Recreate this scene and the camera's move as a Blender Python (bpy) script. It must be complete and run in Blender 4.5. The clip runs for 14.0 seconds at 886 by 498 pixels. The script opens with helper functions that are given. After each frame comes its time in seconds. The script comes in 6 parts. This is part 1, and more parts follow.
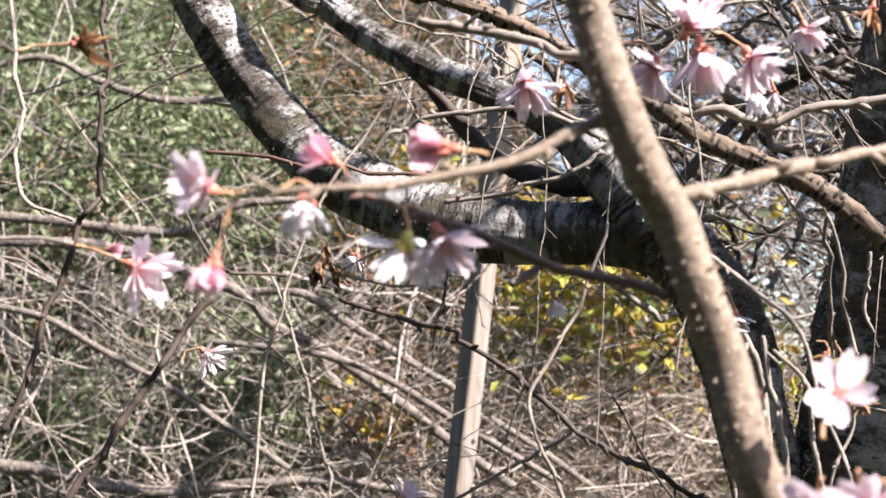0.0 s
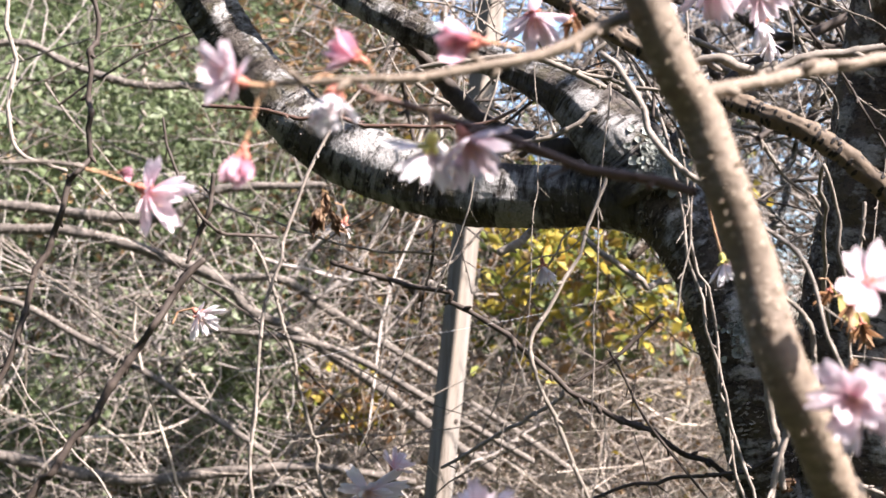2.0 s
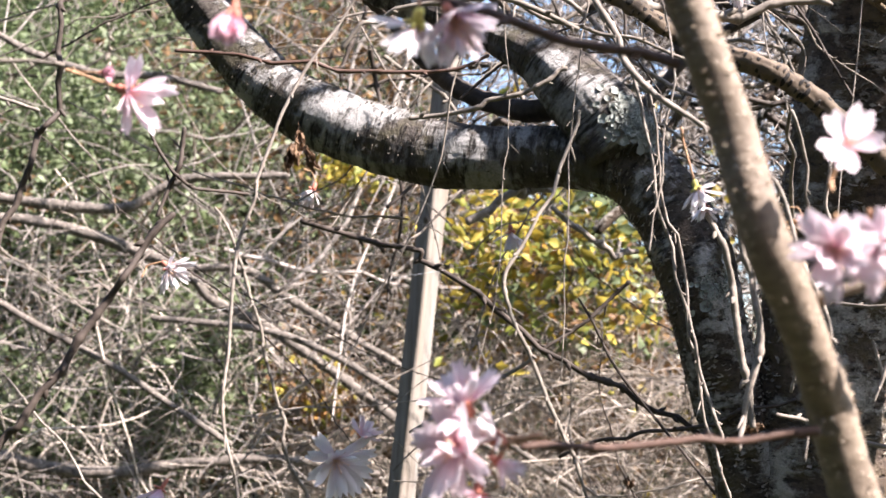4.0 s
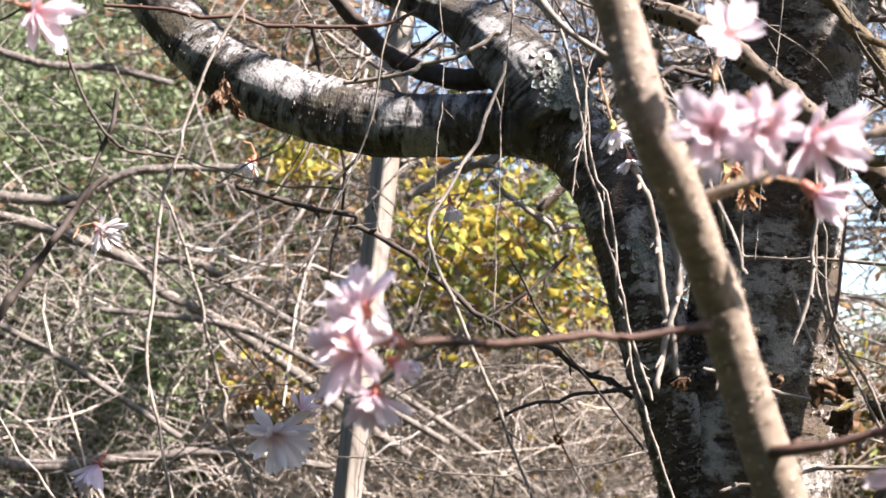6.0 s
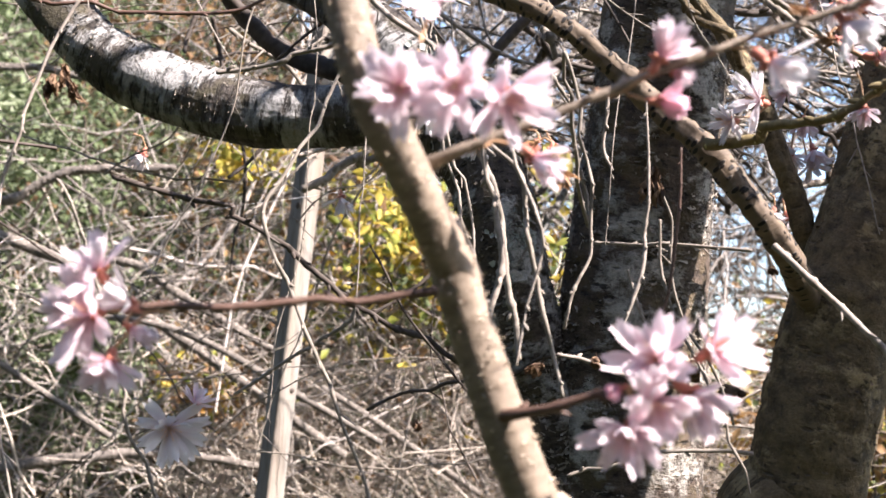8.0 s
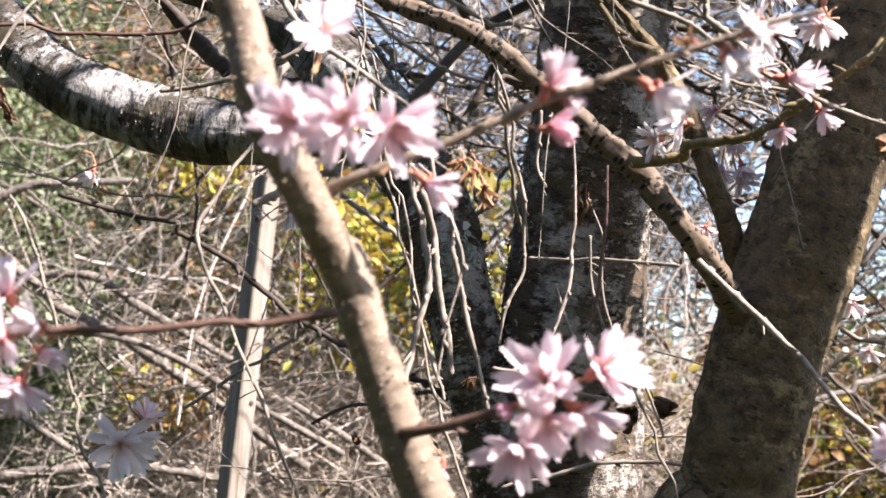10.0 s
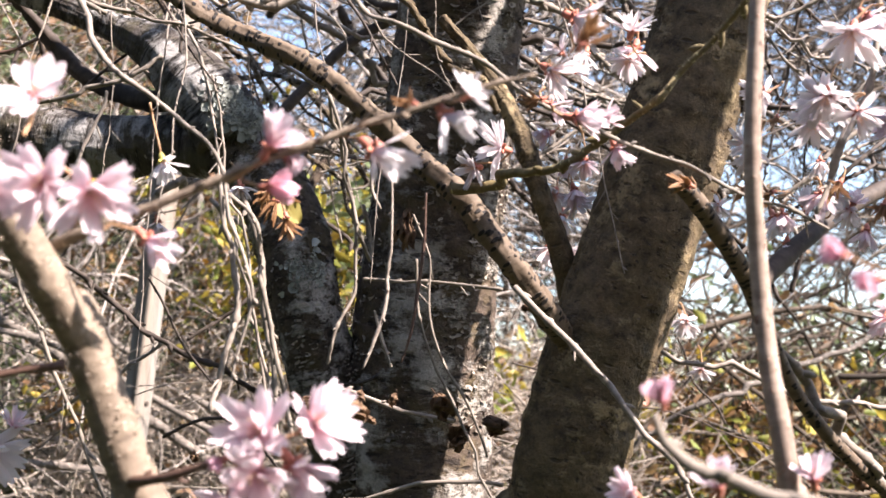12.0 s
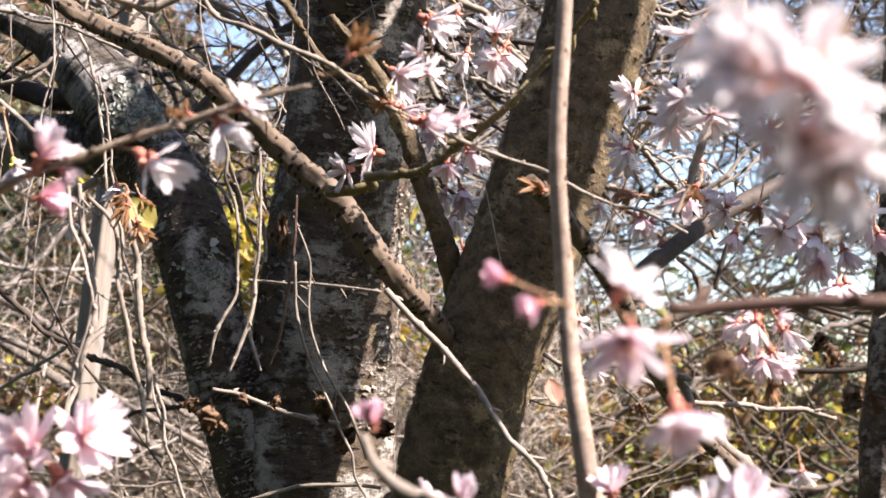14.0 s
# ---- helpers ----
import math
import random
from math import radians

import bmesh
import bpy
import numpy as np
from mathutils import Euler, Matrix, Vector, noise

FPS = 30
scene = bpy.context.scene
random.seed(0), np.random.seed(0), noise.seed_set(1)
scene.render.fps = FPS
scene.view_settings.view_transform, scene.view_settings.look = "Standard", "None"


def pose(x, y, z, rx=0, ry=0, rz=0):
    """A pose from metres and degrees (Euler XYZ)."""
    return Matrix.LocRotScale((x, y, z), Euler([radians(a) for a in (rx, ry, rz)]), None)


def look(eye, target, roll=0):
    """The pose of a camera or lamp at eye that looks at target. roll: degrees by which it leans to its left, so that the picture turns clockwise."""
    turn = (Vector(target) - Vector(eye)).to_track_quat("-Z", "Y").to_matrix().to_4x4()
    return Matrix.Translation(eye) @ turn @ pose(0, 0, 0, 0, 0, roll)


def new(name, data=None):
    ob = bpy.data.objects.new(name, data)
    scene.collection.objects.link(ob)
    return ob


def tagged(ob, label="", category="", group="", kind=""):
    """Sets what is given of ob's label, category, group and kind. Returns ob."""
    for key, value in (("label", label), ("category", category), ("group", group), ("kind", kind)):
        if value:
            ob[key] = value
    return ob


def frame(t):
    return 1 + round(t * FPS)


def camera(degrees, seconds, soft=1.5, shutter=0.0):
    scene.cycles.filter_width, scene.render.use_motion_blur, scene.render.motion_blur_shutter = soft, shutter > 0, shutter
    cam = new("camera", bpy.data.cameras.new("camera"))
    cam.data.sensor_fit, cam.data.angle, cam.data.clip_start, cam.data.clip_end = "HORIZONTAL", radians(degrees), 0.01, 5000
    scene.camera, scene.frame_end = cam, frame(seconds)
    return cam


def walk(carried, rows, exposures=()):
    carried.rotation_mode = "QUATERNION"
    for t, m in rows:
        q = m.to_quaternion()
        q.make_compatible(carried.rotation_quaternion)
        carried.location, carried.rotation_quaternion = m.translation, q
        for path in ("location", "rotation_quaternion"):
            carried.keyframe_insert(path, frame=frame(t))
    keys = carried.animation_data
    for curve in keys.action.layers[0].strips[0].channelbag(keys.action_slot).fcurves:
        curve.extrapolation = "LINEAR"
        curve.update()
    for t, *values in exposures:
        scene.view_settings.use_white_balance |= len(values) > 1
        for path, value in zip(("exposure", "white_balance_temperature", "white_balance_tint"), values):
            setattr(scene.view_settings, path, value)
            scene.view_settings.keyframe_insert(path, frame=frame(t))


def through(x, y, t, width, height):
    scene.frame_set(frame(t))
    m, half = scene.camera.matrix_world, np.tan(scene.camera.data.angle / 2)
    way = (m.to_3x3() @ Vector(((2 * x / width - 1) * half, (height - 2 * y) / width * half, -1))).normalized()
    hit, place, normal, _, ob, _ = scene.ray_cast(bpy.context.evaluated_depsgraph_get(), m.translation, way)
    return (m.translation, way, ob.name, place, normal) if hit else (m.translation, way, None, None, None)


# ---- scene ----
# ---------- camera ----------
cam = camera(40, 14.0)
cam.data.dof.use_dof = True
cam.data.dof.focus_distance = 0.95
cam.data.dof.aperture_fstop = 14.0
PATH = [
    (0.0, pose(0.0061, -0.0104, 1.6327, 96.269, -0.679, 5.012)),
    (0.5, pose(0.0154, -0.0045, 1.6235, 96.069, -0.554, 4.735)),
    (1.0, pose(0.0096, -0.0062, 1.6122, 96.145, -0.424, 4.596)),
    (1.5, pose(0.0014, -0.0043, 1.6035, 96.434, -0.369, 3.967)),
    (2.0, pose(-0.0138, -0.0063, 1.5969, 96.472, -0.272, 3.578)),
    (2.5, pose(-0.0237, -0.0060, 1.5879, 96.589, -0.190, 2.953)),
    (2.7, pose(-0.0239, -0.0040, 1.5826, 96.682, -0.168, 2.998)),
    (4.8, pose(-0.0207, -0.0042, 1.5256, 97.668, -0.147, 0.880)),
    (5.0, pose(-0.0134, -0.0014, 1.5218, 97.732, -0.073, 0.856)),
    (5.5, pose(0.0050, 0.0039, 1.5147, 98.018, -0.072, 0.378)),
    (6.0, pose(0.0025, -0.0008, 1.5029, 98.073, -0.040, 0.021)),
    (6.5, pose(0.0190, -0.0006, 1.5010, 98.234, 0.072, -0.111)),
    (7.0, pose(0.0547, 0.0007, 1.4993, 98.207, 0.005, -0.147)),
    (7.5, pose(0.0805, 0.0022, 1.4955, 98.247, 0.090, -0.131)),
    (8.0, pose(0.0963, -0.0010, 1.4866, 98.483, 0.119, -0.641)),
    (8.2, pose(0.1063, -0.0025, 1.4848, 98.375, 0.140, -0.829)),
    (10.3, pose(0.1311, -0.0208, 1.4925, 98.909, 0.531, -1.791)),
    (10.5, pose(0.1370, -0.0240, 1.4985, 98.692, 0.396, -1.896)),
    (11.0, pose(0.1571, -0.0307, 1.5062, 98.449, 0.388, -2.555)),
    (11.5, pose(0.1871, -0.0339, 1.5076, 98.197, 0.453, -3.684)),
    (12.0, pose(0.2130, -0.0362, 1.5138, 98.113, 0.568, -3.804)),
    (12.5, pose(0.2309, -0.0388, 1.5121, 97.954, 0.603, -3.453)),
    (13.0, pose(0.2568, -0.0373, 1.5120, 97.898, 0.571, -3.218)),
    (13.5, pose(0.2781, -0.0364, 1.5156, 97.660, 0.700, -3.335)),
    (14.0, pose(0.2985, -0.0384, 1.5219, 97.641, 0.586, -3.721)),
]
walk(cam, PATH, [(0.0, 2.33, 6540, 14), (2.5, 2.45, 6480, 14), (5.0, 2.52, 6500, 14), (8.0, 2.55, 6520, 14), (11.0, 2.49, 6680, 15), (12.5, 2.41, 6780, 16), (14.0, 2.27, 6820, 16)])

# ---------- light ----------
SUN_DIR = Vector((0.66, -0.36, 0.74)).normalized()
world = bpy.data.worlds.new("sky")
scene.world = world
world.use_nodes = True
wn = world.node_tree
sky = wn.nodes.new("ShaderNodeTexSky")
sky.sky_type = "NISHITA"
sky.sun_disc = False
sky.sun_elevation = math.asin(SUN_DIR.z)
sky.sun_rotation = math.atan2(SUN_DIR.x, SUN_DIR.y)
sky.air_density, sky.dust_density, sky.ozone_density = 1.0, 0.8, 0.6
wn.nodes["Background"].inputs["Strength"].default_value = 0.076
wn.links.new(sky.outputs[0], wn.nodes["Background"].inputs["Color"])
sun = new("sun", bpy.data.lights.new("sun", "SUN"))
sun.data.energy, sun.data.angle, sun.data.color = 4.2, radians(0.53), (1.0, 0.925, 0.89)
sun.matrix_world = look(SUN_DIR * 20, (0, 0, 0))


# ---------- materials ----------
class Nodes:
    """A small builder for node materials."""

    def __init__(self, name):
        self.mat = bpy.data.materials.new(name)
        self.mat.use_nodes = True
        self.t = self.mat.node_tree
        self.b = self.t.nodes["Principled BSDF"]

    def n(self, kind, **sets):
        node = self.t.nodes.new(kind)
        for key, value in sets.items():
            node.inputs[key.replace("_", " ")].default_value = value
        return node

    def link(self, a, b):
        self.t.links.new(a, b)

    def coords(self, kind, scale):
        src = self.t.nodes.new("ShaderNodeTexCoord")
        m = self.t.nodes.new("ShaderNodeMapping")
        m.inputs["Scale"].default_value = scale
        self.link(src.outputs[kind], m.inputs["Vector"])
        return m.outputs[0]

    def noise(self, vec, scale, detail=4.0, rough=0.6):
        node = self.n("ShaderNodeTexNoise", Scale=scale, Detail=detail, Roughness=rough)
        self.link(vec, node.inputs["Vector"])
        return node.outputs[0]

    def cells(self, vec, scale):
        node = self.n("ShaderNodeTexVoronoi", Scale=scale)
        self.link(vec, node.inputs["Vector"])
        return node.outputs["Distance"]

    def ramp(self, fac, stops):
        node = self.t.nodes.new("ShaderNodeValToRGB")
        ramp = node.color_ramp
        while len(ramp.elements) < len(stops):
            ramp.elements.new(0.5)
        for e, (p, c) in zip(ramp.elements, stops):
            e.position, e.color = p, (*c, 1.0) if len(c) == 3 else c
        self.link(fac, node.inputs["Fac"])
        return node.outputs["Color"]

    def mix(self, fac, a, b, kind="MIX"):
        node = self.t.nodes.new("ShaderNodeMix")
        node.data_type, node.blend_type = "RGBA", kind
        for sock, v in ((node.inputs[0], fac), (node.inputs[6], a), (node.inputs[7], b)):
            if isinstance(v, (int, float)):
                sock.default_value = v
            elif isinstance(v, tuple):
                sock.default_value = (*v, 1.0)
            else:
                self.link(v, sock)
        return node.outputs[2]

    def bump(self, height, strength, distance):
        node = self.n("ShaderNodeBump", Strength=strength, Distance=distance)
        self.link(height, node.inputs["Height"])
        self.link(node.outputs[0], self.b.inputs["Normal"])

    def done(self, color, rough=0.8, spec=0.3):
        self.link(color, self.b.inputs["Base Color"])
        self.b.inputs["Roughness"].default_value = rough
        self.b.inputs["Specular IOR Level"].default_value = spec
        return self.mat


G = lambda v: (v, v, v)


def bark(name, dark, light, spots=None, spot_scale=260.0, rough=0.75, around=0.35, scale=120.0, relief=0.4, depth=0.0012, spot_at=0.17):
    """Bark in tube coordinates: grain that runs round the limb, stains, and lenticels."""
    m = Nodes(name)
    uv = m.coords("UV", (around, 1.0, 1.0))
    grain = m.noise(uv, scale, 6.0, 0.65)
    stain = m.noise(m.coords("Object", (1, 1, 1)), 22.0, 3.0)
    col = m.ramp(grain, [(0.3, dark), (0.72, light)])
    col = m.mix(m.ramp(stain, [(0.35, G(0.0)), (0.75, G(0.55))]), col, tuple(0.5 * (a + b) * 0.62 for a, b in zip(dark, light)))
    height = grain
    if spots:
        cell = m.cells(m.coords("UV", (0.55, 1.0, 1.0)), spot_scale)
        mask = m.ramp(cell, [(spot_at, G(1.0)), (spot_at + 0.1, G(0.0))])
        col = m.mix(mask, col, spots)
        height = m.mix(0.5, grain, mask, "ADD")
    m.bump(height, relief, depth)
    return m.done(col, rough, 0.35)


TAN = bark("young_bark", (0.11, 0.081, 0.057), (0.285, 0.222, 0.162), (0.44, 0.355, 0.265), 330.0, 0.66, 0.3, 210.0, 0.8, 0.0014, 0.12)
CREAM = bark("pale_young_bark", (0.14, 0.092, 0.066), (0.44, 0.35, 0.28), (0.24, 0.135, 0.09), 200.0, 0.66, 0.3, 120.0, 0.6, 0.001, 0.1)
RED = bark("red_twig_bark", (0.055, 0.031, 0.023), (0.15, 0.086, 0.06), None, 200.0, 0.6, 0.5, 220.0, 0.4, 0.0005)
PALE = bark("pale_twig_bark", (0.12, 0.095, 0.075), (0.38, 0.33, 0.28), None, 200.0, 0.8, 0.5, 160.0, 0.6, 0.0007)
GREY = bark("grey_twig_bark", (0.11, 0.09, 0.072), (0.32, 0.275, 0.225), None, 200.0, 0.8, 0.5, 160.0, 0.6, 0.0007)
DARK = bark("dark_twig_bark", (0.030, 0.022, 0.017), (0.085, 0.064, 0.050), None, 200.0, 0.75, 0.5, 150.0, 0.5, 0.0006)
SPOTTED = bark("spotted_bark", (0.070, 0.049, 0.032), (0.175, 0.128, 0.086), (0.010, 0.007, 0.005), 250.0, 0.75, 0.35, 120.0, 0.8, 0.002, 0.30)
MOSS = bark("mossy_twig_bark", (0.09, 0.07, 0.030), (0.21, 0.16, 0.075), (0.42, 0.36, 0.19), 330.0, 0.85, 0.5, 200.0, 0.6, 0.001, 0.17)


def lichen_bark(name, dark, mid, pale, cover, streaks, bands, patch=20.0, stretch=0.25, moss=0.6, depth=0.005):
    """Old cherry bark: dark skin, smooth silvery plates with crisp torn edges, cracks and lenticels that run round the limb."""
    m = Nodes(name)
    obj = m.coords("Object", (1, 1, 1))
    ring = m.noise(m.coords("UV", (stretch, 1.0, 1.0)), bands, 6.0, 0.7)
    skin = m.noise(m.coords("UV", (0.2 + stretch, 1.0, 1.0)), 85.0, 7.0, 0.7)
    broad = m.noise(obj, patch, 5.0, 0.62)
    fine = m.noise(obj, 420.0, 3.0, 0.7)
    col = m.ramp(m.mix(0.25, skin, fine), [(0.38, dark), (0.5, mid), (0.66, tuple(1.8 * c for c in mid))])
    olive = (mid[0] * 1.25, mid[1] * 1.3, mid[2] * 0.8)
    col = m.mix(m.ramp(m.noise(obj, 31.0, 4.0), [(0.5, G(0.0)), (0.62, G(moss))]), col, olive)
    plates = m.mix(0.42, broad, m.mix(0.45, skin, ring))
    mask = m.ramp(plates, [(cover, G(0.0)), (cover + 0.06, G(1.0))])
    tone = m.ramp(m.mix(0.5, fine, skin), [(0.36, tuple(0.5 * c for c in pale)), (0.52, pale), (0.64, tuple(1.2 * c for c in pale))])
    col = m.mix(mask, col, tone)
    crack = m.ramp(ring, [(streaks, G(1.0)), (streaks + 0.035, G(0.0))])
    col = m.mix(m.mix(0.8, G(0.0), crack), col, tuple(0.7 * c for c in dark))
    pits = m.cells(m.coords("UV", (0.3, 1.0, 1.0)), 105.0)
    pit = m.ramp(pits, [(0.1, G(1.0)), (0.17, G(0.0))])
    col = m.mix(m.mix(0.75, G(0.0), pit), col, tuple(0.8 * c for c in dark))
    height = m.mix(0.35, m.mix(0.5, skin, ring), fine)
    height = m.mix(0.4, height, mask, "ADD")
    m.bump(m.mix(0.35, height, m.mix(0.5, pit, crack, "ADD"), "SUBTRACT"), 1.0, depth)
    return m.done(col, 0.78, 0.25)


LICHEN = lichen_bark("silvery_cherry_bark", (0.020, 0.0155, 0.0125), (0.060, 0.050, 0.042), (0.275, 0.265, 0.25), 0.478, 0.40, 150.0)
BARK = lichen_bark("old_cherry_bark", (0.020, 0.0145, 0.0105), (0.075, 0.054, 0.039), (0.34, 0.312, 0.27), 0.505, 0.38, 120.0, 26.0, 0.4)
CRUST = lichen_bark("crusted_cherry_bark", (0.024, 0.018, 0.0135), (0.072, 0.055, 0.042), (0.38, 0.36, 0.33), 0.508, 0.39, 120.0, 24.0)
BROWN = lichen_bark("brown_cherry_bark", (0.034, 0.0235, 0.0125), (0.094, 0.068, 0.038), (0.25, 0.19, 0.105), 0.525, 0.37, 150.0, 30.0, 0.6, 0.25, 0.0028)


def stuff_bark(name, dark, light, rough=0.85):
    m = Nodes(name)
    geo = m.t.nodes.new("ShaderNodeNewGeometry")
    grain = m.noise(m.coords("Object", (1, 1, 1)), 60.0, 4.0)
    col = m.ramp(geo.outputs["Random Per Island"], [(0.0, dark), (0.55, light), (1.0, tuple(min(1, 1.25 * c) for c in light))])
    col = m.mix(m.ramp(grain, [(0.3, G(0.65)), (0.6, G(0.0))]), col, tuple(0.35 * c for c in light))
    m.bump(grain, 0.4, 0.002)
    return m.done(col, rough, 0.25)


ROSETTE = stuff_bark("leafy_lichen", (0.13, 0.14, 0.12), (0.33, 0.35, 0.31))
PEEL = stuff_bark("peeling_skin", (0.17, 0.13, 0.092), (0.38, 0.31, 0.225))
DULL_SCALE = stuff_bark("dull_bark_scale", (0.03, 0.021, 0.014), (0.11, 0.08, 0.052))
SCALE = stuff_bark("bark_scale", (0.06, 0.047, 0.036), (0.30, 0.26, 0.21))
VINE = bark("vine_bark", (0.055, 0.045, 0.037), (0.22, 0.19, 0.162), (0.28, 0.24, 0.20), 120.0, 0.85, 0.5, 90.0, 0.8, 0.003)
THICKET = stuff_bark("thicket_stems", (0.07, 0.058, 0.049), (0.37, 0.33, 0.295))
# Dark dead stems; one layer also stands in for shade between the vines.
DEADWOOD_GAP_SHADE = stuff_bark("dead_wood_gap_shade", (0.022, 0.017, 0.013), (0.10, 0.078, 0.058))
STRAW = stuff_bark("pale_dry_vines", (0.15, 0.12, 0.096), (0.55, 0.475, 0.40))


def leafy(name, stops, through=0.4, rough=0.55):
    """Thin leaf or petal: reflects and lets light through; tone varies leaf by leaf."""
    m = Nodes(name)
    geo = m.t.nodes.new("ShaderNodeNewGeometry")
    vein = m.noise(m.coords("Object", (1, 1, 1)), 90.0, 3.0)
    col = m.ramp(geo.outputs["Random Per Island"], stops)
    col = m.mix(m.ramp(vein, [(0.35, G(0.5)), (0.6, G(0.0))]), col, tuple(0.5 * c for c in stops[0][1]))
    m.done(col, rough, 0.35)
    tr = m.t.nodes.new("ShaderNodeBsdfTranslucent")
    m.link(col, tr.inputs["Color"])
    mix = m.n("ShaderNodeMixShader", Fac=through)
    m.link(m.b.outputs[0], mix.inputs[1])
    m.link(tr.outputs[0], mix.inputs[2])
    m.link(mix.outputs[0], m.t.nodes["Material Output"].inputs["Surface"])
    return m.mat


YELLOW = leafy("yellow_leaves", [(0.0, (0.40, 0.29, 0.04)), (0.35, (0.50, 0.41, 0.08)), (0.6, (0.27, 0.29, 0.06)), (0.85, (0.13, 0.18, 0.04)), (1.0, (0.48, 0.22, 0.03))])
RUST = leafy("rusty_leaves", [(0.0, (0.17, 0.095, 0.05)), (0.6, (0.30, 0.18, 0.085)), (1.0, (0.42, 0.28, 0.12))])
GREEN = leafy("green_leaves", [(0.0, (0.11, 0.15, 0.06)), (0.6, (0.195, 0.24, 0.12)), (1.0, (0.33, 0.37, 0.24))])
SCREEN_LEAVES = leafy("sky_screen_leaves", [(0.0, (0.025, 0.04, 0.016)), (1.0, (0.06, 0.085, 0.035))], 0.15)
YELLOWING = leafy("yellowing_leaf", [(0.0, (0.30, 0.26, 0.07)), (1.0, (0.40, 0.33, 0.09))], 0.45)
SALMON = leafy("salmon_leaf", [(0.0, (0.42, 0.20, 0.14)), (1.0, (0.50, 0.26, 0.19))], 0.4)
DEAD = leafy("dead_leaf", [(0.0, (0.115, 0.068, 0.042)), (1.0, (0.30, 0.185, 0.105))], 0.3, 0.8)


def petal_material(name, tip, base, through=0.38):
    """Petal tissue: pale towards the edge, pink towards the claw, faint veins."""
    m = Nodes(name)
    src = m.t.nodes.new("ShaderNodeTexCoord")
    sep = m.t.nodes.new("ShaderNodeSeparateXYZ")
    m.link(src.outputs["UV"], sep.inputs[0])
    info = m.t.nodes.new("ShaderNodeObjectInfo")
    col = m.ramp(sep.outputs["Y"], [(0.02, base), (0.34, tuple(0.35 * a + 0.65 * b for a, b in zip(base, tip))), (0.75, tip)])
    vein = m.noise(m.coords("UV", (26.0, 2.0, 1.0)), 1.0, 3.0)
    col = m.mix(m.ramp(vein, [(0.4, G(0.22)), (0.6, G(0.0))]), col, base)
    col = m.mix(m.ramp(info.outputs["Random"], [(0.0, G(0.0)), (1.0, G(0.13))]), col, base)
    m.bump(vein, 0.25, 0.0004)
    m.done(col, 0.5, 0.3)
    tr = m.t.nodes.new("ShaderNodeBsdfTranslucent")
    m.link(col, tr.inputs["Color"])
    mix = m.n("ShaderNodeMixShader", Fac=through)
    m.link(m.b.outputs[0], mix.inputs[1])
    m.link(tr.outputs[0], mix.inputs[2])
    m.link(mix.outputs[0], m.t.nodes["Material Output"].inputs["Surface"])
    return m.mat


PETAL_PINK = petal_material("pink_petal", (0.74, 0.678, 0.698), (0.70, 0.40, 0.475))
PETAL_WHITE = petal_material("white_petal", (0.72, 0.705, 0.70), (0.70, 0.54, 0.575))
PETAL_BUD = petal_material("bud_petal", (0.78, 0.52, 0.60), (0.66, 0.28, 0.35))
PETAL_SPENT = petal_material("withered_petal", (0.36, 0.205, 0.10), (0.20, 0.085, 0.04))


def plain(name, a, b, scale, rough=0.6):
    m = Nodes(name)
    n = m.noise(m.coords("Object", (1, 1, 1)), scale, 4.0)
    m.bump(n, 0.3, 0.0005)
    return m.done(m.ramp(n, [(0.3, a), (0.7, b)]), rough)


CALYX = plain("calyx_red", (0.32, 0.09, 0.068), (0.50, 0.21, 0.14), 400.0)
STALK = plain("flower_stalk", (0.30, 0.15, 0.09), (0.42, 0.28, 0.15), 300.0)
STAMEN = plain("stamen", (0.72, 0.42, 0.36), (0.82, 0.66, 0.42), 500.0)
SEPAL = plain("yellow_sepal", (0.55, 0.48, 0.10), (0.70, 0.62, 0.20), 400.0)
THREAD = plain("silk", (0.75, 0.75, 0.75), (0.85, 0.85, 0.85), 50.0, 0.3)


def stake_wood():
    m = Nodes("weathered_stake_wood")
    grain = m.noise(m.coords("Object", (90.0, 90.0, 2.2)), 1.0, 7.0, 0.7)
    wide = m.noise(m.coords("Object", (20.0, 20.0, 0.9)), 1.0, 3.0)
    col = m.ramp(grain, [(0.32, (0.055, 0.049, 0.044)), (0.47, (0.19, 0.173, 0.153)), (0.72, (0.31, 0.29, 0.26))])
    col = m.mix(m.ramp(wide, [(0.4, G(0.6)), (0.65, G(0.0))]), col, (0.21, 0.165, 0.12))
    m.bump(grain, 0.8, 0.002)
    return m.done(col, 0.85, 0.2)


STAKE = stake_wood()


def soil():
    m = Nodes("leaf_littered_bank")
    obj = m.coords("Object", (1, 1, 1))
    big = m.noise(obj, 1.7, 4.0)
    fine = m.noise(obj, 16.0, 7.0, 0.75)
    grass = m.ramp(fine, [(0.3, (0.016, 0.022, 0.010)), (0.55, (0.045, 0.06, 0.024)), (0.8, (0.12, 0.14, 0.07))])
    litter = m.ramp(fine, [(0.3, (0.038, 0.027, 0.018)), (0.55, (0.11, 0.078, 0.047)), (0.8, (0.25, 0.185, 0.11))])
    col = m.mix(m.ramp(big, [(0.34, G(0.0)), (0.48, G(1.0))]), litter, grass)
    m.bump(fine, 1.0, 0.05)
    return m.done(col, 0.95, 0.1)


SOIL = soil()


# ---------- builders ----------
rng = np.random.default_rng(7)


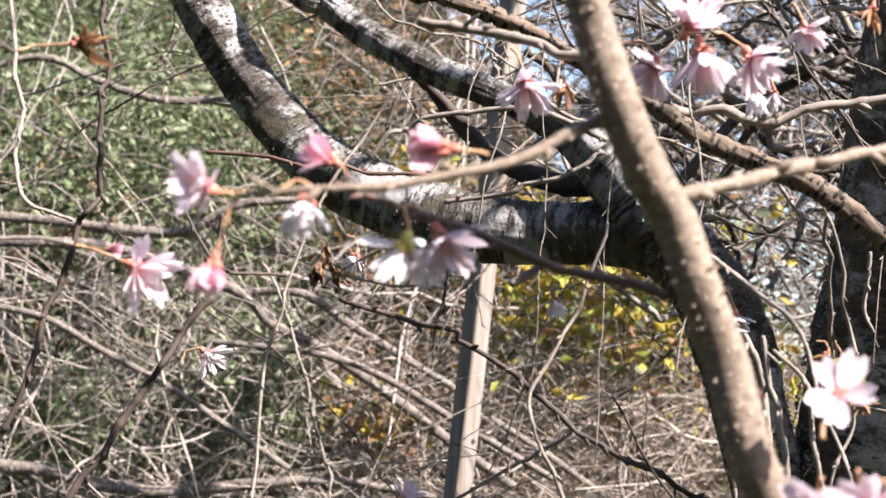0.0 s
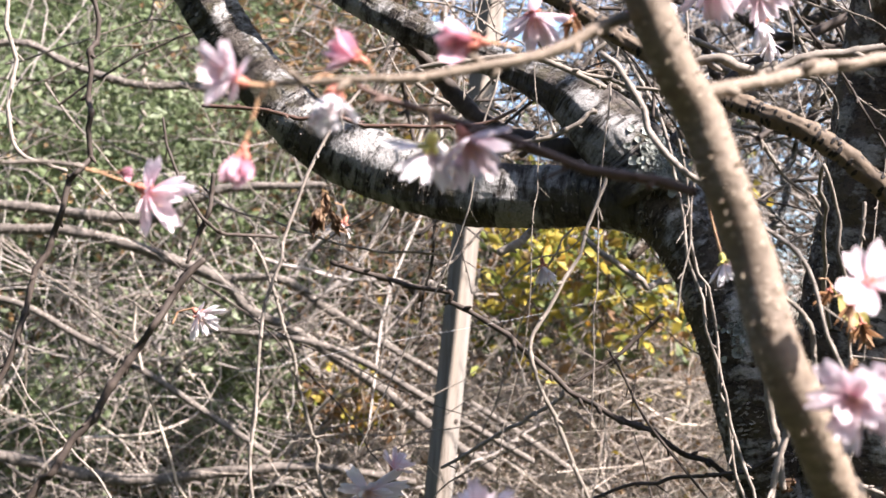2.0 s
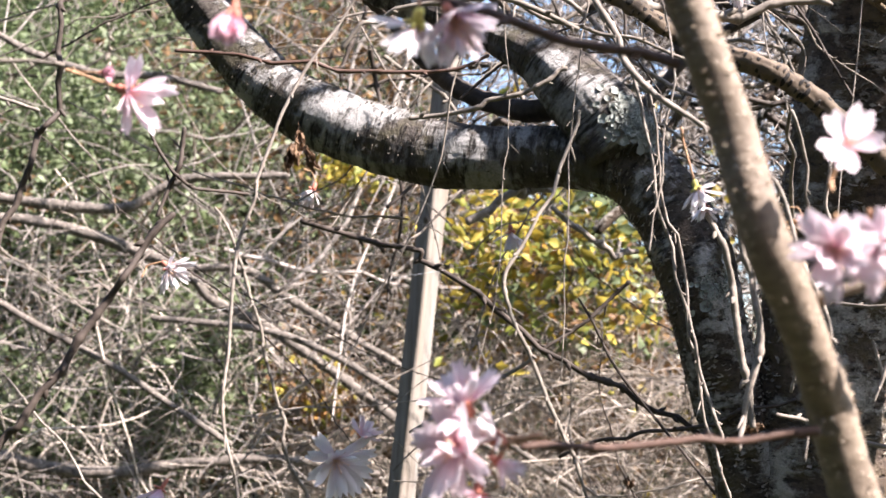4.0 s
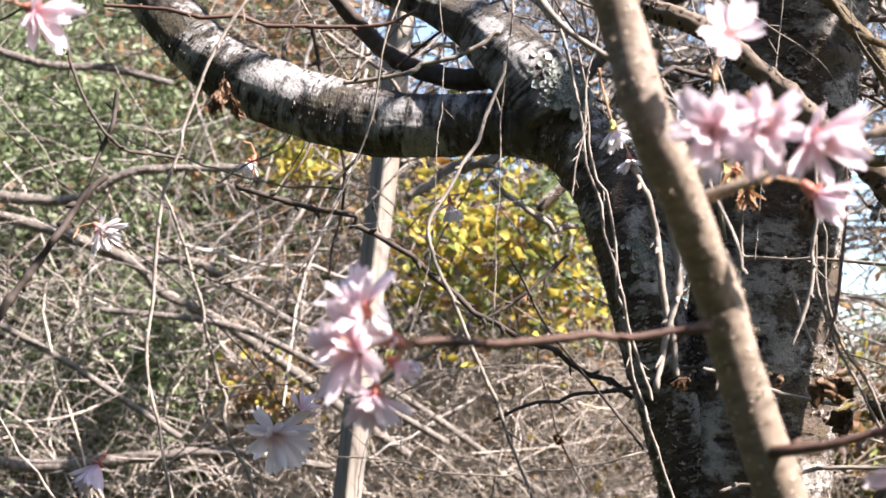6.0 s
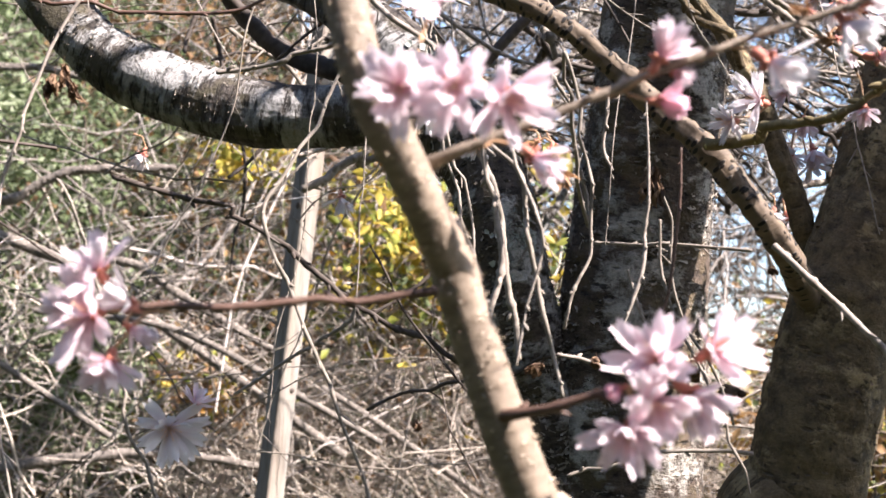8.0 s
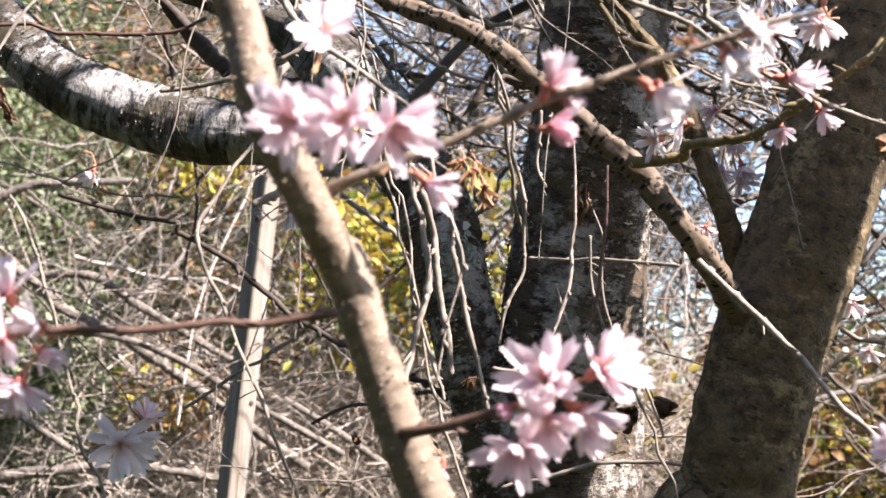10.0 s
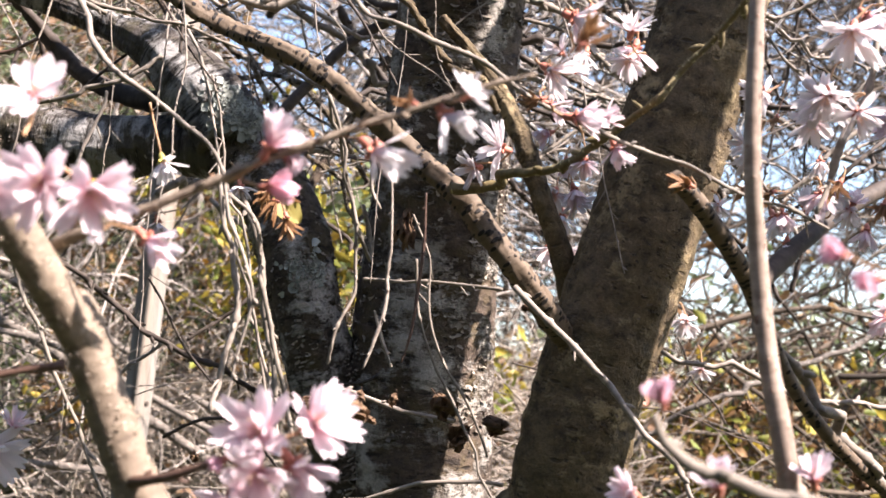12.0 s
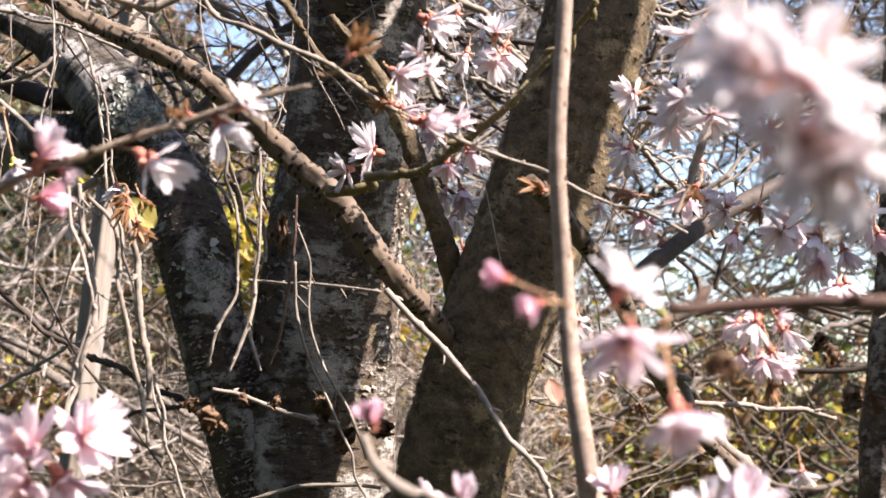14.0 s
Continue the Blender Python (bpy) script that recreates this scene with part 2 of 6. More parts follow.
def spline(pts, step):
    """Points of a Catmull-Rom curve through rows of x, y, z, radius."""
    p = np.array(pts, float)
    p = np.vstack([2 * p[0] - p[1], p, 2 * p[-1] - p[-2]])
    out = []
    for i in range(1, len(p) - 2):
        n = max(2, int(np.linalg.norm(p[i + 1, :3] - p[i, :3]) / step))
        t = (np.arange(n) / n)[:, None]
        a, b, c, d = p[i - 1 : i + 3]
        out.append(0.5 * (2 * b + (c - a) * t + (2 * a - 5 * b + 4 * c - d) * t**2 + (3 * b - a - 3 * c + d) * t**3))
    out.append(p[-2:-1])
    q = np.vstack(out)
    q[:, 3] = np.clip(q[:, 3], p[:, 3].min() * 0.9, None)
    return q


def tube_arrays(q, sides, lump=0.0, nodes=0.0, r=None, warts=0.0, rough=0.0):
    """Vertices, quads and tube coordinates round a spine of x, y, z, radius. lump: unevenness; nodes: swellings a metre."""
    r = r or rng
    n = len(q)
    c, rad = q[:, :3], q[:, 3].copy()
    tang = np.gradient(c, axis=0)
    tang /= np.linalg.norm(tang, axis=1)[:, None] + 1e-12
    length = np.r_[0, np.cumsum(np.linalg.norm(np.diff(c, axis=0), axis=1))]
    for _ in range(int(nodes * length[-1])):
        at, w = r.uniform(0, length[-1]), r.uniform(0.5, 1.1) * rad.mean()
        rad *= 1 + r.uniform(0.04, 0.12 if rad.mean() > 0.004 else 0.6) * np.exp(-(((length - at) / w) ** 2))
    up = np.array([0.31, -0.9, 0.3])
    side = np.zeros_like(c)
    for i in range(n):
        up = up - tang[i] * (up @ tang[i])
        up /= np.linalg.norm(up) + 1e-12
        side[i] = up
    other = np.cross(tang, side)
    ang = np.linspace(0, 2 * np.pi, sides + 1)
    rr = rad[:, None] * np.ones(sides + 1)
    if lump:
        for k in range(10):
            m, f = r.integers(0, 6), r.uniform(0.1, 1.2) / max(rad.mean(), 1e-4)
            rr += lump * rad[:, None] * r.uniform(0.3, 1.0) / (1 + 0.25 * k) * np.sin(m * ang[None] + f * length[:, None] + r.uniform(0, 6.28))
    if rough:  # ridges that run round the limb, and finer scabs
        for around, along, amount in ((14, 3, 1.0), (5, 2, 0.6), (8, 14, 1.6)):
            g = r.normal(size=(n, sides))
            for axis, k in ((1, around), (0, along)):
                g = sum(np.roll(g, j, axis) for j in range(k)) / math.sqrt(k)
            rr[:, :sides] += rough * amount * np.clip(g, -2.2, 2.2)
        rr[:, sides] = rr[:, 0]
    for _ in range(int(warts * length[-1])):
        at, an = r.uniform(0, length[-1]), r.uniform(0, 2 * np.pi)
        away = np.abs((ang - an + np.pi) % (2 * np.pi) - np.pi)
        rr += r.uniform(0.0003, 0.0008) * np.exp(-(((length - at) / r.uniform(0.0008, 0.0016)) ** 2))[:, None] * np.exp(-((away * rad.mean() / r.uniform(0.0009, 0.0022)) ** 2))[None]
    v = c[:, None] + rr[..., None] * (np.cos(ang)[None, :, None] * side[:, None] + np.sin(ang)[None, :, None] * other[:, None])
    uv = np.stack([np.broadcast_to(ang / (2 * np.pi), rr.shape) * 2 * np.pi * rad.mean(), np.broadcast_to(length[:, None], rr.shape)], -1)
    verts = v[:, :sides].reshape(-1, 3)
    i, j = np.meshgrid(np.arange(n - 1), np.arange(sides), indexing="ij")
    j2 = (j + 1) % sides
    quads = np.stack([i * sides + j, i * sides + j2, (i + 1) * sides + j2, (i + 1) * sides + j], -1).reshape(-1, 4)
    k = j + 1
    quv = np.stack([uv[i, j], uv[i, k], uv[i + 1, k], uv[i + 1, j]], 2).reshape(-1, 2)
    return verts, quads, quv


def mesh_from(name, chunks, smooth=True):
    """One mesh from chunks of (vertices, quads, uv or None)."""
    vs, fs, us, base = [], [], [], 0
    for v, f, u in chunks:
        vs.append(v)
        fs.append(f + base)
        us.append(np.zeros((len(f) * 4, 2)) if u is None else u)
        base += len(v)
    v, f, u = np.vstack(vs), np.vstack(fs), np.vstack(us)
    me = bpy.data.meshes.new(name)
    me.vertices.add(len(v))
    me.vertices.foreach_set("co", v.astype(np.float32).ravel())
    me.loops.add(len(f) * 4)
    me.loops.foreach_set("vertex_index", f.astype(np.int32).ravel())
    me.polygons.add(len(f))
    me.polygons.foreach_set("loop_start", np.arange(0, len(f) * 4, 4, dtype=np.int32))
    me.polygons.foreach_set("use_smooth", np.full(len(f), smooth))
    me.update(calc_edges=True)
    lay = me.uv_layers.new(name="UVMap")
    lay.data.foreach_set("uv", u.astype(np.float32).ravel())
    me.validate()
    return me


def part(name, me, material, parent, label=""):
    """Links a mesh as one object under a thing or a part."""
    if isinstance(me, bmesh.types.BMesh):
        data = bpy.data.meshes.new(name)
        me.to_mesh(data)
        me.free()
        me = data
    if not me.materials:
        me.materials.append(material)
    ob = new(name, me)
    ob.parent = parent
    if label:
        ob["label"] = label
    return ob


def thing(name, label, category, base=(0, 0, 0), group=""):
    ob = new(name)
    ob.location = base
    ob.empty_display_size = 0.05
    return tagged(ob, label, category, group)


def cap(q):
    """Rounds off both ends of a spine."""
    a, b = q[0].copy(), q[-1].copy()
    a[:3] += (q[0, :3] - q[1, :3]) / (np.linalg.norm(q[0, :3] - q[1, :3]) + 1e-9) * q[0, 3] * 0.5
    b[:3] += (q[-1, :3] - q[-2, :3]) / (np.linalg.norm(q[-1, :3] - q[-2, :3]) + 1e-9) * q[-1, 3] * 0.5
    a[3] *= 0.02
    b[3] *= 0.02
    return np.vstack([a, q, b])


def branch(parent, name, material, pts, label=""):
    """A limb, stem or twig through points of x, y, z, radius; thin ones wander and bear buds and spurs."""
    r = np.random.default_rng(int(abs(pts[0][0] * 7919 + pts[-1][2] * 104729) * 1000) % 2**31)
    mean = float(np.mean([p[3] for p in pts]))
    thin = mean < 0.0045
    q = spline(pts, max(0.0022, min(0.012, mean * (0.9 if thin else 0.28))))
    if thin and name != "stem_shaft":
        length = np.r_[0, np.cumsum(np.linalg.norm(np.diff(q[:, :3], axis=0), axis=1))]
        knots = np.r_[0, np.cumsum(r.uniform(0.010, 0.034, int(length[-1] / 0.02) + 4))]
        for axis in range(3):
            q[:, axis] += np.interp(length, knots, r.normal(size=len(knots)) * mean * (0.35 if name == "side_twig" else 1.3))
    sides = 9 if mean < 0.003 else 14 if mean < 0.01 else 40
    lump = 0.09 if mean < 0.003 else 0.012 if mean < 0.012 else 0.026
    warts = 420.0 if material is TAN and not thin else 0.0
    if warts:
        q, sides = spline(pts, 0.0013), 44
    rough = 0.0
    if mean > 0.012:
        q, sides, rough = spline(pts, 0.0035), 96, 0.00035
    elif mean > 0.0065 and not warts:
        q, sides, rough = spline(pts, 0.0025), 36, 0.00038
    chunks = [tube_arrays(cap(q), sides, lump, 30.0 if thin else (9.0 if mean < 0.012 else 0.0), r, warts, rough)]
    if thin and name not in ("vine_stem", "stem_shaft"):
        tang = np.gradient(q[:, :3], axis=0)
        tang /= np.linalg.norm(tang, axis=1)[:, None] + 1e-12
        for at_len in np.arange(0.008, length[-1] - 0.004, 0.017):  # buds that lean along the twig, and a few short spurs
            i = int(np.clip(np.searchsorted(length, at_len + r.uniform(-0.006, 0.006)), 2, len(q) - 3))
            off = np.cross(tang[i], r.normal(size=3))
            way = 0.75 * tang[i] + 0.7 * off / (np.linalg.norm(off) + 1e-9)
            spur = r.random() < 0.16
            ln = r.uniform(0.006, 0.016) if spur else r.uniform(2.2, 4.2) * max(mean, 0.0009)
            w = 0.45 * mean if spur else 0.8 * max(mean, 0.0008)
            row = [(*(q[i, :3] + way * s * ln), w * k) for s, k in ((0, 0.8), (0.4, 1.1), (0.75, 0.85), (1.0, 0.25))]
            chunks.append(tube_arrays(cap(spline(row, ln / 5)), 6, 0.08, 0, r))
    me = mesh_from(name, chunks)
    ob = part(name, me, material, parent, label)
    ob.matrix_parent_inverse = Matrix.Translation(-Vector(parent.location))
    return ob


def crust_lichen(parent, pts, at, reach, count, seed):
    """A pale rosette of leafy lichen: many small upturned lobes that hug a limb round the place given."""
    r = np.random.default_rng(seed)
    q = spline(pts, 0.004)
    quads = np.array([(0, 1, 4, 3), (1, 2, 5, 4), (3, 4, 7, 6), (4, 5, 8, 7)])
    chunks = []
    for _ in range(count):
        d = np.array(at) + r.normal(size=3) * reach * np.array([0.42, 0.2, 0.42])
        i = int(np.argmin(np.linalg.norm(q[:, :3] - d, axis=1)))
        out = d - q[i, :3]
        out /= np.linalg.norm(out) + 1e-9
        a = np.cross(out, r.normal(size=3))
        a /= np.linalg.norm(a) + 1e-9
        b = np.cross(out, a)
        w = r.uniform(0.0014, 0.0046)
        v = [q[i, :3] + out * (q[i, 3] + 0.0006 + 0.0016 * (abs(x) + abs(y)) * r.random()) + w * (a * x * r.uniform(0.6, 1.2) + b * y * r.uniform(0.6, 1.2)) * (0.75 if x * y else 1) for y in (-1, 0, 1) for x in (-1, 0, 1)]
        chunks.append((np.array(v), quads, None))
    ob = part("lichen", mesh_from("lichen", chunks), ROSETTE, parent, "pale grey-green crust of leafy lichen")
    ob["kind"] = "stuff"
    ob.matrix_parent_inverse = Matrix.Translation(-Vector(parent.location))
    return ob


def stem_buds(parent, pts, heights, size, seed):
    """Pointed winter buds on swollen leaf scars, one mesh each, at the given heights of an upright stem."""
    r = np.random.default_rng(seed)
    q = spline(pts, 0.002)
    q = q[np.argsort(q[:, 2])]
    for h in heights:
        i = int(np.clip(np.searchsorted(q[:, 2], h), 1, len(q) - 2))
        a = r.uniform(-2.6, -0.4)
        out = np.array([math.cos(a), math.sin(a) * 0.7, 0.25])
        foot = q[i, :3] + out * q[i, 3] * 0.8
        tip = foot + size * (0.55 * out + np.array([0, 0, 0.8]))
        row = [(*(foot - out * 0.2 * size), 0.42 * size), (*(foot + 0.3 * (tip - foot)), 0.38 * size), (*(foot + 0.7 * (tip - foot)), 0.24 * size), (*tip, 0.05 * size)]
        ob = part("bud", mesh_from("bud", [tube_arrays(cap(spline(row, size / 7)), 9, 0.06, 0, r)]), RED, parent, "pointed red-brown leaf bud")
        ob.matrix_parent_inverse = Matrix.Translation(-Vector(parent.location))


def dead_leaf(parent, at, size, angle, seed, slim=1.0):
    """A withered, crumpled leaf hanging by its stalk."""
    r = np.random.default_rng(seed)
    nu, nv = 8, 12
    quads = np.array([(j * nu + i, j * nu + i + 1, (j + 1) * nu + i + 1, (j + 1) * nu + i) for j in range(nv - 1) for i in range(nu - 1)])
    chunks = []
    for lobe in range(3):
        curl, lean, ln = r.uniform(2.0, 4.6), r.uniform(-0.5, 0.5), r.uniform(0.6, 1.0)
        ph = r.uniform(0, 6.28, 6)
        v = []
        for j in range(nv):
            t = j / (nv - 1)
            half = 0.26 * math.sin(math.pi * min(1, 0.06 + 0.94 * t)) ** 0.7
            for i in range(nu):
                s = -1 + 2 * i / (nu - 1)
                a = s * curl * 0.6 + 0.9 * math.sin(4 * t + ph[0])
                edge = 1 + 0.3 * abs(s) * r.uniform(-1, 1)
                x = half * edge * math.sin(a) + lean * t + 0.06 * math.sin(11 * t + ph[1])
                z = half * edge * (1 - math.cos(a)) + 0.3 * t * t * math.sin(ph[2]) + 0.08 * math.sin(13 * t + 8 * s + ph[3])
                v.append((x + r.uniform(-0.025, 0.025), -ln * t + 0.07 * math.sin(7 * s + ph[4]), z + r.uniform(-0.04, 0.04)))
        chunks.append((np.array(v), quads, None))
    chunks.append(tube_arrays(cap(spline([(0, 0.3, 0.05, 0.02), (0.02, 0.15, 0.03, 0.018), (0, 0, 0, 0.022)], 0.05)), 6, 0, 0, r))
    ob = part("dead_leaf", mesh_from("dead_leaf", chunks), DEAD, parent, "crumpled brown withered leaf")
    ob.matrix_parent_inverse = Matrix.Translation(-Vector(parent.location))
    ob.matrix_basis = Matrix.Translation(at) @ pose(0, 0, 0, 90, 0, r.uniform(-60, 60)) @ pose(0, 0, 0, 0, 0, angle) @ Matrix.Diagonal((slim * size, size, slim * size, 1))
    return ob


def hanging_leaf(parent, material, at, size, angle, label):
    """A single cupped leaf with a midrib, hanging by a short stalk."""
    nu, nv = 9, 11
    v = []
    for j in range(nv):
        t = j / (nv - 1)
        half = 0.36 * math.sin(math.pi * (0.04 + 0.94 * t)) ** 0.75
        for i in range(nu):
            q = -1 + 2 * i / (nu - 1)
            v.append((half * q * (1 + 0.03 * math.sin(17 * t + 5 * q)), -t, 0.10 * abs(q) ** 1.5 + 0.12 * t * t + 0.02 * math.sin(9 * t + 4 * q)))
    quads = np.array([(j * nu + i, j * nu + i + 1, (j + 1) * nu + i + 1, (j + 1) * nu + i) for j in range(nv - 1) for i in range(nu - 1)])
    stalk = tube_arrays(cap(spline([(0, 0.3, 0.02, 0.016), (0.01, 0.12, 0.0, 0.014), (0, -0.5, 0.03, 0.010), (0, -0.9, 0.1, 0.005)], 0.06)), 6)
    ob = part("leaf", mesh_from("leaf", [(np.array(v), quads, None), stalk]), material, parent, label)
    ob.matrix_parent_inverse = Matrix.Translation(-Vector(parent.location))
    ob.matrix_basis = Matrix.Translation(at) @ pose(0, 0, 0, 78, 0, 20) @ pose(0, 0, 0, 0, 0, angle) @ Matrix.Scale(size, 4)
    return ob


def bark_flakes(parent, pts, count, seed, size=1.0, material=None):
    """Small curled flakes of old bark that stand off a trunk or limb, in rows that run round it."""
    r = np.random.default_rng(seed)
    q = spline(pts, 0.004)
    q = q[(q[:, 2] > 1.2) & (q[:, 2] < 2.15)]
    tang = np.gradient(q[:, :3], axis=0)
    tang /= np.linalg.norm(tang, axis=1)[:, None]
    quads = np.array([(0, 1, 4, 3), (1, 2, 5, 4), (3, 4, 7, 6), (4, 5, 8, 7)])
    chunks = []
    for _ in range(count // 5):
        i0, a0 = r.integers(0, len(q)), r.uniform(0, 2 * np.pi)
        for _ in range(int(r.integers(1, 10))):
            i = int(np.clip(i0 + r.integers(-2, 3), 0, len(q) - 1))
            a = a0 + r.normal() * 0.007 / q[i, 3]
            side = np.cross(tang[i], (0.1, 1, 0.05))
            side /= np.linalg.norm(side)
            out = math.cos(a) * side + math.sin(a) * np.cross(tang[i], side)
            across = np.cross(out, tang[i])
            w, h = size * (0.0005 + 0.0022 * r.random() ** 2), size * r.uniform(0.0004, 0.0016)
            tilt = r.uniform(-1.2, 1.2)
            v = []
            for t in (-1, 0, 1):
                for s in (-1, 0, 1):
                    k = 1 if s * t == 0 else r.uniform(0.1, 0.9)
                    lift = q[i, 3] + 0.0008 * abs(s) * r.uniform(0, 1.4) + 0.0015 * (t > 0) * r.uniform(0.0, 1.5)
                    v.append(q[i, :3] + out * lift + across * (k * w * s * r.uniform(0.5, 1.3) + tilt * h * t) + tang[i] * k * h * t * r.uniform(0.5, 1.4))
            chunks.append((np.array(v), quads, None))
    ob = part("flaking_bark", mesh_from("flaking_bark", chunks), material or SCALE, parent, "loose brown flakes of old bark")
    ob["kind"] = "stuff"
    ob.matrix_parent_inverse = Matrix.Translation(-Vector(parent.location))
    return ob


def petal_mesh(width, cup, notch, seed):
    """A petal of length 1 along +y, claw at the origin, cupped upwards, with a notched tip and a waved edge."""
    r = np.random.default_rng(seed)
    nu, nv = 7, 8
    verts, uv = [], []
    for j in range(nv):
        t = j / (nv - 1)
        half = width * (0.16 + 0.84 * math.sin(min(1.0, t * 1.15) * math.pi * 0.62) ** 0.9) * (1 - 0.30 * max(0.0, t - 0.7) / 0.3)
        for i in range(nu):
            s = -1 + 2 * i / (nu - 1)
            y = t - notch * (1 - abs(s)) ** 1.5 * max(0.0, t - 0.75) / 0.25 - 0.10 * s * s * max(0.0, t - 0.5)
            z = cup * (s * s * 0.30 * half / width * 0.6 + 0.35 * t * t) + 0.022 * math.sin(5 * t + 3 * s + seed) * t + r.uniform(-0.008, 0.008)
            verts.append((s * half, y, z))
            uv.append((0.5 + 0.5 * s, t))
    quads = np.array([(j * nu + i, j * nu + i + 1, (j + 1) * nu + i + 1, (j + 1) * nu + i) for j in range(nv - 1) for i in range(nu - 1)])
    return np.array(verts), quads, np.array(uv)[quads.ravel()]


PETALS = {}
for kind, mat in (("open", PETAL_PINK), ("single", PETAL_PINK), ("white", PETAL_WHITE), ("bud", PETAL_BUD), ("spent", PETAL_SPENT)):
    PETALS[kind] = []
    for k, (w, c, nt) in enumerate(((0.20, 0.30, 0.18), (0.17, 0.55, 0.14), (0.225, 0.15, 0.20), (0.185, -0.2, 0.16))):
        if kind == "bud":
            w, c = 0.42, 0.9
        if kind == "white":
            w *= 0.78
        if kind == "single":
            w, c = 0.33, 0.35
        if kind == "spent":
            w, c = 0.035, 2.2
        me = mesh_from("petal", [petal_mesh(w, c, nt, k + 1)])
        me.materials.append(mat)
        PETALS[kind].append(me)


def stamen_mesh(count, long, seed):
    r = np.random.default_rng(seed)
    chunks = []
    for _ in range(count):
        a, tilt = r.uniform(0, 6.28), r.uniform(0.1, 0.7)
        d = np.array([math.cos(a) * math.sin(tilt), math.sin(a) * math.sin(tilt), math.cos(tilt)])
        ln = long * r.uniform(0.7, 1.1)
        row = [(*(d * ln * s + np.array([0, 0, 0.03 * s * s])), w) for s, w in ((0, 0.007), (0.5, 0.006), (0.9, 0.006), (0.95, 0.018), (1.0, 0.014))]
        chunks.append(tube_arrays(cap(np.array(row)), 5, 0, 0, r))
    return mesh_from("stamen_tuft", chunks)


STAMENS = [stamen_mesh(16, 0.42, k) for k in range(3)]
SPENT_STAMENS = [stamen_mesh(22, 0.62, k + 5) for k in range(3)]
for me in STAMENS:
    me.materials.append(STAMEN)
for me in SPENT_STAMENS:
    me.materials.append(PETAL_SPENT)
COUNT = [0]


def blossom(parent, kind, at, size, angle, face, foot):
    """A blossom with calyx and stalk (one mesh), its petals and stamens. at: its middle; angle: the way it opens, anticlockwise
    from +x in the upright plane; face: degrees by which it turns to -y; foot: where its stalk springs from the twig."""
    COUNT[0] += 1
    r = np.random.default_rng(100 + COUNT[0])
    a, f = radians(angle), radians(face)
    axis = Vector((math.cos(a) * math.cos(f), -math.sin(f), math.sin(a) * math.cos(f)))
    turn = axis.to_track_quat("Z", "Y").to_matrix().to_4x4() @ pose(0, 0, 0, 0, 0, r.uniform(0, 360))
    half = size * 0.71
    spread = {"single": 78, "open": 64, "white": 72, "half": 42, "bud": 10, "spent": 40, "back": 66}[kind]
    look_of = {"single": "single", "open": "open", "white": "white", "half": "open" if r.random() < 0.6 else "white", "bud": "bud", "spent": "spent", "back": "white"}[kind]
    if kind == "bud":
        half *= 0.85
    if kind in ("half", "bud"):
        half *= 1.15
    if kind == "spent":
        half *= 0.85
    reach = {"single": 0.1, "open": 0.12, "white": 0.12, "half": 0.42, "bud": 0.42, "spent": 0.4, "back": 0.1}[kind]
    base = Vector(at) - axis * half * reach
    m = Matrix.Translation(base) @ turn
    tubel = 0.36 * half if kind != "bud" else 0.3 * half
    wide = min(0.0028, 0.15 * half)
    inv = m.inverted()
    foot_l = np.array(inv @ Vector(foot))
    rows = [(0, 0, -tubel, 0.45 * wide), (0, 0, -0.75 * tubel, 0.8 * wide), (0, 0, -0.35 * tubel, 0.8 * wide), (0, 0, -0.04 * half, 0.8 * wide)]
    chunks = [tube_arrays(cap(spline(rows, tubel / 6)), 10, 0.04, 0, r)]
    low = np.array([0, 0, -tubel])
    span = np.linalg.norm(foot_l - low)
    thick = min(0.0007, 0.05 * half)
    mid = (0.5 * (foot_l + low) + np.array([0, 0, -0.28 * span])) if span > 0.004 else 0.5 * (foot_l + low)
    chunks_stalk = [tube_arrays(cap(spline([(*foot_l, thick * 1.3), (*(0.35 * mid + 0.65 * (0.5 * foot_l + 0.5 * mid)), thick), (*mid, thick), (*low, thick * 1.1)], max(span / 14, 0.0008))), 7, 0.04, 0, r)]
    for k in range(5):  # sepals
        an = k * 2 * math.pi / 5
        tip = np.array([math.cos(an), math.sin(an), 0]) * half * 0.26 + np.array([0, 0, half * (0.02 if kind != "bud" else 0.28)])
        st = np.array([math.cos(an), math.sin(an), 0]) * wide * 0.8
        row = [(*(st + (tip - st) * s), wide * w) for s, w in ((0, 0.5), (0.5, 0.42), (1.0, 0.12))]
        chunks.append(tube_arrays(cap(spline(row, half * 0.07)), 6, 0, 0, r))
    ob = part("blossom", mesh_from("blossom", chunks), SEPAL if kind == "back" else CALYX, parent, {
        "single": "open pale pink five-petalled cherry blossom", "open": "open pale pink semi-double cherry blossom", "white": "open white semi-double cherry blossom", "half": "half-open pale pink cherry blossom",
        "bud": "closed deep pink cherry bud", "spent": "withered orange-brown cherry blossom", "back": "white blossom with yellowish sepals seen from behind"}[kind])
    ob.matrix_world = m
    ob.matrix_parent_inverse = Matrix.Translation(-Vector(parent.location))
    ob.matrix_basis = m
    stalk = part("flower_stalk", mesh_from("flower_stalk", chunks_stalk), STALK, ob)
    n = {"single": 5, "open": 14, "white": 16, "half": 11, "bud": 7, "spent": 18, "back": 12}[kind]
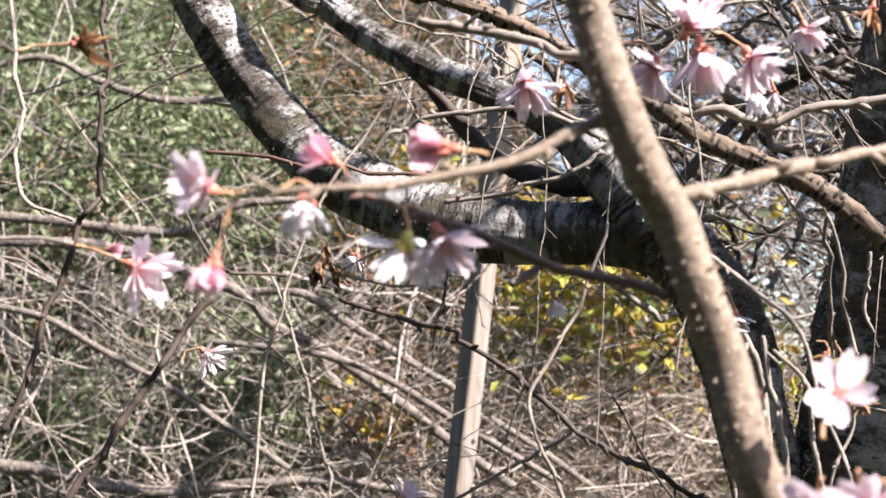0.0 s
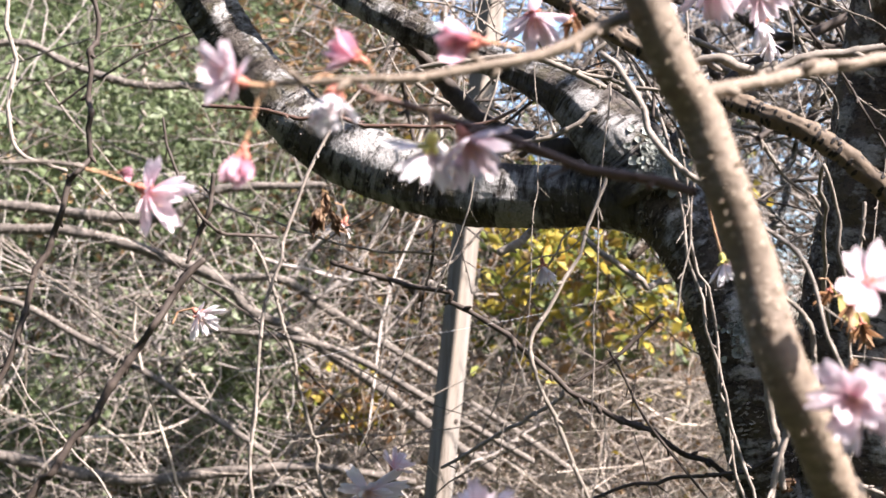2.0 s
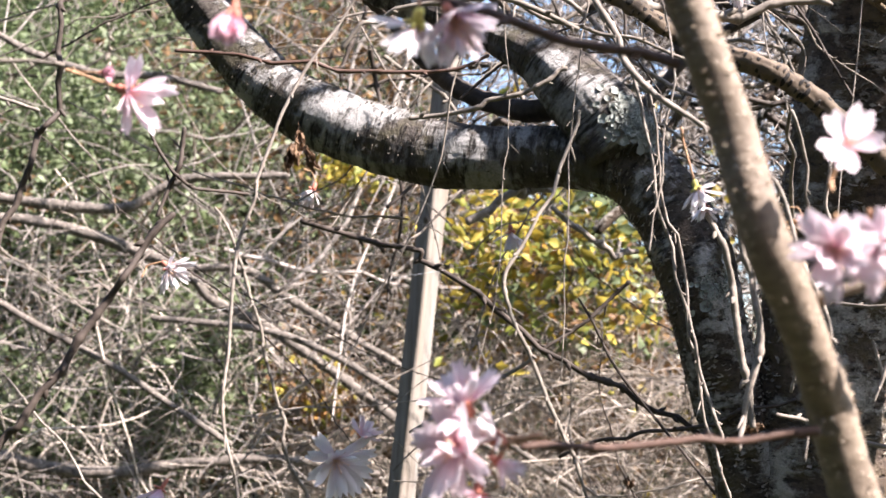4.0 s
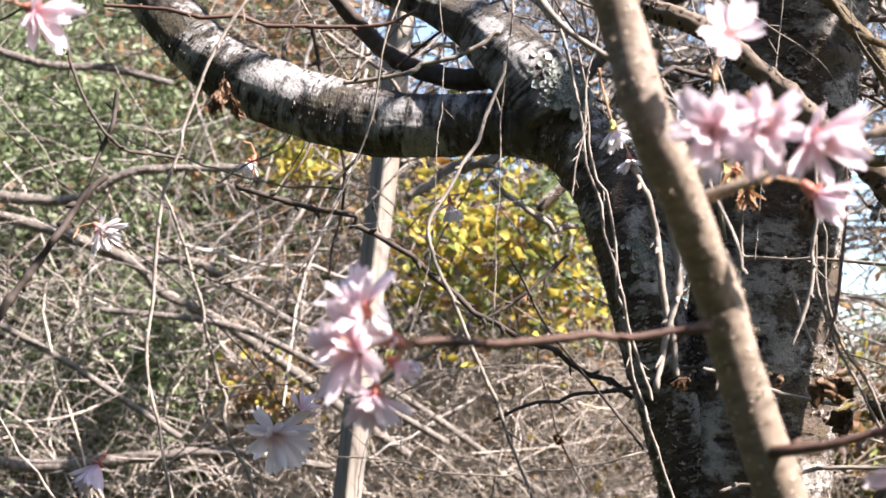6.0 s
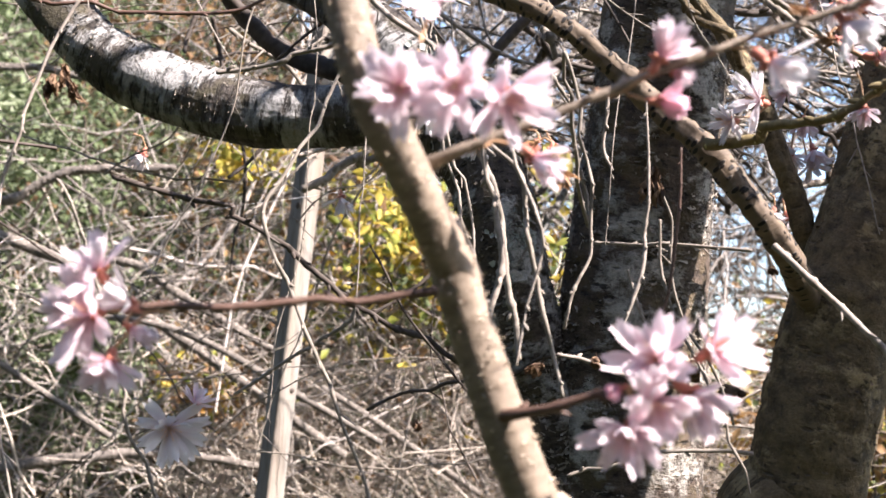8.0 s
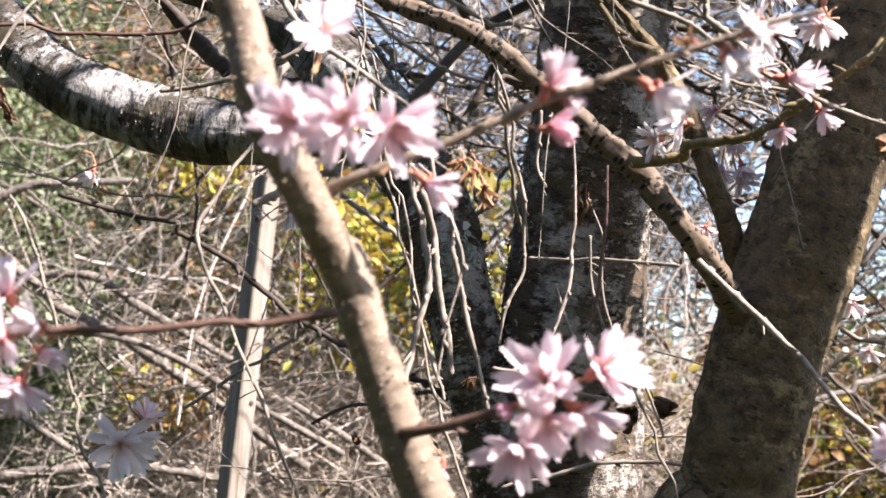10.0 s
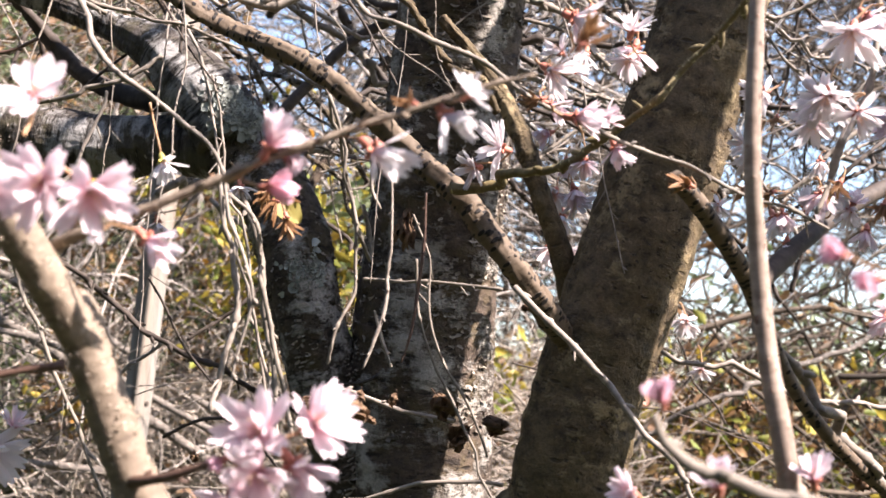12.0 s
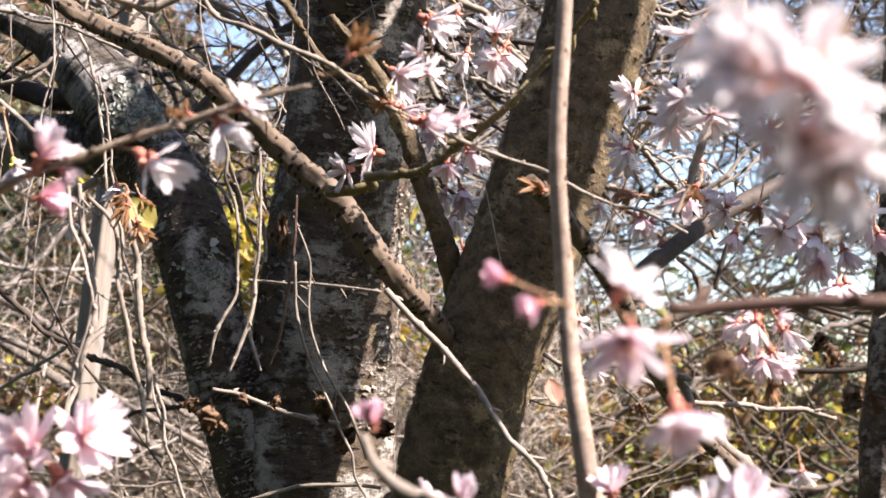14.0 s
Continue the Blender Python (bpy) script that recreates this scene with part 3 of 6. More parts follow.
    for k in range(n):
        ring = 0 if k < (n + 1) // 2 or kind == "single" else 1
        an = 360.0 * k / (5 if kind == "single" else (n + 1) // 2) + ring * 34 + r.uniform(-14, 14)
        tilt = spread - ring * r.uniform(4, 34) + r.uniform(-20, 20) * (2.6 if kind == "spent" else 1)
        ob_p = part("petal", PETALS[look_of][int(r.integers(0, 4))], None, ob)
        size_p = half * r.uniform(0.85 if kind != "spent" else 0.4, 1.12) * (0.9 if ring else 1.0)
        ob_p.matrix_basis = pose(0, 0, 0.0, 0, 0, an) @ pose(0, wide * 0.15, ring * 0.02 * half, 90 - tilt, r.uniform(-14, 14), r.uniform(-6, 6)) @ Matrix.Scale(size_p, 4)
    if kind in ("single", "open", "white", "half", "spent", "back"):
        st = part("stamen_tuft", (SPENT_STAMENS if kind == "spent" else STAMENS)[int(r.integers(0, 3))], None, ob)
        st.matrix_basis = Matrix.Scale(half, 4)
    return ob


# ---------- the ground ----------
def height(x, y):
    """A bank that rises behind the tree, high to the left and low to the right."""
    back = np.clip((y - 1.9) / 2.2, 0, 1) ** 1.1
    top = np.clip(3.2 - 1.2 * (x + 0.6), 0.7, 4.4)
    wave = 0.06 * np.sin(2.3 * x + 1.1 * y) + 0.04 * np.sin(5.1 * x - 3.7 * y)
    far = np.clip((y - 7.0) / 12.0, 0, 1)
    return (back * top + wave) * (1 - far) + far * (-1.0)


def grid_axis(lo, hi, fine, limit):
    mid = np.arange(lo, hi, fine)
    out = np.geomspace(1.0, limit, 22)
    return np.r_[lo - out[::-1], mid, hi + out]


gx, gy = grid_axis(-5, 6, 0.12, 600), grid_axis(-2, 8, 0.12, 600)
X, Y = np.meshgrid(gx, gy)
verts = np.stack([X, Y, height(X, Y)], -1).reshape(-1, 3)
w_, h_ = len(gx), len(gy)
ii, jj = np.meshgrid(np.arange(h_ - 1), np.arange(w_ - 1), indexing="ij")
quads = np.stack([ii * w_ + jj, ii * w_ + jj + 1, (ii + 1) * w_ + jj + 1, (ii + 1) * w_ + jj], -1).reshape(-1, 4)
ground_me = mesh_from("ground", [(verts, quads, None)])
ground_me.materials.append(SOIL)
ground = tagged(new("ground", ground_me), "grassy bank littered with dry leaves rising behind the tree", "ground", "", "structure")

# ---------- the cherry tree ----------
tree = thing("cherry_tree", "multi-stemmed autumn cherry with dark lichened bark and drooping bare twigs", "tree", (0.3, 1.0, 0.0))
spine = [(-0.720, 1.500, 2.750, 0.0120), (-0.580, 1.380, 2.500, 0.0170), (-0.450, 1.280, 2.260, 0.021), (-0.371, 1.101, 2.058, 0.024), (-0.343, 1.098, 2.017, 0.025), (-0.291, 1.110, 1.929, 0.025), (-0.255, 1.112, 1.882, 0.027), (-0.213, 1.108, 1.839, 0.029), (-0.158, 1.098, 1.807, 0.031), (-0.104, 1.087, 1.784, 0.032), (-0.052, 1.074, 1.771, 0.030), (0.004, 1.061, 1.765, 0.028), (0.058, 1.047, 1.761, 0.027), (0.106, 1.029, 1.750, 0.031), (0.126, 1.022, 1.729, 0.030), (0.146, 1.017, 1.694, 0.028)]
branch(tree, "limb", LICHEN, spine)
bark_flakes(tree, spine, 1500, 523, 1.3)
spine = [(0.082, 1.037, 1.765, 0.023), (0.106, 1.029, 1.750, 0.030), (0.137, 1.014, 1.713, 0.033), (0.155, 1.001, 1.663, 0.032), (0.167, 0.998, 1.611, 0.029), (0.181, 1.006, 1.556, 0.029), (0.199, 1.015, 1.491, 0.030), (0.220, 1.025, 1.418, 0.031), (0.243, 1.038, 1.326, 0.033), (0.260, 0.990, 0.900, 0.045), (0.290, 0.990, 0.400, 0.055), (0.310, 0.980, -0.080, 0.075)]
branch(tree, "trunk", CRUST, spine)
bark_flakes(tree, spine, 3600, 391, 1.5)
crust_lichen(tree, spine, (0.168, 0.965, 1.640), 0.022, 150, 72)
spine = [(-0.500, 1.300, 2.600, 0.0060), (-0.380, 1.220, 2.350, 0.0090), (-0.247, 1.085, 2.028, 0.0128), (-0.205, 1.083, 1.985, 0.0132), (-0.164, 1.080, 1.954, 0.0142), (-0.104, 1.069, 1.918, 0.0144), (-0.053, 1.066, 1.896, 0.0138), (-0.007, 1.058, 1.873, 0.0141), (0.031, 1.040, 1.849, 0.024), (0.067, 1.030, 1.811, 0.032), (0.100, 1.022, 1.766, 0.036)]
branch(tree, "branch", LICHEN, spine)
crust_lichen(tree, spine, (0.112, 0.985, 1.786), 0.028, 380, 71)
branch(tree, "branch", DARK, [(-0.151, 1.109, 1.950, 0.0052), (-0.107, 1.106, 1.907, 0.0056), (-0.075, 1.101, 1.870, 0.0079), (-0.048, 1.095, 1.842, 0.0084), (-0.016, 1.088, 1.823, 0.0088), (0.019, 1.070, 1.810, 0.0097), (0.054, 1.051, 1.808, 0.0115), (0.087, 1.032, 1.802, 0.0148)])
branch(tree, "branch", SPOTTED, [(-0.350, 0.750, 2.300, 0.0038), (-0.200, 0.780, 2.100, 0.0049), (-0.105, 0.797, 1.918, 0.0046), (-0.069, 0.792, 1.894, 0.0050), (-0.038, 0.791, 1.883, 0.0055), (0.004, 0.792, 1.862, 0.0057), (0.049, 0.790, 1.831, 0.0059), (0.089, 0.786, 1.805, 0.0061), (0.123, 0.791, 1.787, 0.0065), (0.157, 0.772, 1.767, 0.0065), (0.184, 0.773, 1.752, 0.0071), (0.218, 0.775, 1.723, 0.0075), (0.249, 0.777, 1.694, 0.0078), (0.279, 0.774, 1.666, 0.0080), (0.306, 0.773, 1.631, 0.0082), (0.329, 0.785, 1.603, 0.0083), (0.352, 0.818, 1.579, 0.0086), (0.377, 0.860, 1.553, 0.0082)])
spine = [(0.620, 1.750, 3.000, 0.0180), (0.520, 1.500, 2.650, 0.028), (0.430, 1.220, 2.300, 0.040), (0.317, 0.937, 1.969, 0.052), (0.302, 0.948, 1.893, 0.052), (0.295, 0.968, 1.830, 0.053), (0.286, 0.980, 1.748, 0.055), (0.274, 1.003, 1.663, 0.059), (0.265, 1.015, 1.581, 0.062), (0.260, 1.026, 1.504, 0.064), (0.257, 1.035, 1.436, 0.066), (0.254, 1.049, 1.339, 0.071), (0.340, 1.020, 0.800, 0.075), (0.345, 1.010, 0.350, 0.085), (0.350, 1.000, -0.080, 0.120)]
branch(tree, "trunk", BARK, spine)
bark_flakes(tree, spine, 7000, 481, 1.9)
spine = [(0.850, 0.720, 2.750, 0.0140), (0.740, 0.760, 2.500, 0.021), (0.650, 0.800, 2.250, 0.027), (0.506, 0.823, 1.955, 0.032), (0.491, 0.825, 1.875, 0.040), (0.472, 0.826, 1.804, 0.041), (0.446, 0.833, 1.728, 0.041), (0.422, 0.840, 1.656, 0.040), (0.402, 0.843, 1.602, 0.041), (0.382, 0.848, 1.545, 0.041), (0.365, 0.852, 1.488, 0.041), (0.353, 0.860, 1.435, 0.042), (0.334, 0.872, 1.358, 0.045), (0.370, 0.930, 0.800, 0.050), (0.370, 0.960, 0.350, 0.062), (0.380, 0.980, -0.080, 0.085)]
branch(tree, "trunk", BROWN, spine)
bark_flakes(tree, spine, 1800, 512, 1.2, DULL_SCALE)
# Stem added out of view on the sun's side, to shade the brown trunk.
branch(tree, "trunk", BROWN, [(0.990, 0.540, 2.750, 0.0120), (0.887, 0.556, 2.290, 0.0230), (0.817, 0.572, 2.090, 0.0310), (0.780, 0.586, 1.970, 0.0330), (0.750, 0.601, 1.850, 0.0340), (0.728, 0.636, 1.600, 0.0360), (0.680, 0.750, 1.000, 0.0400), (0.600, 0.850, 0.500, 0.0460), (0.500, 0.950, -0.080, 0.0620)])
branch(tree, "trunk", BARK, [(0.915, 1.250, 2.018, 0.0218), (0.894, 1.250, 1.783, 0.0235), (0.881, 1.250, 1.645, 0.0250), (0.868, 1.250, 1.535, 0.0275), (0.856, 1.250, 1.426, 0.0300), (0.846, 1.260, 0.900, 0.0340), (0.826, 1.270, -0.080, 0.0480)])
branch(tree, "branch", BROWN, [(0.274, 0.850, 1.817, 0.0038), (0.299, 0.848, 1.786, 0.0044), (0.316, 0.845, 1.759, 0.0063), (0.332, 0.844, 1.724, 0.0071), (0.344, 0.844, 1.685, 0.0075), (0.357, 0.848, 1.648, 0.0079), (0.367, 0.858, 1.611, 0.0084), (0.379, 0.867, 1.578, 0.0084)])
branch(tree, "twig", MOSS, [(0.428, 0.597, 1.751, 0.0019), (0.416, 0.611, 1.733, 0.0019), (0.397, 0.624, 1.714, 0.0020), (0.380, 0.638, 1.695, 0.0021), (0.365, 0.661, 1.685, 0.0022), (0.349, 0.683, 1.678, 0.0025), (0.327, 0.705, 1.671, 0.0028), (0.300, 0.737, 1.670, 0.0034), (0.272, 0.759, 1.672, 0.0040)])
branch(tree, "branch", SPOTTED, [(0.393, 0.643, 1.653, 0.0050), (0.412, 0.659, 1.639, 0.0055), (0.435, 0.681, 1.617, 0.0058), (0.456, 0.703, 1.594, 0.0064), (0.475, 0.731, 1.566, 0.0052), (0.503, 0.755, 1.525, 0.0046), (0.549, 0.788, 1.484, 0.0050), (0.607, 0.821, 1.446, 0.0052)])
branch(tree, "branch", DARK, [(0.683, 0.849, 1.726, 0.0058), (0.632, 0.826, 1.697, 0.0060), (0.583, 0.801, 1.675, 0.0061), (0.541, 0.776, 1.653, 0.0062), (0.497, 0.742, 1.624, 0.0063), (0.460, 0.711, 1.596, 0.0066)])
branch(tree, "twig", PALE, [(0.313, 0.756, 1.604, 0.0022), (0.333, 0.748, 1.579, 0.0022), (0.358, 0.740, 1.551, 0.0021), (0.377, 0.727, 1.527, 0.0019), (0.395, 0.714, 1.504, 0.0018), (0.411, 0.707, 1.480, 0.0016), (0.425, 0.700, 1.450, 0.0015)])
branch(tree, "twig", GREY, [(0.215, 0.860, 1.620, 0.0011), (0.248, 0.834, 1.615, 0.0012), (0.280, 0.817, 1.611, 0.0012), (0.311, 0.796, 1.605, 0.0013)])
branch(tree, "stub", BROWN, [(0.478, 0.854, 1.750, 0.0142), (0.486, 0.828, 1.752, 0.0138), (0.491, 0.812, 1.756, 0.0115), (0.494, 0.806, 1.761, 0.0074)])
branch(tree, "twig", DARK, [(0.481, 0.820, 1.739, 0.0027), (0.506, 0.809, 1.737, 0.0022), (0.529, 0.797, 1.736, 0.0017), (0.557, 0.785, 1.737, 0.0012)])
branch(tree, "twig", GREY, [(0.201, 0.635, 1.771, 0.0012), (0.215, 0.627, 1.747, 0.0013), (0.246, 0.622, 1.733, 0.0015), (0.275, 0.618, 1.717, 0.0015), (0.293, 0.618, 1.703, 0.0014), (0.316, 0.624, 1.690, 0.0013), (0.342, 0.629, 1.679, 0.0012), (0.375, 0.634, 1.666, 0.0012), (0.425, 0.639, 1.646, 0.0011), (0.457, 0.648, 1.636, 0.0010), (0.487, 0.658, 1.623, 0.0009)])
branch(tree, "twig", BROWN, [(0.227, 0.778, 1.818, 0.0021), (0.258, 0.771, 1.783, 0.0023), (0.285, 0.774, 1.752, 0.0026), (0.310, 0.796, 1.730, 0.0031)])
branch(tree, "twig", PALE, [(-0.098, 0.774, 1.825, 0.0009), (-0.117, 0.777, 1.795, 0.0010), (-0.142, 0.772, 1.755, 0.0011), (-0.166, 0.770, 1.694, 0.0011), (-0.178, 0.772, 1.642, 0.0012), (-0.184, 0.775, 1.584, 0.0012), (-0.185, 0.777, 1.533, 0.0011), (-0.172, 0.781, 1.466, 0.0010), (-0.162, 0.787, 1.424, 0.0009)])
branch(tree, "twig", PALE, [(0.065, 0.889, 1.852, 0.0013), (0.079, 0.884, 1.817, 0.0013), (0.097, 0.876, 1.768, 0.0013), (0.108, 0.876, 1.695, 0.0012), (0.117, 0.877, 1.655, 0.0012), (0.131, 0.885, 1.596, 0.0012), (0.141, 0.893, 1.542, 0.0012), (0.153, 0.894, 1.498, 0.0012), (0.170, 0.896, 1.449, 0.0011), (0.184, 0.903, 1.400, 0.0010)])
branch(tree, "twig", GREY, [(0.043, 0.771, 1.736, 0.0011), (0.029, 0.767, 1.696, 0.0012), (0.015, 0.757, 1.662, 0.0012), (-0.007, 0.748, 1.620, 0.0013), (0.005, 0.748, 1.583, 0.0013), (0.023, 0.749, 1.541, 0.0013), (0.040, 0.751, 1.496, 0.0011), (0.058, 0.753, 1.445, 0.0010), (0.072, 0.754, 1.405, 0.0010)])
branch(tree, "twig", PALE, [(0.033, 0.666, 1.786, 0.0016), (0.049, 0.659, 1.756, 0.0018), (0.065, 0.652, 1.727, 0.0018), (0.087, 0.644, 1.704, 0.0015), (0.115, 0.635, 1.681, 0.0013), (0.133, 0.627, 1.660, 0.0012), (0.143, 0.621, 1.626, 0.0010), (0.152, 0.620, 1.595, 0.0009), (0.152, 0.617, 1.578, 0.0008), (0.147, 0.619, 1.552, 0.0007), (0.140, 0.621, 1.518, 0.0005)])
branch(tree, "twig", GREY, [(-0.313, 1.336, 1.763, 0.0017), (-0.302, 1.329, 1.743, 0.0017), (-0.271, 1.331, 1.655, 0.0019), (-0.255, 1.336, 1.586, 0.0019), (-0.226, 1.345, 1.482, 0.0020), (-0.198, 1.354, 1.418, 0.0020), (-0.173, 1.364, 1.348, 0.0020)])
blossom(tree, "white", (-0.1672, 1.2536, 1.4882), 0.0645, 320, 58, (-0.1966, 1.2574, 1.4893))
blossom(tree, "open", (-0.1413, 1.2495, 1.5168), 0.0317, 60, 10, (-0.1793, 1.2566, 1.4950))
blossom(tree, "half", (-0.3513, 1.2388, 1.4491), 0.0408, 240, 15, (-0.3298, 1.2396, 1.4726))
blossom(tree, "half", (-0.1898, 1.1762, 1.7490), 0.0267, 250, 15, (-0.1960, 1.1762, 1.7775))
blossom(tree, "half", (0.0108, 1.1823, 1.7062), 0.0279, 280, 10, (0.0108, 1.1825, 1.7334))
branch(tree, "twig", DARK, [(-0.363, 0.941, 1.959, 0.0020), (-0.364, 0.947, 1.899, 0.0020), (-0.364, 0.947, 1.808, 0.0022), (-0.380, 0.952, 1.750, 0.0025), (-0.401, 0.948, 1.683, 0.0025), (-0.426, 0.944, 1.607, 0.0023), (-0.462, 0.949, 1.528, 0.0023)])
branch(tree, "twig", DARK, [(-0.268, 0.957, 1.705, 0.0027), (-0.290, 0.953, 1.679, 0.0029), (-0.304, 0.950, 1.647, 0.0028), (-0.338, 0.948, 1.597, 0.0031), (-0.372, 0.945, 1.543, 0.0031), (-0.413, 0.948, 1.484, 0.0031)])
blossom(tree, "white", (-0.2667, 0.9477, 1.6520), 0.0315, 320, 20, (-0.2904, 0.9503, 1.6460))
branch(tree, "twig", DARK, [(0.050, 0.900, 1.624, 0.0008), (0.066, 0.900, 1.599, 0.0010), (0.082, 0.900, 1.570, 0.0010), (0.113, 0.900, 1.528, 0.0010), (0.149, 0.900, 1.483, 0.0008)])
branch(tree, "twig", DARK, [(-0.305, 0.952, 1.814, 0.0010), (-0.293, 0.952, 1.772, 0.0012), (-0.278, 0.952, 1.742, 0.0014), (-0.268, 0.952, 1.728, 0.0014), (-0.251, 0.970, 1.718, 0.0014), (-0.216, 1.000, 1.719, 0.0014)])
branch(tree, "twig", DARK, [(-0.278, 0.953, 1.699, 0.0016), (-0.268, 0.952, 1.730, 0.0019), (-0.263, 0.952, 1.748, 0.0021), (-0.260, 0.952, 1.765, 0.0017)])
branch(tree, "twig", PALE, [(-0.372, 0.785, 1.903, 0.0015), (-0.360, 0.782, 1.845, 0.0015), (-0.354, 0.779, 1.789, 0.0014), (-0.349, 0.778, 1.754, 0.0014), (-0.328, 0.776, 1.743, 0.0013), (-0.312, 0.778, 1.738, 0.0011)])
branch(tree, "twig", PALE, [(0.103, 0.865, 1.775, 0.0009), (0.109, 0.873, 1.725, 0.0010), (0.116, 0.879, 1.680, 0.0011), (0.128, 0.881, 1.634, 0.0011), (0.132, 0.882, 1.592, 0.0012), (0.144, 0.884, 1.543, 0.0014), (0.154, 0.882, 1.518, 0.0011)])
branch(tree, "twig", GREY, [(0.217, 0.933, 1.685, 0.0016), (0.219, 0.929, 1.644, 0.0016), (0.192, 0.818, 1.743, 0.0013), (0.202, 0.824, 1.704, 0.0013), (0.207, 0.831, 1.653, 0.0013), (0.208, 0.833, 1.610, 0.0012), (0.195, 0.833, 1.578, 0.0012), (0.189, 0.836, 1.555, 0.0011)])
branch(tree, "twig", PALE, [(0.224, 0.841, 1.725, 0.0013), (0.223, 0.847, 1.685, 0.0013), (0.230, 0.849, 1.669, 0.0011)])
branch(tree, "twig", GREY, [(0.252, 0.803, 1.625, 0.0011), (0.251, 0.808, 1.594, 0.0011), (0.262, 0.808, 1.559, 0.0010), (0.277, 0.807, 1.525, 0.0010), (0.296, 0.804, 1.475, 0.0009), (0.307, 0.808, 1.449, 0.0009)])
branch(tree, "twig", GREY, [(0.133, 0.699, 1.653, 0.0012), (0.148, 0.695, 1.635, 0.0014), (0.154, 0.694, 1.604, 0.0015), (0.160, 0.699, 1.564, 0.0015), (0.167, 0.698, 1.537, 0.0014), (0.176, 0.696, 1.507, 0.0012)])
branch(tree, "twig", GREY, [(0.252, 0.812, 1.663, 0.0008), (0.260, 0.816, 1.627, 0.0008), (0.261, 0.817, 1.587, 0.0010), (0.272, 0.821, 1.552, 0.0010), (0.286, 0.818, 1.528, 0.0011), (0.303, 0.823, 1.489, 0.0009)])
branch(tree, "twig", DARK, [(0.046, 1.027, 1.507, 0.0014), (0.112, 1.004, 1.523, 0.0015), (0.167, 0.981, 1.535, 0.0017), (0.229, 0.967, 1.552, 0.0013)])
branch(tree, "twig", PALE, [(0.189, 0.873, 1.541, 0.0014), (0.214, 0.872, 1.534, 0.0017), (0.248, 0.867, 1.524, 0.0016), (0.281, 0.861, 1.514, 0.0015)])
branch(tree, "twig", GREY, [(0.192, 0.844, 1.457, 0.0013), (0.232, 0.830, 1.467, 0.0014), (0.272, 0.822, 1.472, 0.0014), (0.311, 0.815, 1.472, 0.0013)])
branch(tree, "twig", PALE, [(0.428, 0.815, 1.563, 0.0017), (0.464, 0.815, 1.554, 0.0018), (0.497, 0.819, 1.542, 0.0020), (0.530, 0.824, 1.530, 0.0020), (0.558, 0.834, 1.524, 0.0019), (0.594, 0.842, 1.523, 0.0018), (0.648, 0.850, 1.515, 0.0017)])
branch(tree, "twig", GREY, [(0.466, 0.749, 1.591, 0.0017), (0.479, 0.751, 1.569, 0.0027), (0.504, 0.764, 1.536, 0.0033), (0.522, 0.776, 1.517, 0.0037), (0.549, 0.788, 1.490, 0.0037), (0.575, 0.802, 1.455, 0.0037)])
branch(tree, "twig", GREY, [(0.529, 0.660, 1.768, 0.0018), (0.522, 0.660, 1.733, 0.0019), (0.514, 0.659, 1.704, 0.0024), (0.499, 0.654, 1.679, 0.0024), (0.489, 0.653, 1.651, 0.0018), (0.480, 0.651, 1.634, 0.0015)])
branch(tree, "twig", GREY, [(-0.116, 0.775, 1.782, 0.0015), (-0.090, 0.775, 1.799, 0.0016), (-0.052, 0.767, 1.811, 0.0017), (-0.015, 0.765, 1.813, 0.0018), (0.014, 0.763, 1.802, 0.0018), (0.039, 0.762, 1.791, 0.0017)])
branch(tree, "twig", GREY, [(0.084, 0.788, 1.815, 0.0033), (0.118, 0.791, 1.813, 0.0033), (0.158, 0.795, 1.806, 0.0030), (0.192, 0.797, 1.818, 0.0030), (0.251, 0.801, 1.822, 0.0030)])
branch(tree, "twig", GREY, [(-0.060, 0.594, 1.815, 0.0021), (-0.032, 0.597, 1.813, 0.0023), (-0.006, 0.590, 1.806, 0.0025), (0.020, 0.583, 1.794, 0.0025)])
branch(tree, "twig", GREY, [(-0.079, 0.980, 1.780, 0.0018), (-0.037, 0.973, 1.785, 0.0020), (0.000, 0.965, 1.798, 0.0020), (0.050, 0.957, 1.817, 0.0018)])
branch(tree, "twig", DARK, [(0.127, 1.211, 1.670, 0.0020), (0.097, 1.211, 1.642, 0.0020), (0.063, 1.212, 1.614, 0.0020), (0.036, 1.211, 1.597, 0.0018)])
branch(tree, "twig", DARK, [(-0.181, 1.031, 1.699, 0.0021), (-0.111, 1.028, 1.686, 0.0023), (-0.063, 1.024, 1.666, 0.0022), (-0.024, 1.020, 1.638, 0.0025), (0.014, 1.016, 1.610, 0.0025), (0.055, 1.013, 1.579, 0.0023), (0.102, 1.019, 1.556, 0.0023), (0.160, 1.017, 1.525, 0.0023)])
branch(tree, "twig", PALE, [(-0.089, 1.158, 1.521, 0.0016), (-0.045, 1.144, 1.546, 0.0017), (0.004, 1.129, 1.574, 0.0017), (0.031, 1.115, 1.599, 0.0015)])
branch(tree, "twig", RED, [(-0.238, 0.829, 1.794, 0.0013), (-0.167, 0.820, 1.785, 0.0014), (-0.088, 0.821, 1.775, 0.0014), (-0.041, 0.820, 1.778, 0.0013), (-0.013, 0.819, 1.787, 0.0012)])
branch(tree, "twig", PALE, [(0.058, 1.248, 1.760, 0.0027), (0.072, 1.242, 1.735, 0.0029), (0.095, 1.246, 1.712, 0.0031), (0.125, 1.259, 1.702, 0.0033), (0.144, 1.269, 1.706, 0.0027)])
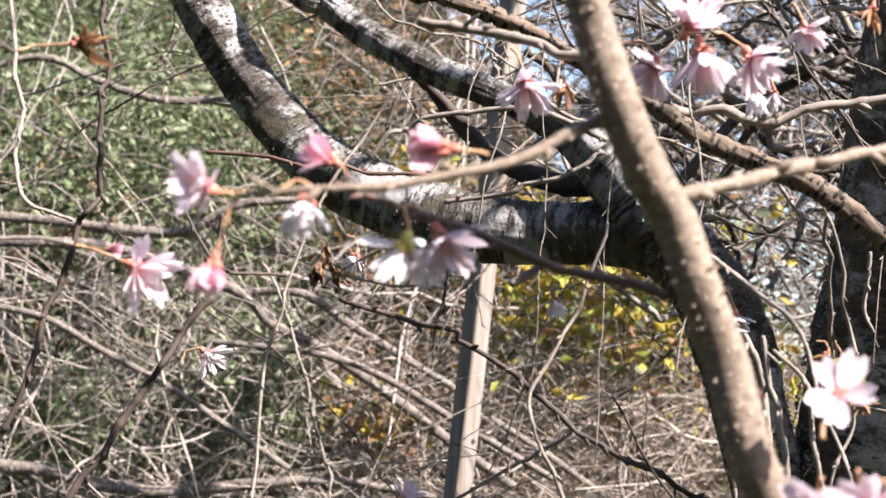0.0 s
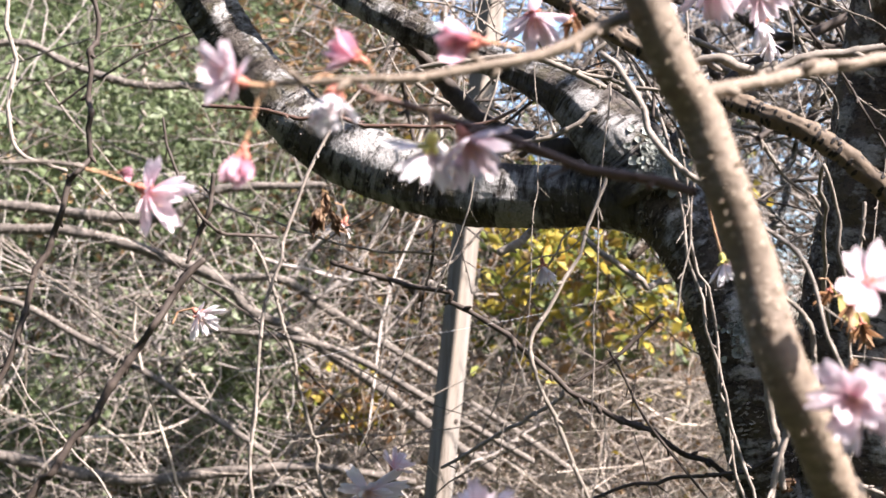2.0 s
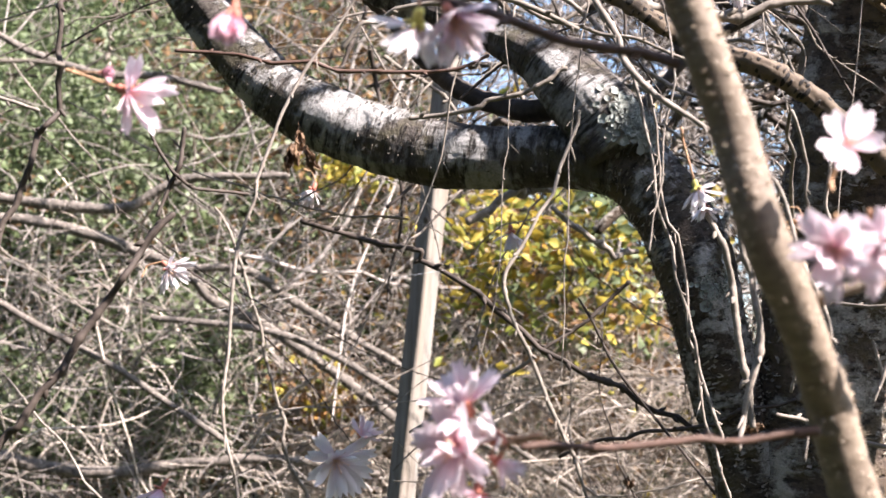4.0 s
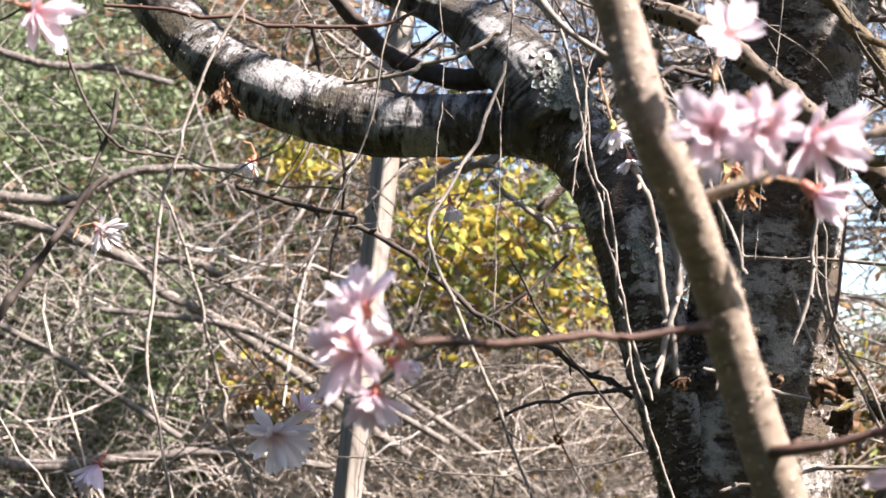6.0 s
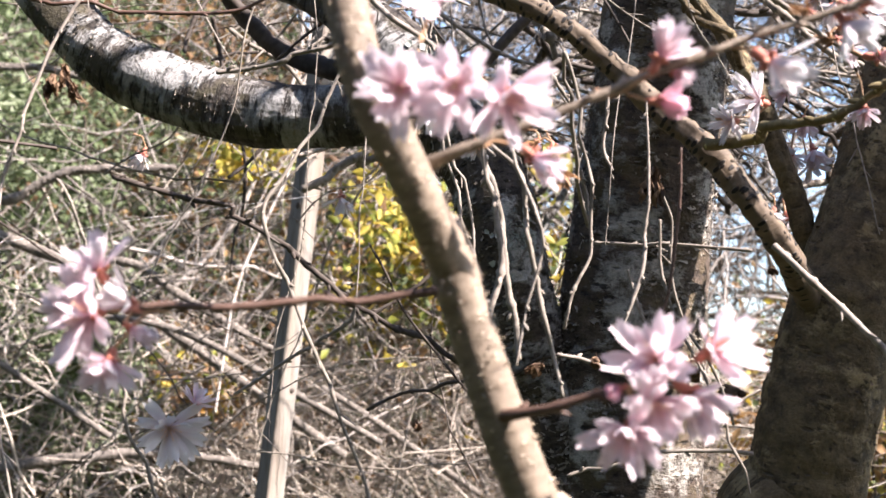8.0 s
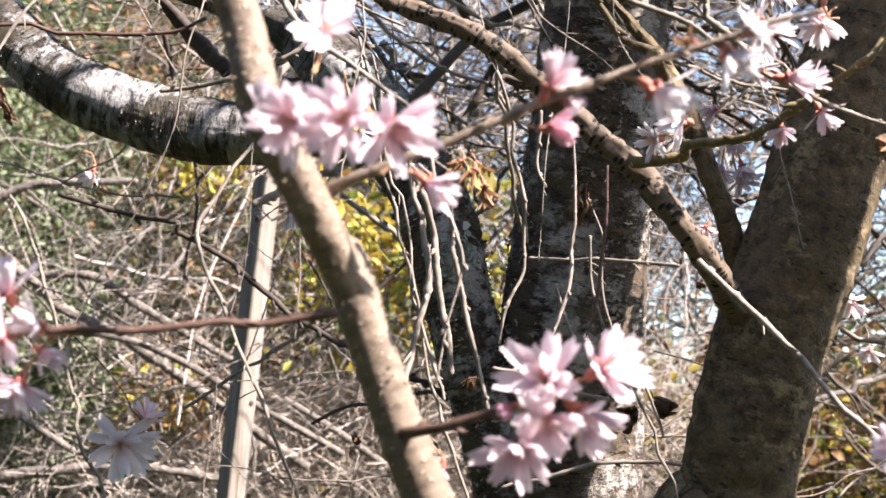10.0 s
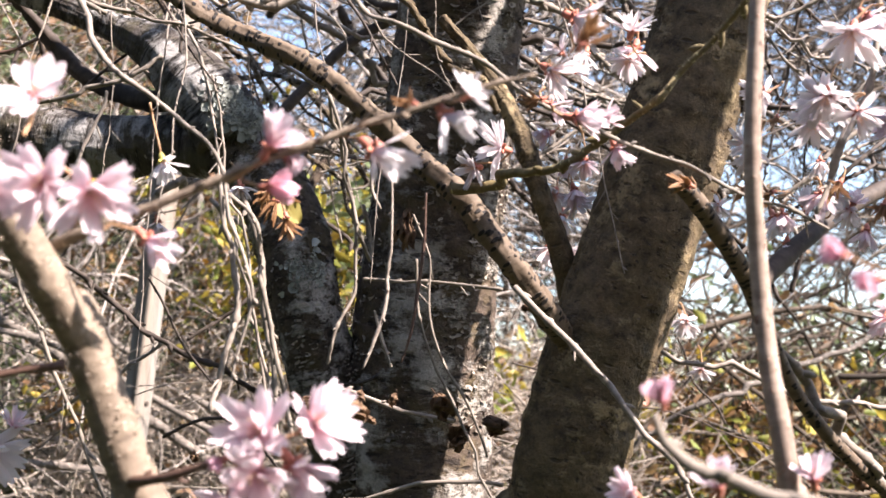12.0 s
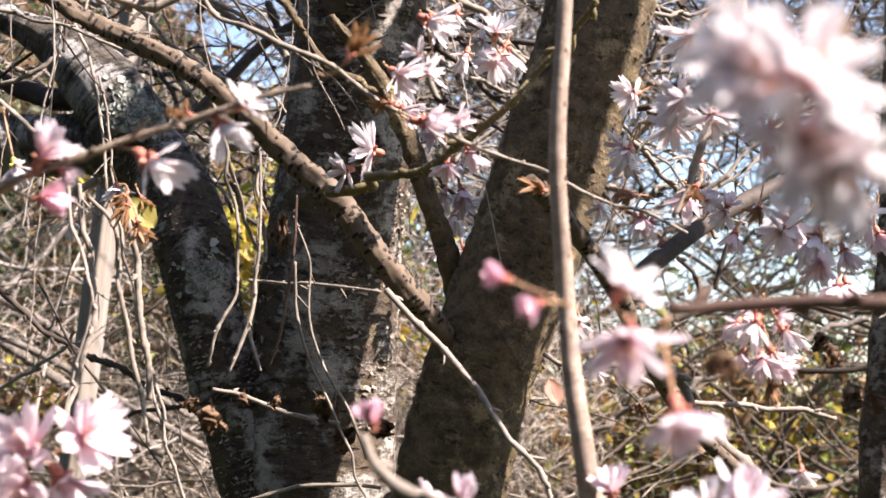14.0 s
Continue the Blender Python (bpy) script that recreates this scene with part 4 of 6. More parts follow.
branch(tree, "twig", GREY, [(-0.283, 0.512, 1.697, 0.0010), (-0.250, 0.510, 1.695, 0.0010), (-0.222, 0.508, 1.694, 0.0010), (-0.203, 0.505, 1.691, 0.0011)])
blossom(tree, "open", (-0.1749, 0.5133, 1.6808), 0.0286, 335, 20, (-0.2050, 0.5136, 1.6919))
blossom(tree, "bud", (-0.1860, 0.5114, 1.6899), 0.0089, 0, 10, (-0.2025, 0.5137, 1.6927))
branch(tree, "twig", DARK, [(-0.239, 0.517, 1.782, 0.0012), (-0.262, 0.513, 1.795, 0.0012), (-0.252, 0.515, 1.787, 0.0012)])
blossom(tree, "spent", (-0.2064, 0.5195, 1.7852), 0.0234, 350, 20, (-0.2405, 0.5207, 1.7833))
blossom(tree, "open", (-0.0065, 0.5825, 1.7794), 0.0265, 275, 25, (-0.0137, 0.5838, 1.7993))
blossom(tree, "spent", (0.0137, 0.5845, 1.7768), 0.0153, 280, 0, (0.0115, 0.5862, 1.7968))
blossom(tree, "open", (0.0539, 0.5572, 1.7801), 0.0251, 250, 20, (0.0382, 0.5585, 1.7937))
blossom(tree, "half", (0.0778, 0.5493, 1.7783), 0.0286, 280, 15, (0.0639, 0.5505, 1.7936))
blossom(tree, "open", (0.1014, 0.5606, 1.7853), 0.0278, 300, 20, (0.0834, 0.5616, 1.7995))
blossom(tree, "half", (0.1073, 0.5927, 1.7730), 0.0173, 270, 10, (0.1009, 0.5939, 1.7949))
blossom(tree, "half", (0.1527, 0.7933, 1.8204), 0.0171, 270, 10, (0.1478, 0.7948, 1.8407))
blossom(tree, "open", (0.0723, 0.5563, 1.8034), 0.0291, 60, 25, (0.0648, 0.5604, 1.7967))
blossom(tree, "open", (0.1322, 0.5911, 1.8079), 0.0195, 280, 20, (0.1260, 0.5930, 1.8230))
blossom(tree, "white", (0.1288, 0.8066, 1.6769), 0.0204, 280, 10, (0.1219, 0.8081, 1.6957))
blossom(tree, "half", (0.3389, 0.6096, 1.6785), 0.0245, 350, 20, (0.3186, 0.6132, 1.6865))
blossom(tree, "white", (0.3188, 0.6099, 1.7052), 0.0264, 320, 30, (0.3098, 0.6133, 1.7133))
blossom(tree, "half", (0.3621, 0.6434, 1.6642), 0.0195, 290, 10, (0.3545, 0.6459, 1.6781))
blossom(tree, "open", (0.3492, 0.6838, 1.6697), 0.0172, 260, 20, (0.3463, 0.6848, 1.6928))
blossom(tree, "spent", (0.3957, 0.6338, 1.6468), 0.0186, 170, 20, (0.4013, 0.6369, 1.6513))
blossom(tree, "half", (0.3558, 0.6306, 1.6859), 0.0167, 20, 15, (0.3435, 0.6346, 1.6918))
blossom(tree, "spent", (0.3103, 0.6223, 1.6916), 0.0158, 200, 10, (0.3233, 0.6249, 1.6973))
blossom(tree, "half", (0.3254, 0.6319, 1.6893), 0.0176, 330, 10, (0.3178, 0.6345, 1.7032))
blossom(tree, "white", (0.3029, 0.7439, 1.6929), 0.0316, 170, 25, (0.2789, 0.7508, 1.6823))
blossom(tree, "white", (0.2862, 0.7468, 1.6795), 0.0223, 190, 20, (0.2789, 0.7508, 1.6823))
blossom(tree, "half", (0.5290, 0.7009, 1.6256), 0.0175, 250, 20, (0.5348, 0.7029, 1.6377))
blossom(tree, "open", (0.5764, 0.6799, 1.6080), 0.0192, 240, 35, (0.5769, 0.6806, 1.6325))
blossom(tree, "half", (0.6207, 0.7125, 1.6443), 0.0196, 220, 20, (0.6282, 0.7140, 1.6597))
blossom(tree, "half", (0.6305, 0.7142, 1.6267), 0.0196, 280, 20, (0.6282, 0.7159, 1.6453))
blossom(tree, "half", (0.5047, 0.6296, 1.5659), 0.0156, 230, 20, (0.5164, 0.6310, 1.5799))
blossom(tree, "open", (0.5271, 0.6172, 1.5724), 0.0162, 300, 35, (0.5194, 0.6204, 1.5821))
blossom(tree, "half", (0.5059, 0.6219, 1.5479), 0.0146, 250, 10, (0.5163, 0.6219, 1.5728))
blossom(tree, "open", (0.5289, 0.6208, 1.5446), 0.0168, 290, 30, (0.5194, 0.6217, 1.5728))
blossom(tree, "spent", (0.5227, 0.6228, 1.5324), 0.0140, 270, 10, (0.5194, 0.6242, 1.5542))
blossom(tree, "half", (0.5264, 0.7370, 1.6592), 0.0167, 80, 20, (0.5211, 0.7432, 1.6459))
blossom(tree, "half", (0.5063, 0.7384, 1.6587), 0.0184, 100, 20, (0.5118, 0.7438, 1.6460))
blossom(tree, "half", (0.4863, 0.7424, 1.6390), 0.0167, 250, 20, (0.4839, 0.7446, 1.6537))
blossom(tree, "open", (0.5386, 0.7366, 1.6561), 0.0167, 60, 30, (0.5323, 0.7427, 1.6439))
blossom(tree, "spent", (0.4724, 0.7599, 1.6659), 0.0144, 250, 10, (0.4771, 0.7618, 1.6798))
blossom(tree, "white", (0.4630, 0.7914, 1.6616), 0.0178, 240, 25, (0.4599, 0.7940, 1.6740))
blossom(tree, "white", (0.3901, 0.8777, 1.8079), 0.0198, 240, 20, (0.3950, 0.8792, 1.8244))
blossom(tree, "half", (0.5701, 0.6427, 1.5872), 0.0161, 250, 20, (0.5749, 0.6446, 1.6005))
blossom(tree, "half", (0.5312, 0.7735, 1.6862), 0.0158, 260, 20, (0.5362, 0.7755, 1.6986))
blossom(tree, "white", (0.4685, 0.5599, 1.7115), 0.0329, 250, 25, (0.4860, 0.5606, 1.7287))
blossom(tree, "white", (0.4821, 0.6417, 1.6995), 0.0282, 200, 40, (0.5082, 0.6437, 1.7036))
blossom(tree, "white", (0.4965, 0.6226, 1.6851), 0.0245, 280, 40, (0.5012, 0.6246, 1.6982))
blossom(tree, "white", (0.5420, 0.6471, 1.7082), 0.0286, 200, 20, (0.5587, 0.6482, 1.7224))
blossom(tree, "half", (0.5525, 0.6899, 1.6870), 0.0254, 260, 20, (0.5470, 0.6916, 1.7062))
blossom(tree, "half", (0.5420, 0.6892, 1.6965), 0.0191, 220, 20, (0.5470, 0.6916, 1.7062))
blossom(tree, "half", (0.5701, 0.6888, 1.6875), 0.0222, 290, 20, (0.5541, 0.6912, 1.7062))
blossom(tree, "spent", (0.5465, 0.6640, 1.7307), 0.0155, 200, 20, (0.5602, 0.6657, 1.7420))
blossom(tree, "open", (0.5439, 0.6240, 1.7284), 0.0219, 320, 20, (0.5309, 0.6268, 1.7427))
blossom(tree, "half", (0.4698, 0.7353, 1.6861), 0.0201, 240, 20, (0.4802, 0.7354, 1.7098))
blossom(tree, "spent", (0.4865, 0.7312, 1.7088), 0.0134, 250, 20, (0.4952, 0.7320, 1.7282))
blossom(tree, "half", (0.4964, 0.6887, 1.6462), 0.0204, 250, 30, (0.4960, 0.6905, 1.6625))
blossom(tree, "white", (0.5346, 0.7366, 1.6494), 0.0201, 230, 20, (0.5286, 0.7389, 1.6650))
blossom(tree, "spent", (0.5568, 0.7354, 1.6492), 0.0184, 250, 10, (0.5621, 0.7360, 1.6720))
blossom(tree, "half", (0.4634, 0.6626, 1.6295), 0.0150, 270, 10, (0.4713, 0.6643, 1.6434))
blossom(tree, "spent", (0.4534, 0.6609, 1.6461), 0.0150, 200, 10, (0.4713, 0.6640, 1.6451))
blossom(tree, "half", (0.5791, 0.7362, 1.6343), 0.0267, 260, 20, (0.5845, 0.7362, 1.6607))
blossom(tree, "white", (0.4654, 0.9007, 1.5890), 0.0238, 250, 30, (0.4597, 0.9026, 1.6070))
blossom(tree, "white", (0.4785, 0.9051, 1.5518), 0.0179, 250, 30, (0.4773, 0.9065, 1.5717))
blossom(tree, "half", (0.5087, 0.6096, 1.5627), 0.0207, 240, 20, (0.5161, 0.6106, 1.5812))
blossom(tree, "open", (0.5148, 0.6112, 1.5474), 0.0221, 270, 30, (0.5161, 0.6106, 1.5812))
blossom(tree, "half", (0.5301, 0.6086, 1.5594), 0.0193, 300, 20, (0.5192, 0.6104, 1.5812))
blossom(tree, "half", (0.5756, 0.6885, 1.6196), 0.0282, 250, 20, (0.5841, 0.6891, 1.6409))
blossom(tree, "white", (0.5548, 0.6885, 1.6302), 0.0266, 200, 30, (0.5772, 0.6891, 1.6444))
blossom(tree, "half", (0.6193, 0.7135, 1.6375), 0.0293, 260, 20, (0.6246, 0.7147, 1.6561))
blossom(tree, "half", (0.6084, 0.7171, 1.6161), 0.0196, 280, 20, (0.6173, 0.7176, 1.6382))
blossom(tree, "white", (0.4827, 0.6336, 1.6976), 0.0263, 260, 20, (0.4936, 0.6338, 1.7212))
blossom(tree, "white", (0.5145, 0.5583, 1.4897), 0.0150, 270, 20, (0.5131, 0.5606, 1.5034))
blossom(tree, "half", (0.3643, 0.8434, 1.6999), 0.0169, 260, 20, (0.3688, 0.8448, 1.7172))
blossom(tree, "half", (0.3477, 0.8411, 1.7249), 0.0169, 200, 20, (0.3647, 0.8417, 1.7422))
blossom(tree, "half", (0.3726, 0.8457, 1.6791), 0.0188, 280, 20, (0.3688, 0.8471, 1.7006))
blossom(tree, "half", (0.3535, 0.6844, 1.7599), 0.0219, 250, 20, (0.3468, 0.6868, 1.7751))
blossom(tree, "half", (0.3687, 0.7839, 1.7642), 0.0213, 250, 20, (0.3730, 0.7849, 1.7849))
blossom(tree, "half", (0.3869, 0.7117, 1.7442), 0.0261, 250, 20, (0.3912, 0.7119, 1.7706))
blossom(tree, "half", (0.3435, 0.6532, 1.7466), 0.0180, 290, 20, (0.3373, 0.6561, 1.7579))
blossom(tree, "white", (0.4819, 0.6535, 1.6872), 0.0256, 260, 30, (0.4916, 0.6548, 1.7031))
blossom(tree, "white", (0.5376, 0.6546, 1.7294), 0.0229, 200, 30, (0.5561, 0.6562, 1.7389))
blossom(tree, "half", (0.5683, 0.6902, 1.6788), 0.0222, 270, 20, (0.5612, 0.6918, 1.6991))
blossom(tree, "white", (0.4713, 0.7539, 1.6969), 0.0206, 200, 30, (0.4858, 0.7546, 1.7147))
blossom(tree, "white", (0.4740, 0.7553, 1.6856), 0.0188, 260, 20, (0.4858, 0.7546, 1.7147))
blossom(tree, "half", (0.4674, 0.6824, 1.6311), 0.0186, 290, 20, (0.4738, 0.6834, 1.6505))
blossom(tree, "white", (0.5186, 0.7168, 1.6532), 0.0179, 300, 20, (0.5055, 0.7195, 1.6685))
blossom(tree, "white", (0.5772, 0.7350, 1.6435), 0.0334, 200, 30, (0.5956, 0.7356, 1.6606))
blossom(tree, "white", (0.3362, 0.6377, 1.7160), 0.0205, 30, 20, (0.3220, 0.6417, 1.7221))
blossom(tree, "half", (0.3428, 0.6337, 1.7416), 0.0249, 330, 20, (0.3318, 0.6371, 1.7512))
blossom(tree, "white", (0.3802, 0.6804, 1.7543), 0.0235, 80, 20, (0.3895, 0.6859, 1.7399))
blossom(tree, "white", (0.3800, 0.6930, 1.7366), 0.0222, 240, 20, (0.3913, 0.6945, 1.7499))
blossom(tree, "white", (0.3588, 0.8635, 1.6828), 0.0250, 250, 20, (0.3636, 0.8639, 1.7068))
blossom(tree, "white", (0.3750, 0.8634, 1.6763), 0.0231, 290, 20, (0.3721, 0.8640, 1.7025))
blossom(tree, "half", (0.3687, 0.8955, 1.6664), 0.0238, 260, 20, (0.3714, 0.8960, 1.6912))
blossom(tree, "half", (0.3653, 0.9486, 1.6494), 0.0251, 240, 20, (0.3681, 0.9492, 1.6730))
blossom(tree, "white", (0.3838, 0.9473, 1.6515), 0.0251, 300, 20, (0.3820, 0.9485, 1.6728))
blossom(tree, "white", (0.3302, 0.6561, 1.7318), 0.0180, 150, 20, (0.3373, 0.6579, 1.7446))
blossom(tree, "half", (0.4769, 0.8673, 1.8248), 0.0198, 200, 20, (0.4911, 0.8691, 1.8348))
blossom(tree, "white", (0.4700, 0.7101, 1.7219), 0.0228, 200, 20, (0.4856, 0.7121, 1.7300))
blossom(tree, "half", (0.5098, 0.6246, 1.7384), 0.0234, 300, 20, (0.5113, 0.6261, 1.7558))
blossom(tree, "half", (0.4938, 0.7425, 1.6241), 0.0167, 260, 20, (0.4987, 0.7441, 1.6394))
blossom(tree, "half", (0.5182, 0.6478, 1.5748), 0.0175, 200, 20, (0.5293, 0.6493, 1.5880))
blossom(tree, "half", (0.5308, 0.6303, 1.5481), 0.0199, 300, 20, (0.5259, 0.6304, 1.5798))
blossom(tree, "half", (0.6362, 0.7881, 1.6011), 0.0213, 270, 20, (0.6418, 0.7891, 1.6211))
blossom(tree, "spent", (0.4875, 0.6402, 1.6460), 0.0175, 230, 10, (0.4935, 0.6420, 1.6596))
blossom(tree, "spent", (0.1625, 0.6586, 1.6372), 0.0175, 250, 10, (0.1554, 0.6619, 1.6461))
blossom(tree, "spent", (0.1705, 0.6595, 1.6275), 0.0175, 280, 10, (0.1652, 0.6618, 1.6428))
blossom(tree, "spent", (0.1567, 0.6812, 1.6480), 0.0150, 240, 10, (0.1535, 0.6839, 1.6582))
blossom(tree, "spent", (0.1701, 0.6812, 1.6456), 0.0150, 300, 10, (0.1636, 0.6835, 1.6581))
blossom(tree, "spent", (0.1717, 0.6839, 1.6274), 0.0108, 270, 10, (0.1709, 0.6858, 1.6414))
blossom(tree, "spent", (0.1638, 0.5902, 1.8149), 0.0175, 260, 10, (0.1718, 0.5936, 1.8273))
blossom(tree, "back", (0.0985, 0.6650, 1.6640), 0.0210, 285, 10, (0.0900, 0.6640, 1.7000))
hanging_leaf(tree, YELLOWING, (0.1620, 0.6780, 1.6480), 0.0225, 35, "yellowing autumn leaf with brown edges")
hanging_leaf(tree, SALMON, (0.4755, 1.1200, 1.5518), 0.0260, 10, "salmon pink autumn leaf")
dead_leaf(tree, (-0.1378, 0.7379, 1.7064), 0.0200, -5, 1, 0.5)
dead_leaf(tree, (-0.1327, 0.7479, 1.7073), 0.0188, 25, 2, 0.5)
dead_leaf(tree, (0.2457, 0.7826, 1.6568), 0.0289, 0, 3, 0.5)
dead_leaf(tree, (0.2392, 0.7839, 1.6500), 0.0173, -20, 4, 0.5)
dead_leaf(tree, (0.2663, 0.8391, 1.5323), 0.0227, 30, 5)
dead_leaf(tree, (0.1769, 0.8744, 1.5339), 0.0157, -20, 6)
dead_leaf(tree, (0.3041, 0.8696, 1.5161), 0.0251, 40, 7)
dead_leaf(tree, (0.2916, 0.8711, 1.5100), 0.0219, -60, 8)
dead_leaf(tree, (0.2134, 0.8516, 1.5372), 0.0098, 0, 9)
dead_leaf(tree, (0.2386, 0.8505, 1.5349), 0.0104, 0, 10)
dead_leaf(tree, (-0.1393, 0.7594, 1.7198), 0.0200, 0, 11, 0.5)
dead_leaf(tree, (0.0883, 0.9083, 1.4858), 0.0094, 160, 12)
dead_leaf(tree, (0.3301, 0.8164, 1.5967), 0.0078, 10, 13)
dead_leaf(tree, (0.5790, 0.6952, 1.5678), 0.0131, 0, 14)
dead_leaf(tree, (0.2117, 0.6746, 1.5265), 0.0171, 10, 15)
dead_leaf(tree, (0.5772, 0.8600, 1.4720), 0.0188, 50, 16)
dead_leaf(tree, (0.5159, 0.9064, 1.5274), 0.0132, -30, 17)
dead_leaf(tree, (0.3817, 0.2476, 1.5352), 0.0096, 20, 18)
dead_leaf(tree, (0.5718, 0.6665, 1.5593), 0.0150, 10, 19)
dead_leaf(tree, (0.5964, 0.6987, 1.5331), 0.0209, -20, 20)
dead_leaf(tree, (0.6103, 0.6983, 1.5295), 0.0157, 30, 21)

branch(tree, "twig", PALE, [(0.232, 0.740, 1.691, 0.0007), (0.230, 0.740, 1.621, 0.0011), (0.229, 0.740, 1.595, 0.0013), (0.220, 0.740, 1.566, 0.0013), (0.214, 0.740, 1.548, 0.0007)])
branch(tree, "twig", RED, [(0.256, 0.750, 1.663, 0.0009), (0.252, 0.750, 1.622, 0.0011), (0.245, 0.750, 1.578, 0.0011), (0.238, 0.750, 1.552, 0.0005)])
branch(tree, "twig", PALE, [(0.222, 0.760, 1.586, 0.0007), (0.227, 0.760, 1.571, 0.0013), (0.232, 0.760, 1.549, 0.0009)])
branch(tree, "twig", PALE, [(0.130, 0.700, 1.664, 0.0014), (0.133, 0.700, 1.615, 0.0019), (0.140, 0.700, 1.584, 0.0021), (0.131, 0.700, 1.554, 0.0019), (0.125, 0.700, 1.520, 0.0014)])
branch(tree, "twig", GREY, [(0.131, 0.800, 1.673, 0.0018), (0.139, 0.800, 1.629, 0.0022), (0.146, 0.800, 1.590, 0.0024), (0.156, 0.800, 1.532, 0.0020)])

r_ = np.random.default_rng(33)
for _ in range(15):  # fine pendulous twigs in front of and beside the trunks
    x, y, z = r_.uniform(-0.05, 0.72), r_.uniform(0.74, 1.0), r_.uniform(1.9, 2.1)
    ln, way = r_.uniform(0.18, 0.5), r_.uniform(-0.35, 0.35)
    w = r_.uniform(0.0005, 0.0010)
    row = [(x + way * ln * t + r_.normal() * 0.004 + 0.006 * math.sin(4 * t + x * 40), y + r_.normal() * 0.004, z - ln * t, w * (1 - 0.4 * t)) for t in np.linspace(0, 1, 7)]
    branch(tree, "twig", PALE if r_.random() < 0.55 else GREY, row)
for _ in range(26):  # crooked twigs crowding before the fork and the middle trunk
    x, y, z = r_.uniform(0.05, 0.42), r_.uniform(0.80, 0.92), r_.uniform(1.80, 2.02)
    ln, a, w = r_.uniform(0.10, 0.30), r_.uniform(-1.3, 1.3), 0.0006 + 0.0013 * r_.random() ** 2
    row, px, pz = [], x - 0.5 * ln * math.cos(a), z - 0.5 * ln * math.sin(a)
    for k in range(7):
        row.append((px, y + r_.normal() * 0.003, pz, w * (1 - 0.08 * k)))
        a += r_.normal() * 0.24
        px, pz = px + ln / 6 * math.cos(a), pz + ln / 6 * math.sin(a)
    branch(tree, "twig", (PALE, GREY, GREY, DARK)[int(r_.integers(0, 4))], row)
for _ in range(125):  # crooked twigs of the inner crown, criss-crossing behind and between the trunks
    x, y, z = r_.uniform(-0.12, 0.85), r_.uniform(1.04, 1.35), r_.uniform(1.76, 2.12)
    ln, a = r_.uniform(0.14, 0.42), r_.uniform(0.1, 1.2) * (1 if r_.random() < 0.6 else -1)
    w = 0.0007 + 0.0022 * r_.random() ** 2
    row, px, pz = [], x - 0.5 * ln * math.cos(a), z - 0.5 * ln * math.sin(a)
    for k in range(8):
        row.append((px, y + 0.05 * k / 8 + r_.normal() * 0.004, pz, w * (1 - 0.07 * k)))
        a += r_.normal() * 0.22
        px, pz = px + ln / 7 * math.cos(a), pz + ln / 7 * math.sin(a)
    branch(tree, "twig", (PALE, GREY, GREY, DARK, DARK)[int(r_.integers(0, 5))], row)
for _ in range(170):  # fine bare twigs behind the trunks
    x, y, z = r_.uniform(-0.7, 1.3), r_.uniform(1.12, 1.8), r_.uniform(1.35, 2.35)
    ln, a = r_.uniform(0.12, 0.5), r_.uniform(-1.1, 1.1) + (math.pi if r_.random() < 0.5 else 0)
    w = r_.uniform(0.0006, 0.0016)
    row, px, pz = [], x - 0.5 * ln * math.cos(a), z - 0.5 * ln * math.sin(a)
    for k in range(8):
        row.append((px, y + r_.normal() * 0.006, pz, w * (1 - 0.07 * k)))
        a += r_.normal() * 0.16
        px, pz = px + ln / 7 * math.cos(a), pz + ln / 7 * math.sin(a)
    branch(tree, "twig", (PALE, GREY, GREY, DARK)[int(r_.integers(0, 4))], row)
for k in range(55):  # crooked boughs and dead wood that close the crown behind the limb
    x, y, z = r_.uniform(0.06, 0.66), r_.uniform(1.08, 1.4), r_.uniform(1.8, 2.12)
    ln, a = r_.uniform(0.2, 0.5), r_.uniform(0.15, 1.0) * (-1 if k % 3 else 1)
    w = 0.0018 + 0.0045 * r_.random() ** 1.5
    row, px, pz = [], x - 0.5 * ln * math.cos(a), z - 0.5 * ln * math.sin(a)
    for j in range(8):
        row.append((px, y + 0.02 * j / 8 + r_.normal() * 0.004, pz, w * (1 - 0.05 * j)))
        a += r_.normal() * 0.16
        px, pz = px + ln / 7 * math.cos(a), pz + ln / 7 * math.sin(a)
    branch(tree, "branch", (LICHEN, DARK, BARK, GREY)[k % 4], row)
for k, (x, y, z) in enumerate(((-0.6, 1.4, 2.5), (0.5, 1.45, 2.6), (0.72, 0.77, 2.5), (-0.4, 1.25, 2.4))):  # the upper crown
    for _ in range(5):
        a, up, ln = r_.uniform(0, 6.28), r_.uniform(0.1, 0.6), r_.uniform(0.4, 0.8)
        row = [(x + math.cos(a) * ln * t, y + math.sin(a) * ln * t, z + 0.2 * up + up * t - 0.6 * t * t, 0.007 * (1.05 - t)) for t in np.linspace(0, 1, 6)]
        branch(tree, "branch", GREY, row)

thread = part("spider_thread", mesh_from("spider_thread", [tube_arrays(spline([(-0.198, 0.785, 1.606, 0.00005), (-0.153, 0.794, 1.615, 0.00005), (-0.109, 0.802, 1.625, 0.00005), (-0.079, 0.811, 1.631, 0.00005), (-0.020, 0.830, 1.643, 0.00005), (0.090, 0.886, 1.670, 0.00005)], 0.02), 5)]), THREAD, tree, "fine silk thread of a spider")
thread.matrix_parent_inverse = Matrix.Translation(-Vector(tree.location))

